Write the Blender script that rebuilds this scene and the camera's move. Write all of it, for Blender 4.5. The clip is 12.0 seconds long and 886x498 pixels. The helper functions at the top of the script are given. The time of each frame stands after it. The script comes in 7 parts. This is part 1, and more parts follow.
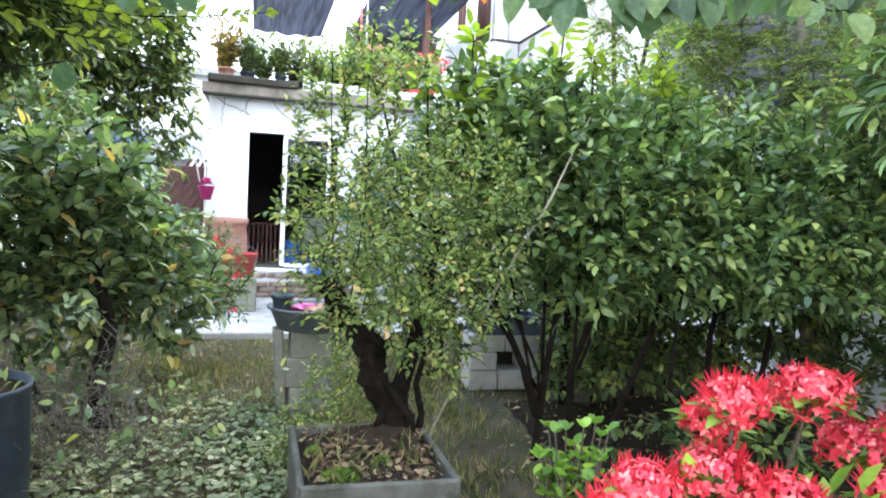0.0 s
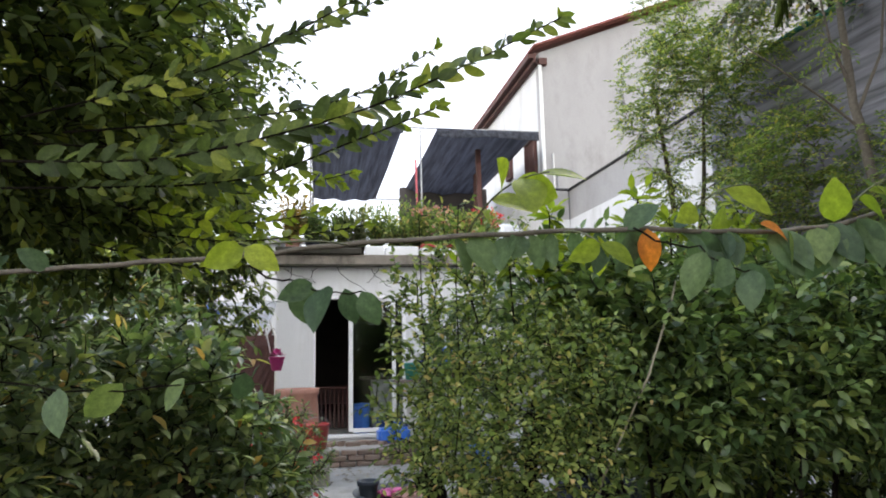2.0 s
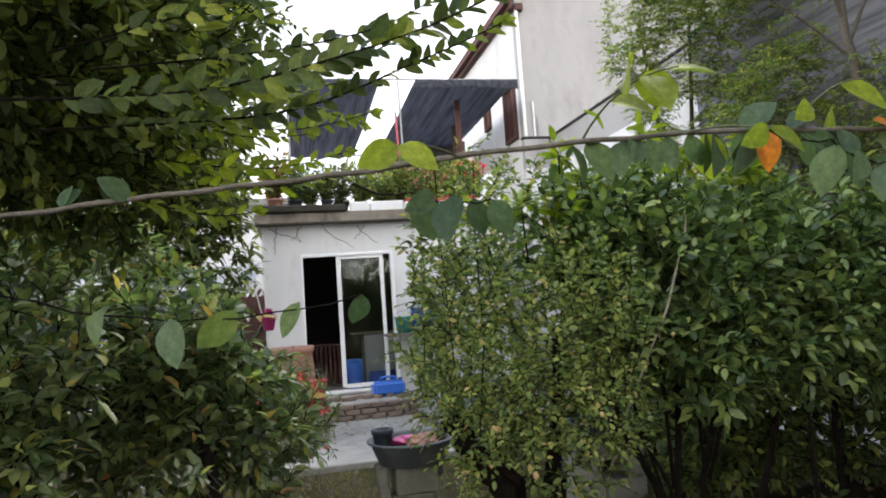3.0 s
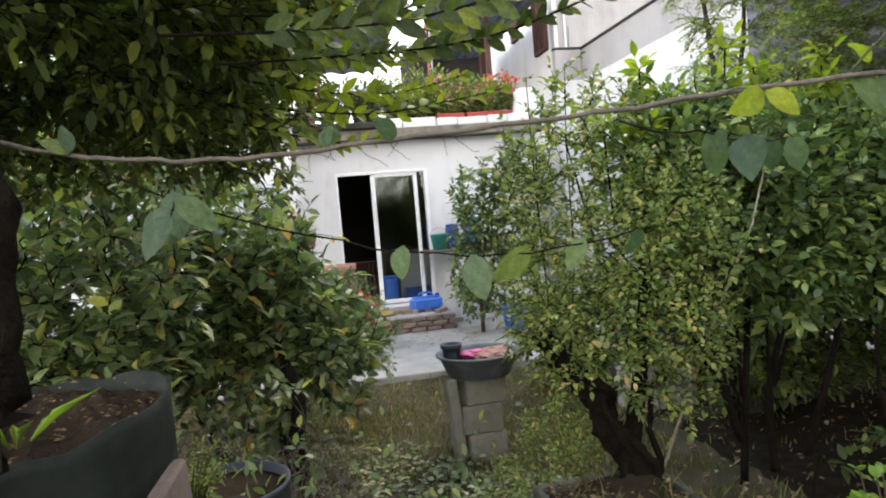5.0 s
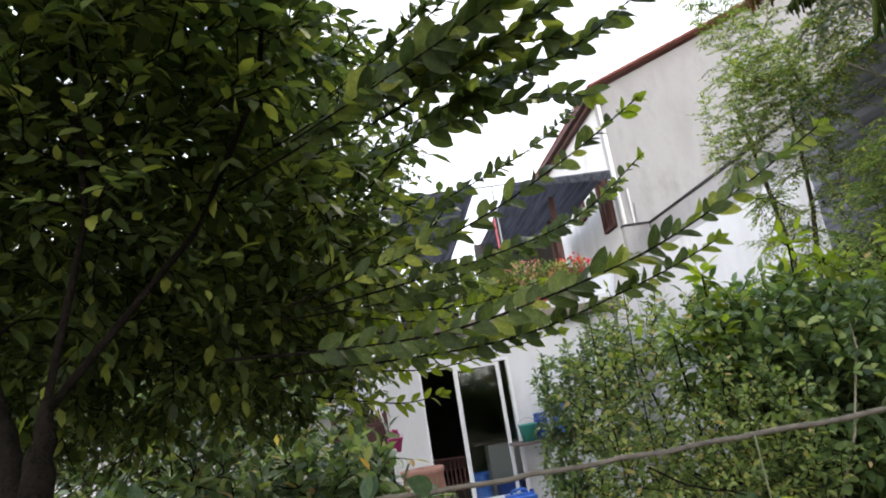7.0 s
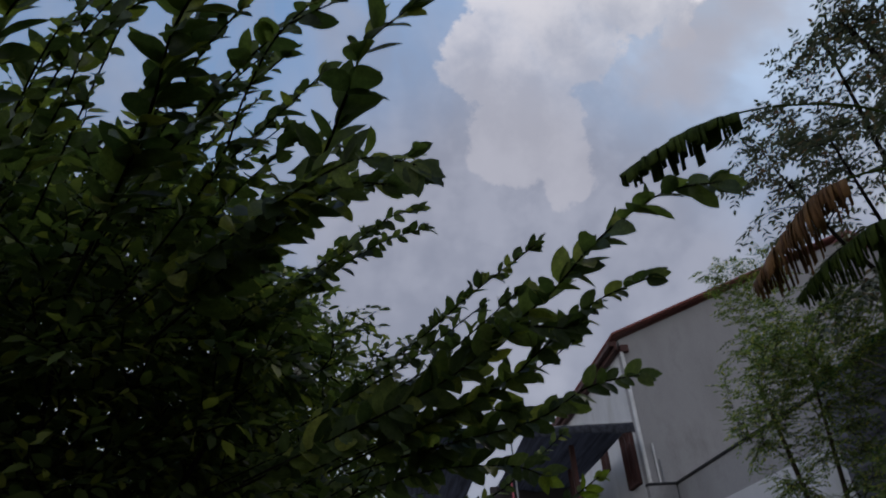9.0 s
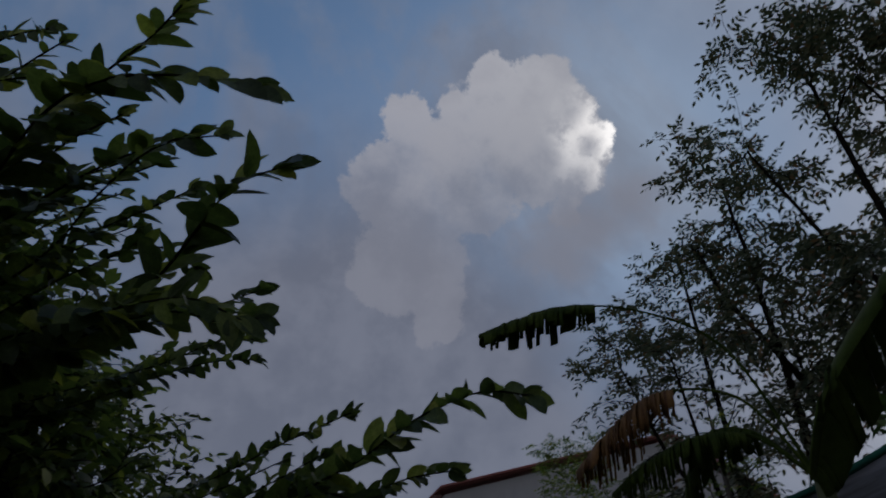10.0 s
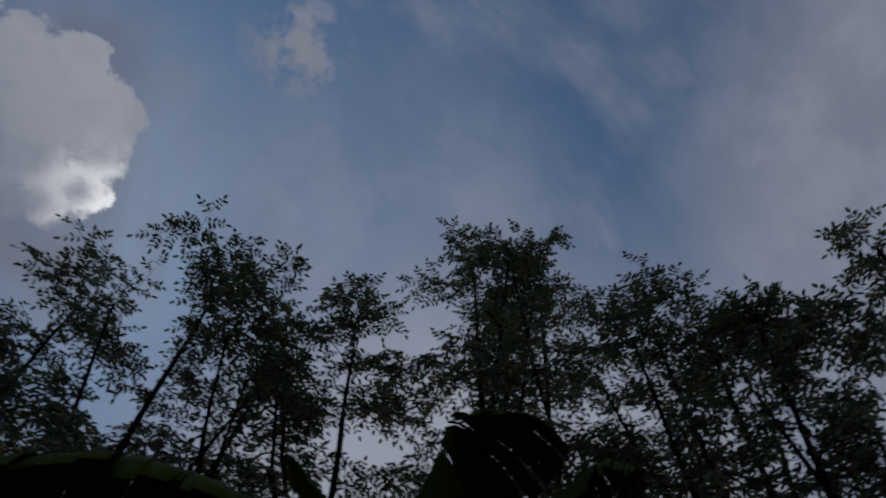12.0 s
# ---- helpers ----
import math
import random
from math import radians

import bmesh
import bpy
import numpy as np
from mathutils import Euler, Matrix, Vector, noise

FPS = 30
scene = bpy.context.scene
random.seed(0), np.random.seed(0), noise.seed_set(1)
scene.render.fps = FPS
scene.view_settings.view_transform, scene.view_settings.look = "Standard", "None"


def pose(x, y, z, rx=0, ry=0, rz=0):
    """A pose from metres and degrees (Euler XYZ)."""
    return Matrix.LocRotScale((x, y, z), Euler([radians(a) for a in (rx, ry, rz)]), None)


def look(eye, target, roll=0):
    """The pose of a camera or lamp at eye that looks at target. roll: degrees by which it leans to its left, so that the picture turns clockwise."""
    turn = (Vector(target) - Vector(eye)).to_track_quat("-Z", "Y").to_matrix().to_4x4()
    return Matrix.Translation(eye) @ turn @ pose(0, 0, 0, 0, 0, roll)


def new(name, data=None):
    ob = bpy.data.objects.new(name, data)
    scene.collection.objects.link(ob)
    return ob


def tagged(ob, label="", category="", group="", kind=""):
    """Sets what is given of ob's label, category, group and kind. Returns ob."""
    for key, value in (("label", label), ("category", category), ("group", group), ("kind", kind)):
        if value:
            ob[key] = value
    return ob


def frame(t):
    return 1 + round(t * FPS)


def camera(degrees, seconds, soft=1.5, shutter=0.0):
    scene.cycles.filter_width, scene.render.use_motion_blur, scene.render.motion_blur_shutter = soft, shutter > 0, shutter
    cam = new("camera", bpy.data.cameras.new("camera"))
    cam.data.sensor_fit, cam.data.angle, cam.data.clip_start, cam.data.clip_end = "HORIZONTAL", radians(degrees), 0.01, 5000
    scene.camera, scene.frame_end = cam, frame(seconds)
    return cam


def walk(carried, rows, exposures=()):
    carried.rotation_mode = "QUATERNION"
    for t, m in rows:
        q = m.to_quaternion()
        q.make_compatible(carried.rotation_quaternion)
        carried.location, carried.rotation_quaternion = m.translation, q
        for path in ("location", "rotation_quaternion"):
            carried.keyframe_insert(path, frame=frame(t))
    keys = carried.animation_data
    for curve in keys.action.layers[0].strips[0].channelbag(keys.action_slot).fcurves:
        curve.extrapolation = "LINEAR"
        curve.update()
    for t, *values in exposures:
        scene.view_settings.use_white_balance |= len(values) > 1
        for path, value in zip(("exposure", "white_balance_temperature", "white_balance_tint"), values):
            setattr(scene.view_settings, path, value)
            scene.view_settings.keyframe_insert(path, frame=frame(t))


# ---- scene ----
cam = camera(67.0, 12.0, soft=1.9, shutter=0.15)
PATH = [
    (0, (0.037, 0.058, 1.432), (0.573, 1.98, 1.303), 3.0),
    (0.5, (0.055, 0.107, 1.481), (0.52, 2.052, 1.492), 3.5),
    (1, (0.046, 0.123, 1.547), (0.455, 2.074, 1.708), 3.0),
    (1.5, (-0.044, 0.119, 1.616), (0.297, 2.072, 1.886), 1.4),
    (2, (-0.127, 0.127, 1.630), (0.247, 2.072, 1.916), -1.2),
    (2.5, (-0.22, 0.171, 1.595), (0.212, 2.111, 1.822), -3.1),
    (3, (-0.307, 0.215, 1.584), (0.14, 2.158, 1.737), -4.0),
    (3.2, (-0.343, 0.227, 1.582), (0.11, 2.171, 1.709), -4.5),
    (4.8, (-0.646, 0.243, 1.614), (-0.198, 2.19, 1.527), -4.9),
    (5, (-0.663, 0.242, 1.637), (-0.266, 2.2, 1.541), -4.8),
    (5.5, (-0.647, 0.231, 1.715), (-0.345, 2.208, 1.671), -5.7),
    (6, (-0.612, 0.209, 1.789), (-0.347, 2.188, 1.904), -7.4),
    (6.5, (-0.598, 0.175, 1.837), (-0.353, 2.14, 2.122), -8.7),
    (6.7, (-0.585, 0.165, 1.852), (-0.35, 2.118, 2.213), -9.6),
    (8.3, (-0.385, 0.118, 2.110), (-0.447, 1.983, 2.831), -1.8),
    (8.5, (-0.366, 0.102, 2.145), (-0.346, 1.923, 2.972), -2.2),
    (9, (-0.37, 0.041, 2.164), (-0.201, 1.739, 3.206), -4.4),
    (9.5, (-0.354, -0.009, 2.188), (-0.04, 1.561, 3.386), -0.3),
    (10, (-0.323, -0.034, 2.209), (0.175, 1.373, 3.541), 1.9),
    (10.5, (-0.274, -0.075, 2.225), (0.400, 1.135, 3.666), 3.6),
    (11, (-0.201, -0.155, 2.24), (0.695, 0.739, 3.788), 5.8),
    (11.5, (-0.113, -0.324, 2.259), (0.907, 0.185, 3.903), 8.9),
    (12, (-0.019, -0.52, 2.281), (1.02, -0.444, 3.988), 6.2),
]
EXPOSURES = [
    (0.0, 1.75, 6400, 6), (0.5, 1.25, 6700, 6), (1.0, 0.95, 7000, 7), (1.5, 0.55, 7200, 8), (2.5, 0.38, 7400, 9), (3.0, 0.42, 7450, 9), (5.0, 0.80, 7600, 10), (5.5, 0.85, 7600, 10),
    (6.7, 0.5, 7500, 10), (8.3, 0.1, 6800, 10), (8.5, 0.0, 6800, 10), (8.7, -0.9, 6500, 10), (9.0, -2.2, 6450, 12), (9.5, -2.80, 6200, 12),
    (10.0, -3.25, 6100, 12), (10.5, -3.60, 6050, 12), (11.0, -3.90, 5950, 12), (12.0, -3.6, 5800, 12),
]
walk(cam, [(t, look(e, g, r)) for t, e, g, r in PATH], EXPOSURES)

# ---------------------------------------------------------------- sky and sun
SUN_DIR = Vector((0.427, 0.499, 0.755)).normalized()
world = bpy.data.worlds.new("sky_world")
scene.world = world
world.use_nodes = True
W = world.node_tree
W.nodes.clear()


def wn(kind, **values):
    n = W.nodes.new(kind)
    for k, v in values.items():
        n.inputs[k].default_value = v
    return n


def wmath(op, a, b=None, clamp=False):
    n = W.nodes.new("ShaderNodeMath")
    n.operation, n.use_clamp = op, clamp
    for i, v in enumerate((a, b)):
        if v is None:
            continue
        if isinstance(v, (int, float)):
            n.inputs[i].default_value = v
        else:
            W.links.new(v, n.inputs[i])
    return n.outputs[0]


def wjoin(a, b, soft):
    n = W.nodes.new("ShaderNodeMath")
    n.operation = "SMOOTH_MIN"
    W.links.new(a, n.inputs[0])
    W.links.new(b, n.inputs[1])
    n.inputs[2].default_value = soft
    return n.outputs[0]


def wrange(v, a, b, c=0.0, d=1.0):
    n = W.nodes.new("ShaderNodeMapRange")
    n.interpolation_type = "SMOOTHSTEP"
    W.links.new(v, n.inputs[0])
    for i, x in enumerate((a, b, c, d)):
        n.inputs[1 + i].default_value = x
    return n.outputs[0]


def wmix(fac, a, b, kind="MIX"):
    n = W.nodes.new("ShaderNodeMix")
    n.data_type, n.blend_type = "RGBA", kind
    for sock, v in ((n.inputs[0], fac), (n.inputs[6], a), (n.inputs[7], b)):
        if isinstance(v, (int, float)):
            sock.default_value = v
        elif isinstance(v, tuple):
            sock.default_value = (*v, 1)
        else:
            W.links.new(v, sock)
    return n.outputs[2]


def wdist(vec, centre):
    n = W.nodes.new("ShaderNodeVectorMath")
    n.operation = "DISTANCE"
    W.links.new(vec, n.inputs[0])
    n.inputs[1].default_value = Vector(centre).normalized()
    return n.outputs["Value"]


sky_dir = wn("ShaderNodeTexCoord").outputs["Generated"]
sky = W.nodes.new("ShaderNodeTexSky")
sky.sky_type, sky.sun_disc = "NISHITA", False
sky.sun_elevation = math.asin(SUN_DIR.z)
sky.sun_rotation = math.atan2(SUN_DIR.x, SUN_DIR.y)
sky.air_density, sky.dust_density, sky.ozone_density = 1.0, 0.25, 2.0
billow = wn("ShaderNodeTexNoise", Scale=8.0, Detail=9.0, Roughness=0.6)
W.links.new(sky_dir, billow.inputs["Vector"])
billow2 = wn("ShaderNodeTexNoise", Scale=19.0, Detail=6.0, Roughness=0.6)
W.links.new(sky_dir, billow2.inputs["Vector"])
veil = wn("ShaderNodeTexNoise", Scale=1.7, Detail=7.0, Roughness=0.6, Distortion=0.5)
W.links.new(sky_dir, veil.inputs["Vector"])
# a towering cumulus made of several heaps, the sun behind its edge
heaps = (
    ((0.245, 0.503, 0.829), 0.040), ((0.306, 0.483, 0.821), 0.040), ((0.358, 0.492, 0.794), 0.041), ((0.399, 0.515, 0.759), 0.036), ((0.399, 0.553, 0.731), 0.037),
    ((0.392, 0.587, 0.708), 0.022), ((0.152, 0.594, 0.790), 0.040), ((0.122, 0.672, 0.731), 0.044), ((0.189, 0.658, 0.729), 0.090), ((0.254, 0.585, 0.771), 0.080),
    ((0.327, 0.567, 0.756), 0.067), ((0.200, 0.730, 0.654), 0.080), ((0.262, 0.762, 0.593), 0.045), ((0.262, 0.634, 0.727), 0.065), ((0.283, 0.534, 0.794), 0.055), ((0.405, 0.487, 0.774), 0.015),
)
ragged = wmath("ADD", wmath("MULTIPLY", wmath("SUBTRACT", billow.outputs[0], 0.5), 0.085), wmath("MULTIPLY", wmath("SUBTRACT", billow2.outputs[0], 0.5), 0.070))
cumulus = None
for c, r in heaps:
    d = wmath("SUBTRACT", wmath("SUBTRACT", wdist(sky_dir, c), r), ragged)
    cumulus = d if cumulus is None else wjoin(cumulus, d, 0.035)
edge = wrange(cumulus, 0.006, -0.004)
scud = None
for c, r in (((0.470, 0.538, 0.700), 0.034), ((0.435, 0.590, 0.680), 0.042), ((0.400, 0.640, 0.655), 0.045)):
    d = wmath("SUBTRACT", wmath("SUBTRACT", wdist(sky_dir, c), r), ragged)
    scud = d if scud is None else wjoin(scud, d, 0.03)
scud = wrange(scud, 0.035, -0.030)
bank = wrange(wmath("ADD", wdist(sky_dir, (0.25, -0.75, 0.62)), wmath("MULTIPLY", veil.outputs[0], 0.35)), 0.85, 0.55, 0.0, 0.7)
wisp = wmath("MULTIPLY", wrange(wdist(sky_dir, (0.250, 0.252, 0.935)), 0.105, 0.02), wrange(billow2.outputs[0], 0.40, 0.62, 0.0, 1.0))
bank2 = wrange(wmath("ADD", wdist(sky_dir, (0.18, 0.90, 0.36)), wmath("MULTIPLY", veil.outputs[0], 0.35)), 0.82, 0.50, 0.0, 0.95)
bank3 = wrange(wmath("ADD", wdist(sky_dir, (0.90, -0.05, 0.43)), wmath("MULTIPLY", veil.outputs[0], 0.3)), 0.95, 0.45, 0.0, 0.95)
glow = wmath("MULTIPLY", wrange(wdist(sky_dir, (0.52, 0.12, 0.84)), 0.42, 0.08), wrange(veil.outputs[0], 0.30, 0.60, 0.25, 0.75))
veil_mask = wmath("MAXIMUM", glow, wmath("MAXIMUM", wmath("MAXIMUM", wmath("MAXIMUM", bank3, wrange(veil.outputs[0], 0.44, 0.64, 0.05, 0.70)), wmath("MAXIMUM", bank, bank2)), wisp))
up = W.nodes.new("ShaderNodeSeparateXYZ")
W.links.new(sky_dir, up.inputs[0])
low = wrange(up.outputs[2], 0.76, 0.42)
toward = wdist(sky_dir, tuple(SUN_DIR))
near_sun = wrange(toward, 0.12, 0.01)
blue = wmix(1.0, sky.outputs[0], (0.57, 0.66, 0.64), "MULTIPLY")
north = wdist(sky_dir, (0.15, 0.92, 0.36))
haze = wmix(wrange(north, 0.40, 1.10), (1.42, 1.49, 1.80), (2.75, 2.78, 2.98))
haze = wmix(wmath("MULTIPLY", wrange(billow.outputs[0], 0.40, 0.62), 0.55), haze, wmix(1.0, haze, (1.45, 1.42, 1.36), "MULTIPLY"))
haze = wmix(wmath("MULTIPLY", wrange(veil.outputs[0], 0.45, 0.60), 0.5), haze, wmix(1.0, haze, (0.74, 0.76, 0.80), "MULTIPLY"))
haze = wmix(wmath("MULTIPLY", bank3, 0.8), haze, (3.9, 3.9, 4.15))
clear = wmix(wmath("MAXIMUM", veil_mask, wmath("MULTIPLY", low, 0.9)), blue, haze)
tall = wrange(wmath("ADD", up.outputs[2], wmath("MULTIPLY", wmath("SUBTRACT", billow.outputs[0], 0.5), 0.30)), 0.67, 0.82)
body = wmix(tall, (2.1, 2.1, 2.35), wmix(wrange(toward, 0.05, 0.36), (3.9, 3.85, 3.9), (3.5, 3.45, 3.65)))
shade_n = wrange(billow.outputs[0], 0.35, 0.65)
body = wmix(wmath("MULTIPLY", shade_n, 0.50), body, (2.45, 2.45, 2.7))
rim = wrange(cumulus, -0.050, -0.003)
lit = wmix(wmath("MULTIPLY", near_sun, wmath("MULTIPLY", rim, wrange(billow2.outputs[0], 0.40, 0.62))), body, (13.0, 12.2, 11.0))
final = wmix(wmath("MULTIPLY", edge, wmath("ADD", wmath("MULTIPLY", tall, 0.45), 0.52)), clear, lit)
final = wmix(wmath("MULTIPLY", scud, 0.7), final, (1.85, 1.85, 2.10))
bg = wn("ShaderNodeBackground", Strength=1.0)
W.links.new(final, bg.inputs[0])
wo = W.nodes.new("ShaderNodeOutputWorld")
W.links.new(bg.outputs[0], wo.inputs[0])

sun = new("sun", bpy.data.lights.new("sun", "SUN"))
sun.data.energy, sun.data.angle, sun.data.color = 1.0, radians(12), (1.0, 0.96, 0.90)
sun.matrix_world = look(SUN_DIR * 60, (0, 0, 0))

# ---------------------------------------------------------------- materials


def ramp(nt, fac, stops):
    n = nt.nodes.new("ShaderNodeValToRGB")
    while len(n.color_ramp.elements) < len(stops):
        n.color_ramp.elements.new(0.5)
    for e, (p, c) in zip(n.color_ramp.elements, stops):
        e.position, e.color = p, (*c, 1)
    nt.links.new(fac, n.inputs[0])
    return n.outputs[0]


def noise_tex(nt, scale, detail=5.0, rough=0.6, stretch=(1, 1, 1)):
    co = nt.nodes.new("ShaderNodeTexCoord")
    mp = nt.nodes.new("ShaderNodeMapping")
    mp.inputs["Scale"].default_value = stretch
    n = nt.nodes.new("ShaderNodeTexNoise")
    n.inputs["Scale"].default_value, n.inputs["Detail"].default_value, n.inputs["Roughness"].default_value = scale, detail, rough
    nt.links.new(co.outputs["Object"], mp.inputs[0])
    nt.links.new(mp.outputs[0], n.inputs["Vector"])
    return n.outputs[0]


def mix_col(nt, fac, a, b, kind="MIX"):
    n = nt.nodes.new("ShaderNodeMix")
    n.data_type, n.blend_type = "RGBA", kind
    for sock, v in ((n.inputs[0], fac), (n.inputs[6], a), (n.inputs[7], b)):
        if isinstance(v, (int, float)):
            sock.default_value = v
        elif isinstance(v, tuple):
            sock.default_value = (*v, 1)
        else:
            nt.links.new(v, sock)
    return n.outputs[2]


def surface(name, base, dark=None, stain=None, scale=6.0, grain=60.0, rough=0.8, metal=0.0, bump=0.3, depth=0.01, stretch=(1, 1, 1), pieces=0.0, spec=0.3, stain_scale=1.3):
    """A worn solid surface: colour at two scales, grain and relief."""
    m = bpy.data.materials.new(name)
    m.use_nodes = True
    nt = m.node_tree
    b = nt.nodes["Principled BSDF"]
    dark = dark or tuple(c * 0.72 for c in base)
    big, fine = noise_tex(nt, scale, stretch=stretch), noise_tex(nt, grain)
    col = ramp(nt, big, ((0.34, dark), (0.62, base)))
    col = mix_col(nt, 0.35, col, ramp(nt, fine, ((0.3, tuple(c * 0.7 for c in base)), (0.7, tuple(min(1, c * 1.12) for c in base)))))
    if stain:
        wide = noise_tex(nt, stain_scale, 8.0, 0.68, stretch)
        f = nt.nodes.new("ShaderNodeMapRange")
        nt.links.new(wide, f.inputs[0])
        f.inputs[1].default_value, f.inputs[2].default_value, f.inputs[4].default_value = 0.52, 0.70, 0.7
        col = mix_col(nt, f.outputs[0], col, stain)
    if pieces:
        info = nt.nodes.new("ShaderNodeObjectInfo")
        col = mix_col(nt, pieces, col, ramp(nt, info.outputs["Random"], ((0.0, (0.35, 0.35, 0.35)), (1.0, (1.0, 1.0, 1.0)))), "MULTIPLY")
    nt.links.new(col, b.inputs["Base Color"])
    b.inputs["Roughness"].default_value, b.inputs["Metallic"].default_value, b.inputs["Specular IOR Level"].default_value = rough, metal, spec
    bp = nt.nodes.new("ShaderNodeBump")
    bp.inputs["Strength"].default_value, bp.inputs["Distance"].default_value = bump, depth
    nt.links.new(fine, bp.inputs["Height"])
    nt.links.new(bp.outputs[0], b.inputs["Normal"])
    return m


def leaf_mat(name, stops, rough=0.45, through_light=0.35, spec=0.22):
    """A leaf: every leaf takes its own tone, some light comes through."""
    m = bpy.data.materials.new(name)
    m.use_nodes = True
    nt = m.node_tree
    b, out = nt.nodes["Principled BSDF"], nt.nodes["Material Output"]
    geo = nt.nodes.new("ShaderNodeNewGeometry")
    info, tot, frac = nt.nodes.new("ShaderNodeObjectInfo"), nt.nodes.new("ShaderNodeMath"), nt.nodes.new("ShaderNodeMath")
    tot.operation, frac.operation = "ADD", "FRACT"
    nt.links.new(geo.outputs["Random Per Island"], tot.inputs[0])
    nt.links.new(info.outputs["Random"], tot.inputs[1])
    nt.links.new(tot.outputs[0], frac.inputs[0])
    col = ramp(nt, frac.outputs[0], stops)
    col = mix_col(nt, 0.45, col, ramp(nt, noise_tex(nt, 26.0, 3.0), ((0.3, (0.45, 0.45, 0.45)), (0.7, (1.0, 1.0, 1.0)))), "MULTIPLY")
    col = mix_col(nt, 0.75, col, ramp(nt, noise_tex(nt, 3.4, 4.0), ((0.34, (0.55, 0.58, 0.55)), (0.64, (1.35, 1.30, 1.20)))), "MULTIPLY")
    nt.links.new(col, b.inputs["Base Color"])
    b.inputs["Roughness"].default_value, b.inputs["Specular IOR Level"].default_value = rough, spec
    tr = nt.nodes.new("ShaderNodeBsdfTranslucent")
    nt.links.new(mix_col(nt, 1.0, col, (1.75, 1.95, 1.10), "MULTIPLY"), tr.inputs[0])
    mx = nt.nodes.new("ShaderNodeMixShader")
    mx.inputs[0].default_value = through_light
    nt.links.new(b.outputs[0], mx.inputs[1])
    nt.links.new(tr.outputs[0], mx.inputs[2])
    nt.links.new(mx.outputs[0], out.inputs[0])
    return m


M_LEAF_CITRUS = leaf_mat("citrus_leaf", ((0.0, (0.080, 0.122, 0.044)), (0.45, (0.162, 0.220, 0.074)), (0.82, (0.295, 0.345, 0.115)), (0.95, (0.430, 0.400, 0.145)), (1.0, (0.540, 0.350, 0.190))), 0.45, 0.38)
M_LEAF_HEDGE = leaf_mat("hedge_leaf", ((0.0, (0.046, 0.084, 0.034)), (0.5, (0.098, 0.158, 0.056)), (0.85, (0.190, 0.262, 0.090)), (1.0, (0.330, 0.370, 0.120))), 0.38, 0.30, 0.42)
M_LEAF_LEFT = leaf_mat("shrub_leaf", ((0.0, (0.052, 0.088, 0.040)), (0.5, (0.118, 0.170, 0.078)), (0.88, (0.255, 0.310, 0.140)), (0.965, (0.400, 0.400, 0.115)), (1.0, (0.480, 0.230, 0.096))), 0.36, 0.34, 0.45)
M_LEAF_TREE = leaf_mat("tree_leaf", ((0.0, (0.040, 0.059, 0.025)), (0.5, (0.076, 0.108, 0.040)), (0.85, (0.150, 0.190, 0.058)), (1.0, (0.280, 0.300, 0.070))), 0.45, 0.36, 0.14)
# young leaf tone, brightened further to stand in for backlit leaves
M_LEAF_YOUNG = leaf_mat("young_lit_leaf", ((0.0, (0.140, 0.195, 0.026)), (1.0, (0.270, 0.320, 0.042))), 0.42, 0.52)
M_LEAF_FEATHER = leaf_mat("feather_leaf", ((0.0, (0.088, 0.138, 0.052)), (0.6, (0.175, 0.240, 0.080)), (0.9, (0.320, 0.355, 0.105)), (1.0, (0.460, 0.390, 0.110))), 0.5, 0.42)
M_LEAF_TALL = leaf_mat("tall_tree_leaf", ((0.0, (0.070, 0.090, 0.072)), (0.6, (0.130, 0.150, 0.120)), (0.90, (0.210, 0.205, 0.150)), (1.0, (0.320, 0.165, 0.105))), 0.42, 0.18, 0.45)
M_LEAF_VINE = leaf_mat("vine_leaf", ((0.0, (0.045, 0.078, 0.048)), (0.55, (0.078, 0.125, 0.072)), (0.85, (0.100, 0.152, 0.070)), (1.0, (0.15, 0.20, 0.065))), 0.45, 0.36)
M_LEAF_ORANGE = leaf_mat("orange_leaf", ((0.0, (0.50, 0.16, 0.03)), (1.0, (0.58, 0.24, 0.06))), 0.5, 0.4)
M_LEAF_BANANA = leaf_mat("banana_leaf", ((0.0, (0.040, 0.062, 0.014)), (1.0, (0.066, 0.092, 0.020))), 0.75, 0.22, 0.06)
M_LEAF_DEAD = leaf_mat("dead_banana_leaf", ((0.0, (0.115, 0.055, 0.026)), (1.0, (0.22, 0.115, 0.045))), 0.7, 0.2)
M_COVER = leaf_mat("ground_cover_leaf", ((0.0, (0.085, 0.115, 0.050)), (0.5, (0.17, 0.20, 0.105)), (0.85, (0.30, 0.32, 0.20)), (1.0, (0.40, 0.36, 0.24))), 0.55, 0.2)
M_GRASS = leaf_mat("grass_blade", ((0.0, (0.085, 0.105, 0.036)), (0.5, (0.160, 0.175, 0.065)), (0.8, (0.270, 0.235, 0.111)), (1.0, (0.380, 0.300, 0.169))), 0.6, 0.3)
M_LITTER = leaf_mat("dry_leaf", ((0.0, (0.10, 0.060, 0.032)), (0.5, (0.20, 0.130, 0.075)), (1.0, (0.34, 0.26, 0.17))), 0.8, 0.1)
M_PETAL_RED = leaf_mat("ixora_petal", ((0.0, (0.50, 0.020, 0.050)), (0.5, (0.62, 0.050, 0.085)), (0.85, (0.74, 0.14, 0.16)), (1.0, (0.80, 0.28, 0.27))), 0.5, 0.3)
M_BUD_RED = leaf_mat("ixora_bud", ((0.0, (0.36, 0.012, 0.030)), (1.0, (0.60, 0.030, 0.055))), 0.5, 0.25)
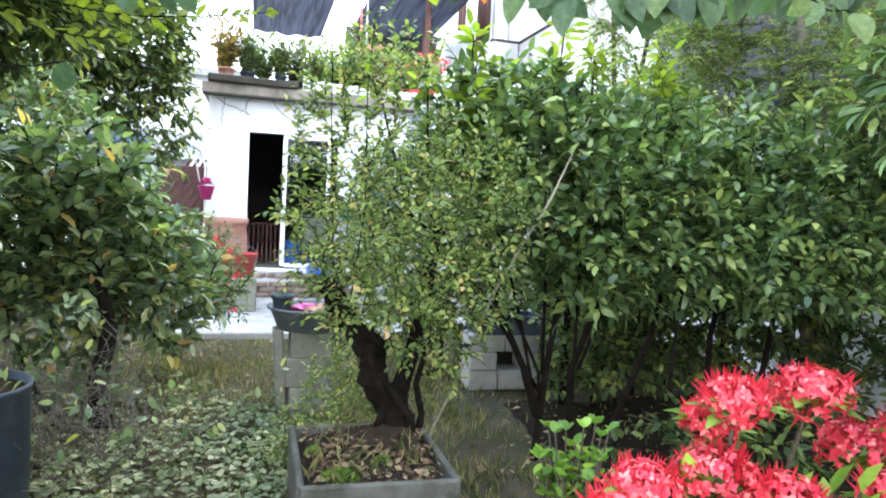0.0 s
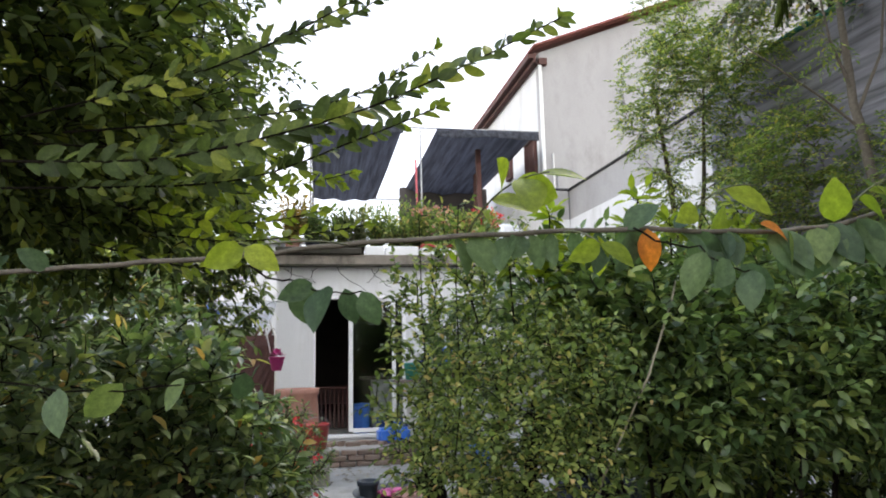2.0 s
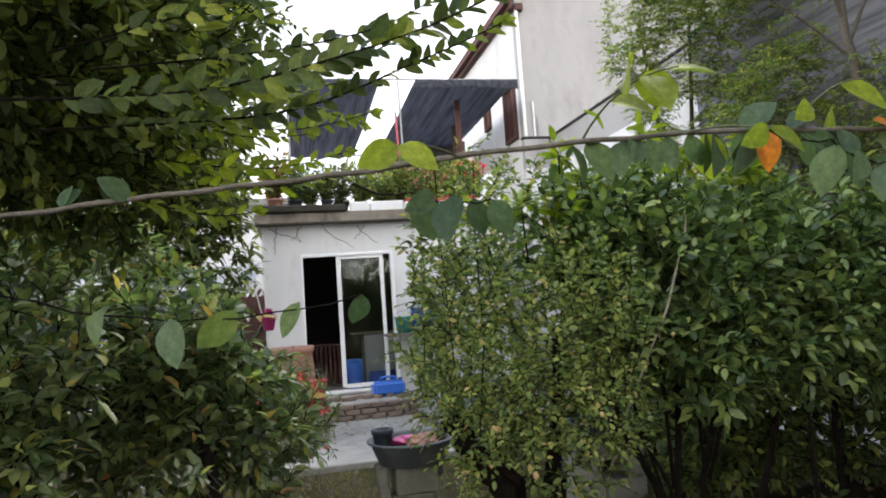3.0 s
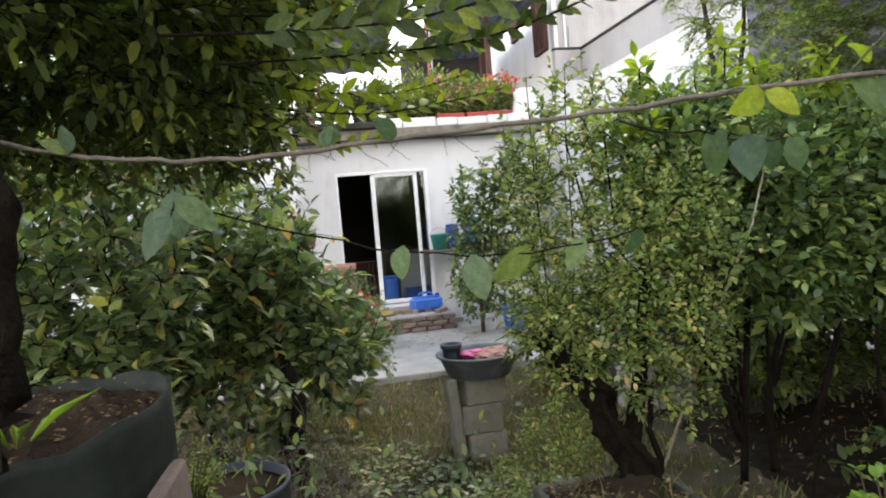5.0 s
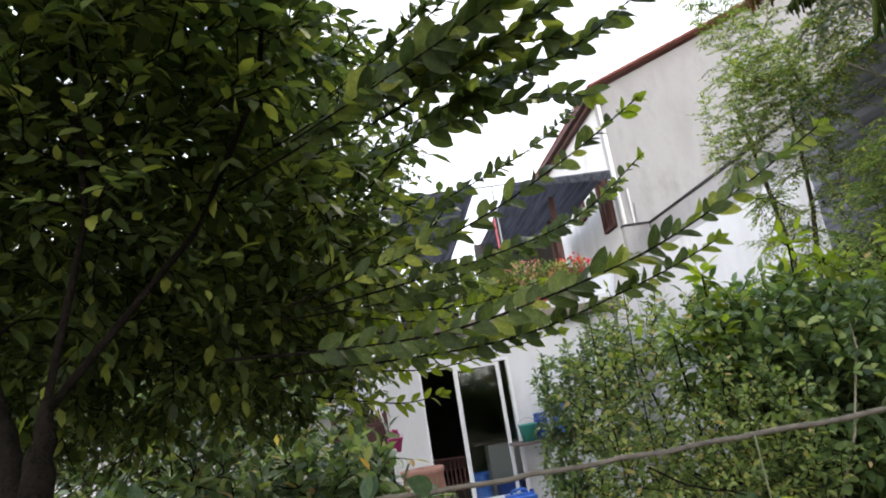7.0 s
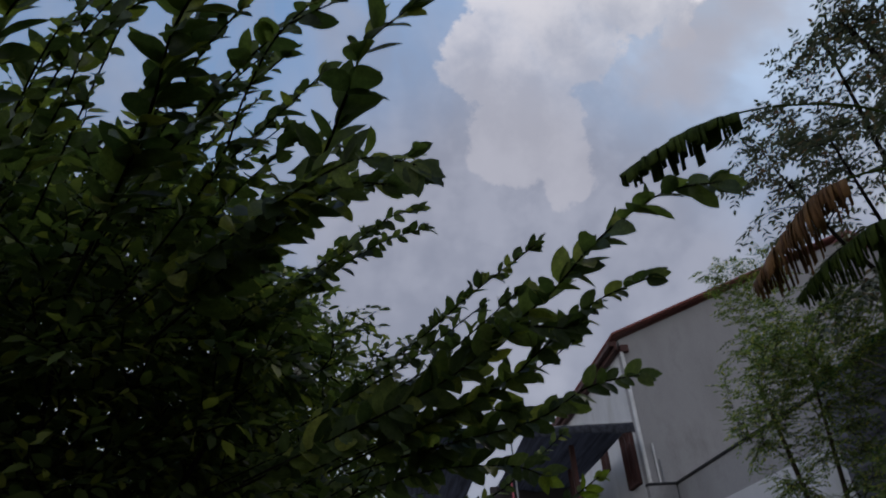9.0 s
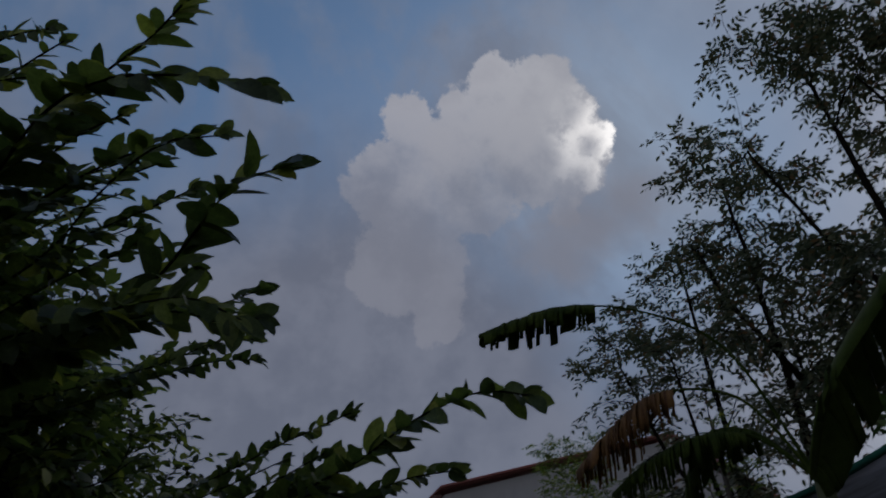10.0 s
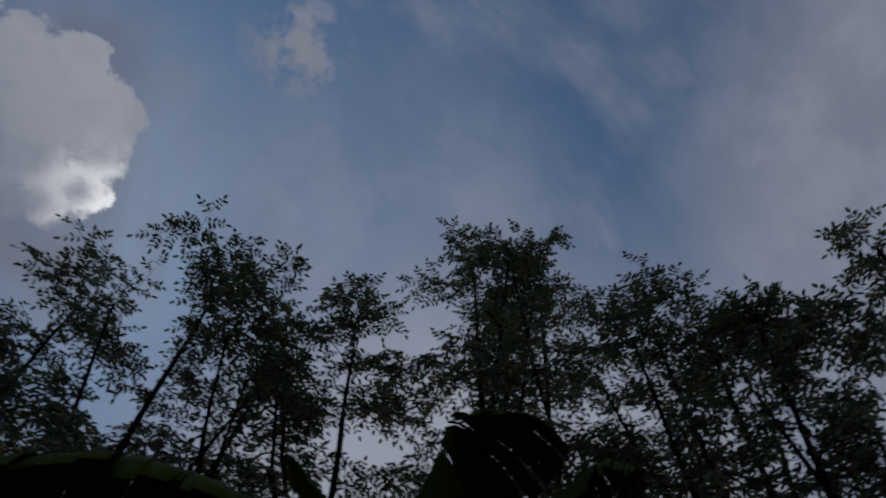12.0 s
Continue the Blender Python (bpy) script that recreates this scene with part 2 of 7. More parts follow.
M_PETAL_PINK = leaf_mat("pink_petal", ((0.0, (0.50, 0.14, 0.18)), (1.0, (0.66, 0.38, 0.38))), 0.5, 0.3)
M_PETAL_ORANGE = leaf_mat("orange_petal", ((0.0, (0.52, 0.15, 0.10)), (1.0, (0.64, 0.32, 0.24))), 0.5, 0.3)
M_LEAF_IXORA = leaf_mat("ixora_leaf", ((0.0, (0.090, 0.174, 0.031)), (0.7, (0.195, 0.312, 0.056)), (1.0, (0.357, 0.464, 0.094))), 0.36, 0.35)
M_LEAF_SPIKY = leaf_mat("yellow_leaf", ((0.0, (0.100, 0.085, 0.026)), (1.0, (0.330, 0.210, 0.052))), 0.5, 0.3)
M_BARK = surface("bark", (0.110, 0.085, 0.062), (0.045, 0.036, 0.028), scale=14, grain=70, rough=0.9, bump=0.8, depth=0.02, spec=0.06)
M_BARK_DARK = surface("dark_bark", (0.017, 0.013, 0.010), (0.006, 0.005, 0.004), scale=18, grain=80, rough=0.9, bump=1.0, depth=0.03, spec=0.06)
M_TWIG = surface("twig_bark", (0.13, 0.112, 0.092), (0.06, 0.052, 0.044), scale=40, grain=160, rough=0.85, bump=0.6, depth=0.004)
M_STEM_GREEN = surface("green_stem", (0.085, 0.095, 0.040), (0.05, 0.055, 0.025), scale=30, grain=120, rough=0.7)
M_SOIL = surface("soil", (0.060, 0.043, 0.032), (0.025, 0.018, 0.014), scale=12, grain=90, rough=1.0, bump=1.0, depth=0.03, spec=0.06)
# soil blackened so that the hedge's shade is in its colour
M_SHADE_SOIL = surface("shade_dark_soil", (0.028, 0.022, 0.016), (0.012, 0.010, 0.008), (0.045, 0.034, 0.022), scale=12, grain=90, rough=1.0, bump=1.0, depth=0.03, spec=0.04, stain_scale=7.0)
M_GROUND = surface("garden_ground", (0.085, 0.068, 0.046), (0.036, 0.033, 0.020), (0.055, 0.060, 0.026), scale=3.0, grain=55, rough=1.0, bump=1.0, depth=0.02, stain_scale=0.8, spec=0.06)
M_CONCRETE = surface("worn_concrete", (0.34, 0.32, 0.30), (0.23, 0.215, 0.20), (0.15, 0.135, 0.115), scale=4.0, grain=110, rough=0.9, bump=0.4, depth=0.006, stain_scale=1.6)
M_BLOCK = surface("concrete_block", (0.29, 0.28, 0.24), (0.17, 0.165, 0.135), (0.085, 0.088, 0.058), scale=9.0, grain=160, rough=0.95, bump=0.8, depth=0.008, pieces=0.3, stain_scale=5.0, spec=0.06)
M_BRICK = surface("old_brick", (0.30, 0.215, 0.175), (0.17, 0.12, 0.10), (0.24, 0.22, 0.20), scale=9.0, grain=130, rough=0.95, bump=0.7, depth=0.006, pieces=0.5, stain_scale=5.0)
M_WHITE_WALL = surface("white_painted_wall", (0.69, 0.69, 0.705), (0.60, 0.60, 0.62), (0.44, 0.43, 0.41), scale=2.4, grain=90, rough=0.85, bump=0.12, depth=0.004, stretch=(1, 1, 0.35), stain_scale=1.3)
M_GREY_WALL = surface("grey_plaster_wall", (0.40, 0.39, 0.395), (0.29, 0.28, 0.28), (0.21, 0.20, 0.195), scale=1.1, grain=40, rough=0.92, bump=0.15, depth=0.006, stretch=(1, 1, 0.45), stain_scale=1.1)
M_SLAB_EDGE = surface("stained_slab_edge", (0.27, 0.235, 0.20), (0.14, 0.122, 0.105), (0.06, 0.054, 0.046), scale=3.0, grain=70, rough=0.95, bump=0.8, depth=0.02, stain_scale=3.2, stretch=(1, 1, 0.6))
M_ROOF_RED = surface("red_roof_trim", (0.27, 0.090, 0.075), (0.16, 0.055, 0.048), scale=7, grain=70, rough=0.75)
M_WOOD_DARK = surface("dark_red_wood", (0.105, 0.045, 0.038), (0.050, 0.024, 0.022), scale=8, grain=80, rough=0.7, stretch=(1, 1, 0.15))
M_WOOD_GREY = surface("weathered_board", (0.16, 0.125, 0.115), (0.07, 0.052, 0.050), scale=10, grain=90, rough=0.9, stretch=(0.2, 1, 1))
M_ALU = surface("white_door_frame", (0.80, 0.80, 0.82), (0.72, 0.72, 0.74), scale=8, grain=60, rough=0.35, bump=0.05, spec=0.5)
M_PIPE = surface("white_drain_pipe", (0.70, 0.69, 0.68), (0.55, 0.53, 0.50), scale=5, grain=50, rough=0.5, bump=0.05)
M_STEEL = surface("dull_steel", (0.33, 0.33, 0.34), (0.2, 0.19, 0.18), scale=9, grain=90, rough=0.5, metal=0.7, bump=0.1)
M_POLE_RED = surface("red_painted_pole", (0.42, 0.085, 0.10), (0.28, 0.06, 0.07), scale=9, grain=80, rough=0.55)
M_BLUE = surface("blue_plastic", (0.035, 0.17, 0.62), (0.025, 0.11, 0.45), scale=5, grain=50, rough=0.38, bump=0.05, spec=0.5)
M_BLUE_DARK = surface("dark_blue_plastic", (0.020, 0.055, 0.26), (0.014, 0.035, 0.17), scale=5, grain=50, rough=0.4, bump=0.05, spec=0.5)
M_TEAL = surface("teal_plastic", (0.03, 0.27, 0.23), (0.02, 0.19, 0.16), scale=5, grain=50, rough=0.4, bump=0.05, spec=0.5)
M_RED = surface("red_plastic", (0.42, 0.040, 0.042), (0.28, 0.03, 0.032), scale=6, grain=50, rough=0.4, bump=0.05, spec=0.5)
M_MAGENTA = surface("magenta_plastic", (0.42, 0.012, 0.16), (0.28, 0.01, 0.10), scale=9, grain=50, rough=0.4, bump=0.05, spec=0.5)
M_BASIN = surface("dark_grey_basin", (0.085, 0.092, 0.105), (0.050, 0.055, 0.062), (0.17, 0.165, 0.155), scale=6, grain=70, rough=0.6, bump=0.15, depth=0.004, stain_scale=6.0)
M_POT_BLACK = surface("black_plastic_pot", (0.040, 0.050, 0.068), (0.022, 0.027, 0.036), (0.10, 0.105, 0.11), scale=5, grain=60, rough=0.5, bump=0.1, stain_scale=4.0, spec=0.15)
M_GROWBAG = surface("grey_grow_bag", (0.026, 0.032, 0.029), (0.007, 0.009, 0.008), (0.060, 0.052, 0.040), scale=9, grain=180, rough=0.7, bump=0.35, depth=0.004, stain_scale=3.0, spec=0.12)
M_CLAY = surface("clay_pot", (0.36, 0.18, 0.14), (0.22, 0.11, 0.085), (0.34, 0.26, 0.23), scale=7, grain=70, rough=0.85, bump=0.2, stain_scale=4.0)
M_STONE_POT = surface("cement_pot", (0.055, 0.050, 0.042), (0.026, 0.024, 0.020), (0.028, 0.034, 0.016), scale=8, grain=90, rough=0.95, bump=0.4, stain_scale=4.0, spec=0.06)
M_BOX = surface("mossy_cement_box", (0.135, 0.130, 0.112), (0.065, 0.062, 0.050), (0.030, 0.034, 0.018), scale=9.0, grain=160, rough=0.95, bump=0.9, depth=0.01, stain_scale=6.0, spec=0.06)
# the rooms' lack of light is put into this dark wall colour
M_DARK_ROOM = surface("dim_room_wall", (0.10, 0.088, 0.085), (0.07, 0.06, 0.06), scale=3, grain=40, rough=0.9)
M_SACK = surface("white_woven_sack", (0.74, 0.76, 0.80), (0.60, 0.62, 0.67), scale=9, grain=160, rough=0.8, bump=0.5, depth=0.006)
M_TARP = surface("blue_tarpaulin", (0.04, 0.10, 0.24), (0.02, 0.05, 0.13), scale=6, grain=60, rough=0.5)
M_ZINC = surface("zinc_roof_sheet", (0.30, 0.30, 0.305), (0.20, 0.20, 0.205), (0.15, 0.13, 0.11), scale=3, grain=50, rough=0.5, metal=0.3, bump=0.1, stain_scale=1.5)
M_BLACK_CABLE = surface("black_edge_cap", (0.030, 0.030, 0.034), (0.018, 0.018, 0.02), scale=6, grain=60, rough=0.7)
M_NET_EDGE = surface("green_net_hem", (0.020, 0.130, 0.095), (0.014, 0.085, 0.062), scale=6, grain=90, rough=0.8)
M_ROPE = surface("pale_rope", (0.27, 0.24, 0.17), (0.18, 0.16, 0.11), scale=40, grain=200, rough=0.9)
M_TERRA_RED = surface("red_clay_trough", (0.40, 0.075, 0.060), (0.28, 0.05, 0.042), scale=7, grain=70, rough=0.75)


def net_mat(name, col, holes, glow_through):
    """Shade net: woven threads with small gaps, light filters through."""
    m = bpy.data.materials.new(name)
    m.use_nodes = True
    nt = m.node_tree
    b, out = nt.nodes["Principled BSDF"], nt.nodes["Material Output"]
    n = noise_tex(nt, 2.2, 6.0, 0.65, (5.0, 0.22, 5.0))
    c = ramp(nt, n, ((0.36, tuple(v * 0.55 for v in col)), (0.64, tuple(v * 1.6 for v in col))))
    nt.links.new(c, b.inputs["Base Color"])
    b.inputs["Roughness"].default_value = 0.85
    tr = nt.nodes.new("ShaderNodeBsdfTranslucent")
    nt.links.new(ramp(nt, n, ((0.36, tuple(v * 0.55 for v in glow_through)), (0.64, tuple(v * 1.6 for v in glow_through)))), tr.inputs[0])
    t2 = nt.nodes.new("ShaderNodeBsdfTransparent")
    m1, m2 = nt.nodes.new("ShaderNodeMixShader"), nt.nodes.new("ShaderNodeMixShader")
    m1.inputs[0].default_value, m2.inputs[0].default_value = 0.4, holes
    nt.links.new(b.outputs[0], m1.inputs[1])
    nt.links.new(tr.outputs[0], m1.inputs[2])
    nt.links.new(m1.outputs[0], m2.inputs[1])
    nt.links.new(t2.outputs[0], m2.inputs[2])
    nt.links.new(m2.outputs[0], out.inputs[0])
    return m


M_SHADE_NET = net_mat("black_shade_net", (0.042, 0.045, 0.058), 0.06, (0.17, 0.18, 0.225))
M_FENCE_NET = net_mat("grey_fence_net", (0.20, 0.20, 0.228), 0.05, (0.165, 0.165, 0.195))

M_GLASS = bpy.data.materials.new("door_glass")
M_GLASS.use_nodes = True
_g = M_GLASS.node_tree
_gl = _g.nodes.new("ShaderNodeBsdfGlass")
_gl.inputs["IOR"].default_value, _gl.inputs["Roughness"].default_value = 1.5, 0.0
_gl.inputs["Color"].default_value = (0.93, 0.96, 0.95, 1)
_g.links.new(_gl.outputs[0], _g.nodes["Material Output"].inputs[0])

# ---------------------------------------------------------------- building helpers


def link_mesh(name, verts, faces, material, parent=None, label="", smooth=False, loc=None):
    me = bpy.data.meshes.new(name)
    me.from_pydata([tuple(v) for v in verts], [], faces)
    me.materials.append(material)
    if smooth:
        me.polygons.foreach_set("use_smooth", [True] * len(me.polygons))
    me.update()
    ob = new(name, me)
    if loc is not None:
        ob.location = loc
    if parent:
        ob.parent = parent
    if label:
        tagged(ob, label)
    return ob


def part(name, bm, material, parent, label="", smooth=False):
    me = bpy.data.meshes.new(name)
    bm.to_mesh(me)
    bm.free()
    me.materials.append(material)
    if smooth:
        me.polygons.foreach_set("use_smooth", [True] * len(me.polygons))
    ob = new(name, me)
    if parent:
        ob.parent = parent
    if label:
        tagged(ob, label)
    return ob


def thing(name, label, category, at=(0, 0, 0), group="", kind=""):
    ob = new(name)
    ob.empty_display_size = 0.1
    ob.location = at
    return tagged(ob, label, category, group, kind)


def bm_box(size, at=(0, 0, 0), bevel=0.006, rot=(0, 0, 0), segs=1):
    bm = bmesh.new()
    bmesh.ops.create_cube(bm, size=1.0)
    bmesh.ops.scale(bm, vec=size, verts=bm.verts)
    if bevel:
        bmesh.ops.bevel(bm, geom=bm.edges[:], offset=min(bevel, min(size) * 0.3), segments=segs, affect="EDGES")
    bm.transform(pose(*at, *rot))
    return bm


def lathe(profile, sides=24, at=(0, 0, 0), squash=(1, 1)):
    """Turned shape from (radius, height) pairs."""
    verts, faces = [], []
    for r, z in profile:
        for k in range(sides):
            a = 2 * math.pi * k / sides
            verts.append((at[0] + r * math.cos(a) * squash[0], at[1] + r * math.sin(a) * squash[1], at[2] + z))
    for i in range(len(profile) - 1):
        for k in range(sides):
            k2 = (k + 1) % sides
            faces.append((i * sides + k, i * sides + k2, (i + 1) * sides + k2, (i + 1) * sides + k))
    if profile[0][0] > 1e-4:
        faces.append(tuple(reversed(range(sides))))
    if profile[-1][0] > 1e-4:
        faces.append(tuple(range((len(profile) - 1) * sides, len(profile) * sides)))
    return verts, faces


class Tubes:
    """Collects tapered round stems into one mesh."""

    def __init__(self, sides=5):
        self.v, self.f, self.s = [], [], sides

    def add(self, pts, r0, r1, wobble=0.0, rng=None):
        pts = [Vector(p) for p in pts]
        n, s, base = len(pts), self.s, len(self.v)
        for i, p in enumerate(pts):
            d = (pts[min(i + 1, n - 1)] - pts[max(i - 1, 0)]).normalized()
            a = d.cross(Vector((0.31, 0.17, 0.93)))
            a = a.normalized() if a.length > 1e-4 else Vector((1, 0, 0))
            b = d.cross(a)
            r = r0 + (r1 - r0) * i / max(1, n - 1)
            for k in range(s):
                w = 2 * math.pi * k / s
                rr = r * (1 + (rng.uniform(-wobble, wobble) if rng else 0))
                self.v.append(p + a * (rr * math.cos(w)) + b * (rr * math.sin(w)))
        for i in range(n - 1):
            for k in range(s):
                k2 = (k + 1) % s
                self.f.append((base + i * s + k, base + i * s + k2, base + (i + 1) * s + k2, base + (i + 1) * s + k))
        self.f.append(tuple(base + (n - 1) * s + k for k in range(s)))
        self.f.append(tuple(base + s - 1 - k for k in range(s)))

    def mesh(self, name, material, parent, label=""):
        return link_mesh(name, self.v, self.f, material, parent, label, smooth=True)


OVATE = (np.array([(0, 0, 0), (-.5, .32, .05), (0, .34, -.02), (.5, .32, .05), (-.40, .68, .02), (0, .70, -.05), (.40, .68, .02), (0, 1, -.14)], float),
         [(0, 2, 1), (0, 3, 2), (1, 2, 5, 4), (2, 3, 6, 5), (4, 5, 7), (5, 6, 7)])
ROUND = (np.array([(0, 0, 0), (-.34, .16, .03), (.34, .16, .03), (-.5, .48, .06), (0, .5, -.01), (.5, .48, .06), (-.36, .82, .03), (.36, .82, .03), (0, 1, -.03)], float),
         [(0, 4, 3, 1), (0, 2, 5, 4), (3, 4, 8, 6), (4, 5, 7, 8)])
SLIM = (np.array([(0, 0, 0), (-.5, .45, .10), (0, .5, 0.0), (.5, .45, .10), (0, 1, -.10)], float), [(0, 2, 1), (0, 3, 2), (1, 2, 4), (2, 3, 4)])
HEX = (np.array([(0, 0, 0), (-.42, .27, .04), (.42, .27, .04), (-.40, .64, 0.0), (.40, .64, 0.0), (0, 1, -.12)], float), [(0, 2, 1), (1, 2, 4, 3), (3, 4, 5)])
CHIP = (np.array([(0, 0, 0), (-.5, .5, .08), (0, 1, -.05), (.5, .5, .08)], float), [(0, 2, 1), (0, 3, 2)])


def leaf_cloud(name, P, D, U, L, width, shape, material, parent, label="", kind=""):
    """Many leaves as one mesh: foot points, directions, upper sides and lengths."""
    P, D, U, L = np.array(P, float), np.array(D, float), np.array(U, float), np.array(L, float)
    T, faces = shape
    D /= np.linalg.norm(D, axis=1, keepdims=True) + 1e-9
    X = np.cross(D, U)
    X /= np.linalg.norm(X, axis=1, keepdims=True) + 1e-9
    Z = np.cross(X, D)
    V = P[:, None, :] + L[:, None, None] * (T[None, :, 0:1] * width * X[:, None, :] + T[None, :, 1:2] * D[:, None, :] + T[None, :, 2:3] * Z[:, None, :])
    n, k = len(P), len(T)
    loops, starts, totals, at = [], [], [], 0
    for f in faces:
        totals.append(len(f))
        starts.append(at)
        loops.extend(f)
        at += len(f)
    base = np.arange(n) * k
    all_loops = (base[:, None] + np.array(loops)[None, :]).ravel()
    all_starts = (np.arange(n)[:, None] * at + np.array(starts)[None, :]).ravel()
    me = bpy.data.meshes.new(name)
    me.vertices.add(n * k)
    me.vertices.foreach_set("co", V.ravel())
    me.loops.add(len(all_loops))
    me.loops.foreach_set("vertex_index", all_loops.astype(np.int32))
    me.polygons.add(len(all_starts))
    me.polygons.foreach_set("loop_start", all_starts.astype(np.int32))
    me.update(calc_edges=True)
    me.validate()
    me.materials.append(material)
    ob = new(name, me)
    ob.parent = parent
    return tagged(ob, label, kind=kind)


class Leaves:
    def __init__(self):
        self.P, self.D, self.U, self.L = [], [], [], []

    def add(self, p, d, u, length):
        self.P.append(tuple(p)), self.D.append(tuple(d)), self.U.append(tuple(u)), self.L.append(length)

    def mesh(self, name, width, shape, material, parent, label="", kind="stuff"):
        return leaf_cloud(name, self.P, self.D, self.U, self.L, width, shape, material, parent, label, kind)


def bez(a, c, b, n):
    return [a.lerp(c, t).lerp(c.lerp(b, t), t) for t in (i / n for i in range(n + 1))]


def leafy_twig(leaves, pts, rng, zone, step, size, spread=0.85, droop=0.0, flat=0.6, tip=True):
    """Two-ranked leaves along the end of a twig."""
    run = [0.0]
    for a, b in zip(pts, pts[1:]):
        run.append(run[-1] + (b - a).length)
    total = run[-1]
    s = max(0.0, total - zone)
    side = rng.choice((-1, 1))
    while s < total:
        i = max(0, min(len(pts) - 2, next((k for k in range(len(run) - 1) if run[k + 1] >= s), len(pts) - 2)))
        f = (s - run[i]) / max(1e-5, run[i + 1] - run[i])
        p = pts[i].lerp(pts[i + 1], min(1, f))
        d = (pts[i + 1] - pts[i]).normalized()
        up = Vector((rng.gauss(0, 1.1 - flat), rng.gauss(-0.25, 1.1 - flat), 1.0)).normalized()
        out = d.cross(up)
        out = out.normalized() if out.length > 0.05 else Vector((1, 0, 0))
        g = d * rng.uniform(0.25, 0.65) + out * (side * spread) + Vector((0, 0, rng.uniform(-0.25, 0.15) - droop))
        k = size * rng.uniform(0.7, 1.2) * (0.65 + 0.35 * min(1, (total - s) / max(0.01, zone) * 2.0))
        leaves.add(p, g, up + Vector((rng.gauss(0, 0.25), rng.gauss(0, 0.25), 0)), k)
        side = -side
        s += step * rng.uniform(0.75, 1.25)
    if tip:
        d = (pts[-1] - pts[-2]).normalized()
        leaves.add(pts[-1], d + Vector((0, 0, -droop)), (0.1, 0.1, 1), size * 0.9)


def pinnate_twig(leaves, tubes, pts, rng, zone, step, pinna, size):
    """A doubly feathered leaf: side stalks along the twig, each with two rows of leaflets."""
    length, gap, sag = pinna
    run = [0.0]
    for a, b in zip(pts, pts[1:]):
        run.append(run[-1] + (b - a).length)
    total, side = run[-1], rng.choice((-1, 1))
    s = max(0.0, total - zone)
    while s <= total:
        i = max(0, min(len(pts) - 2, next((k for k in range(len(run) - 1) if run[k + 1] >= s), len(pts) - 2)))
        p = pts[i].lerp(pts[i + 1], min(1.0, (s - run[i]) / max(1e-5, run[i + 1] - run[i])))
        d = (pts[i + 1] - pts[i]).normalized()
        out = d.cross(Vector((rng.gauss(0, 0.25), rng.gauss(0, 0.25), 1.0)))
        out = out.normalized() if out.length > 0.05 else Vector((1, 0, 0))
        last = s + step > total
        way = (d * (1.0 if last else rng.uniform(0.35, 0.75)) + out * (0.0 if last else side * rng.uniform(0.7, 1.0)) + Vector((0, 0, rng.uniform(-0.15, 0.20)))).normalized()
        ln = length * rng.uniform(0.75, 1.15) * (0.6 + 0.4 * min(1.0, (total - s) / max(0.01, zone) * 1.6))
        end = p + way * ln + Vector((0, 0, -sag * ln))
        stalk = bez(p, p + way * (ln * 0.55), end, 3)
        tubes.add(stalk, 0.0022, 0.0012)
        n = max(2, int(ln / gap))
        for k in range(n):
            u = 0.18 + 0.82 * k / n
            q = p.lerp(p + way * (ln * 0.55), u).lerp((p + way * (ln * 0.55)).lerp(end, u), u)
            across = way.cross(Vector((rng.gauss(0, 0.3), rng.gauss(0, 0.3), 1.0))).normalized()
            for e in (-1, 1):
                leaves.add(q, way * rng.uniform(0.3, 0.7) + across * e + Vector((0, 0, -sag * rng.uniform(0.2, 1.2))), (rng.gauss(0, 0.35), rng.gauss(0, 0.35), 1.0), size * rng.uniform(0.7, 1.1))
        leaves.add(end, way + Vector((0, 0, -sag)), (0.1, 0.1, 1.0), size)
        side = -side
        s += step * rng.uniform(0.8, 1.2)


def in_blobs(rng, blobs, n, shell=0.55):
    """Points in a union of ellipsoids, denser towards their skins."""
    vol = [b[3] * b[4] * b[5] for b in blobs]
    out = []
    while len(out) < n:
        x, y, z, rx, ry, rz = rng.choices(blobs, vol)[0]
        d = Vector((rng.gauss(0, 1), rng.gauss(0, 1), rng.gauss(0, 1))).normalized()
        r = (shell + (1 - shell) * rng.random()) if rng.random() < 0.75 else rng.random()
        r *= rng.uniform(0.82, 1.15)
        out.append(Vector((x + d.x * r * rx, y + d.y * r * ry, z + d.z * r * rz)))
    return out


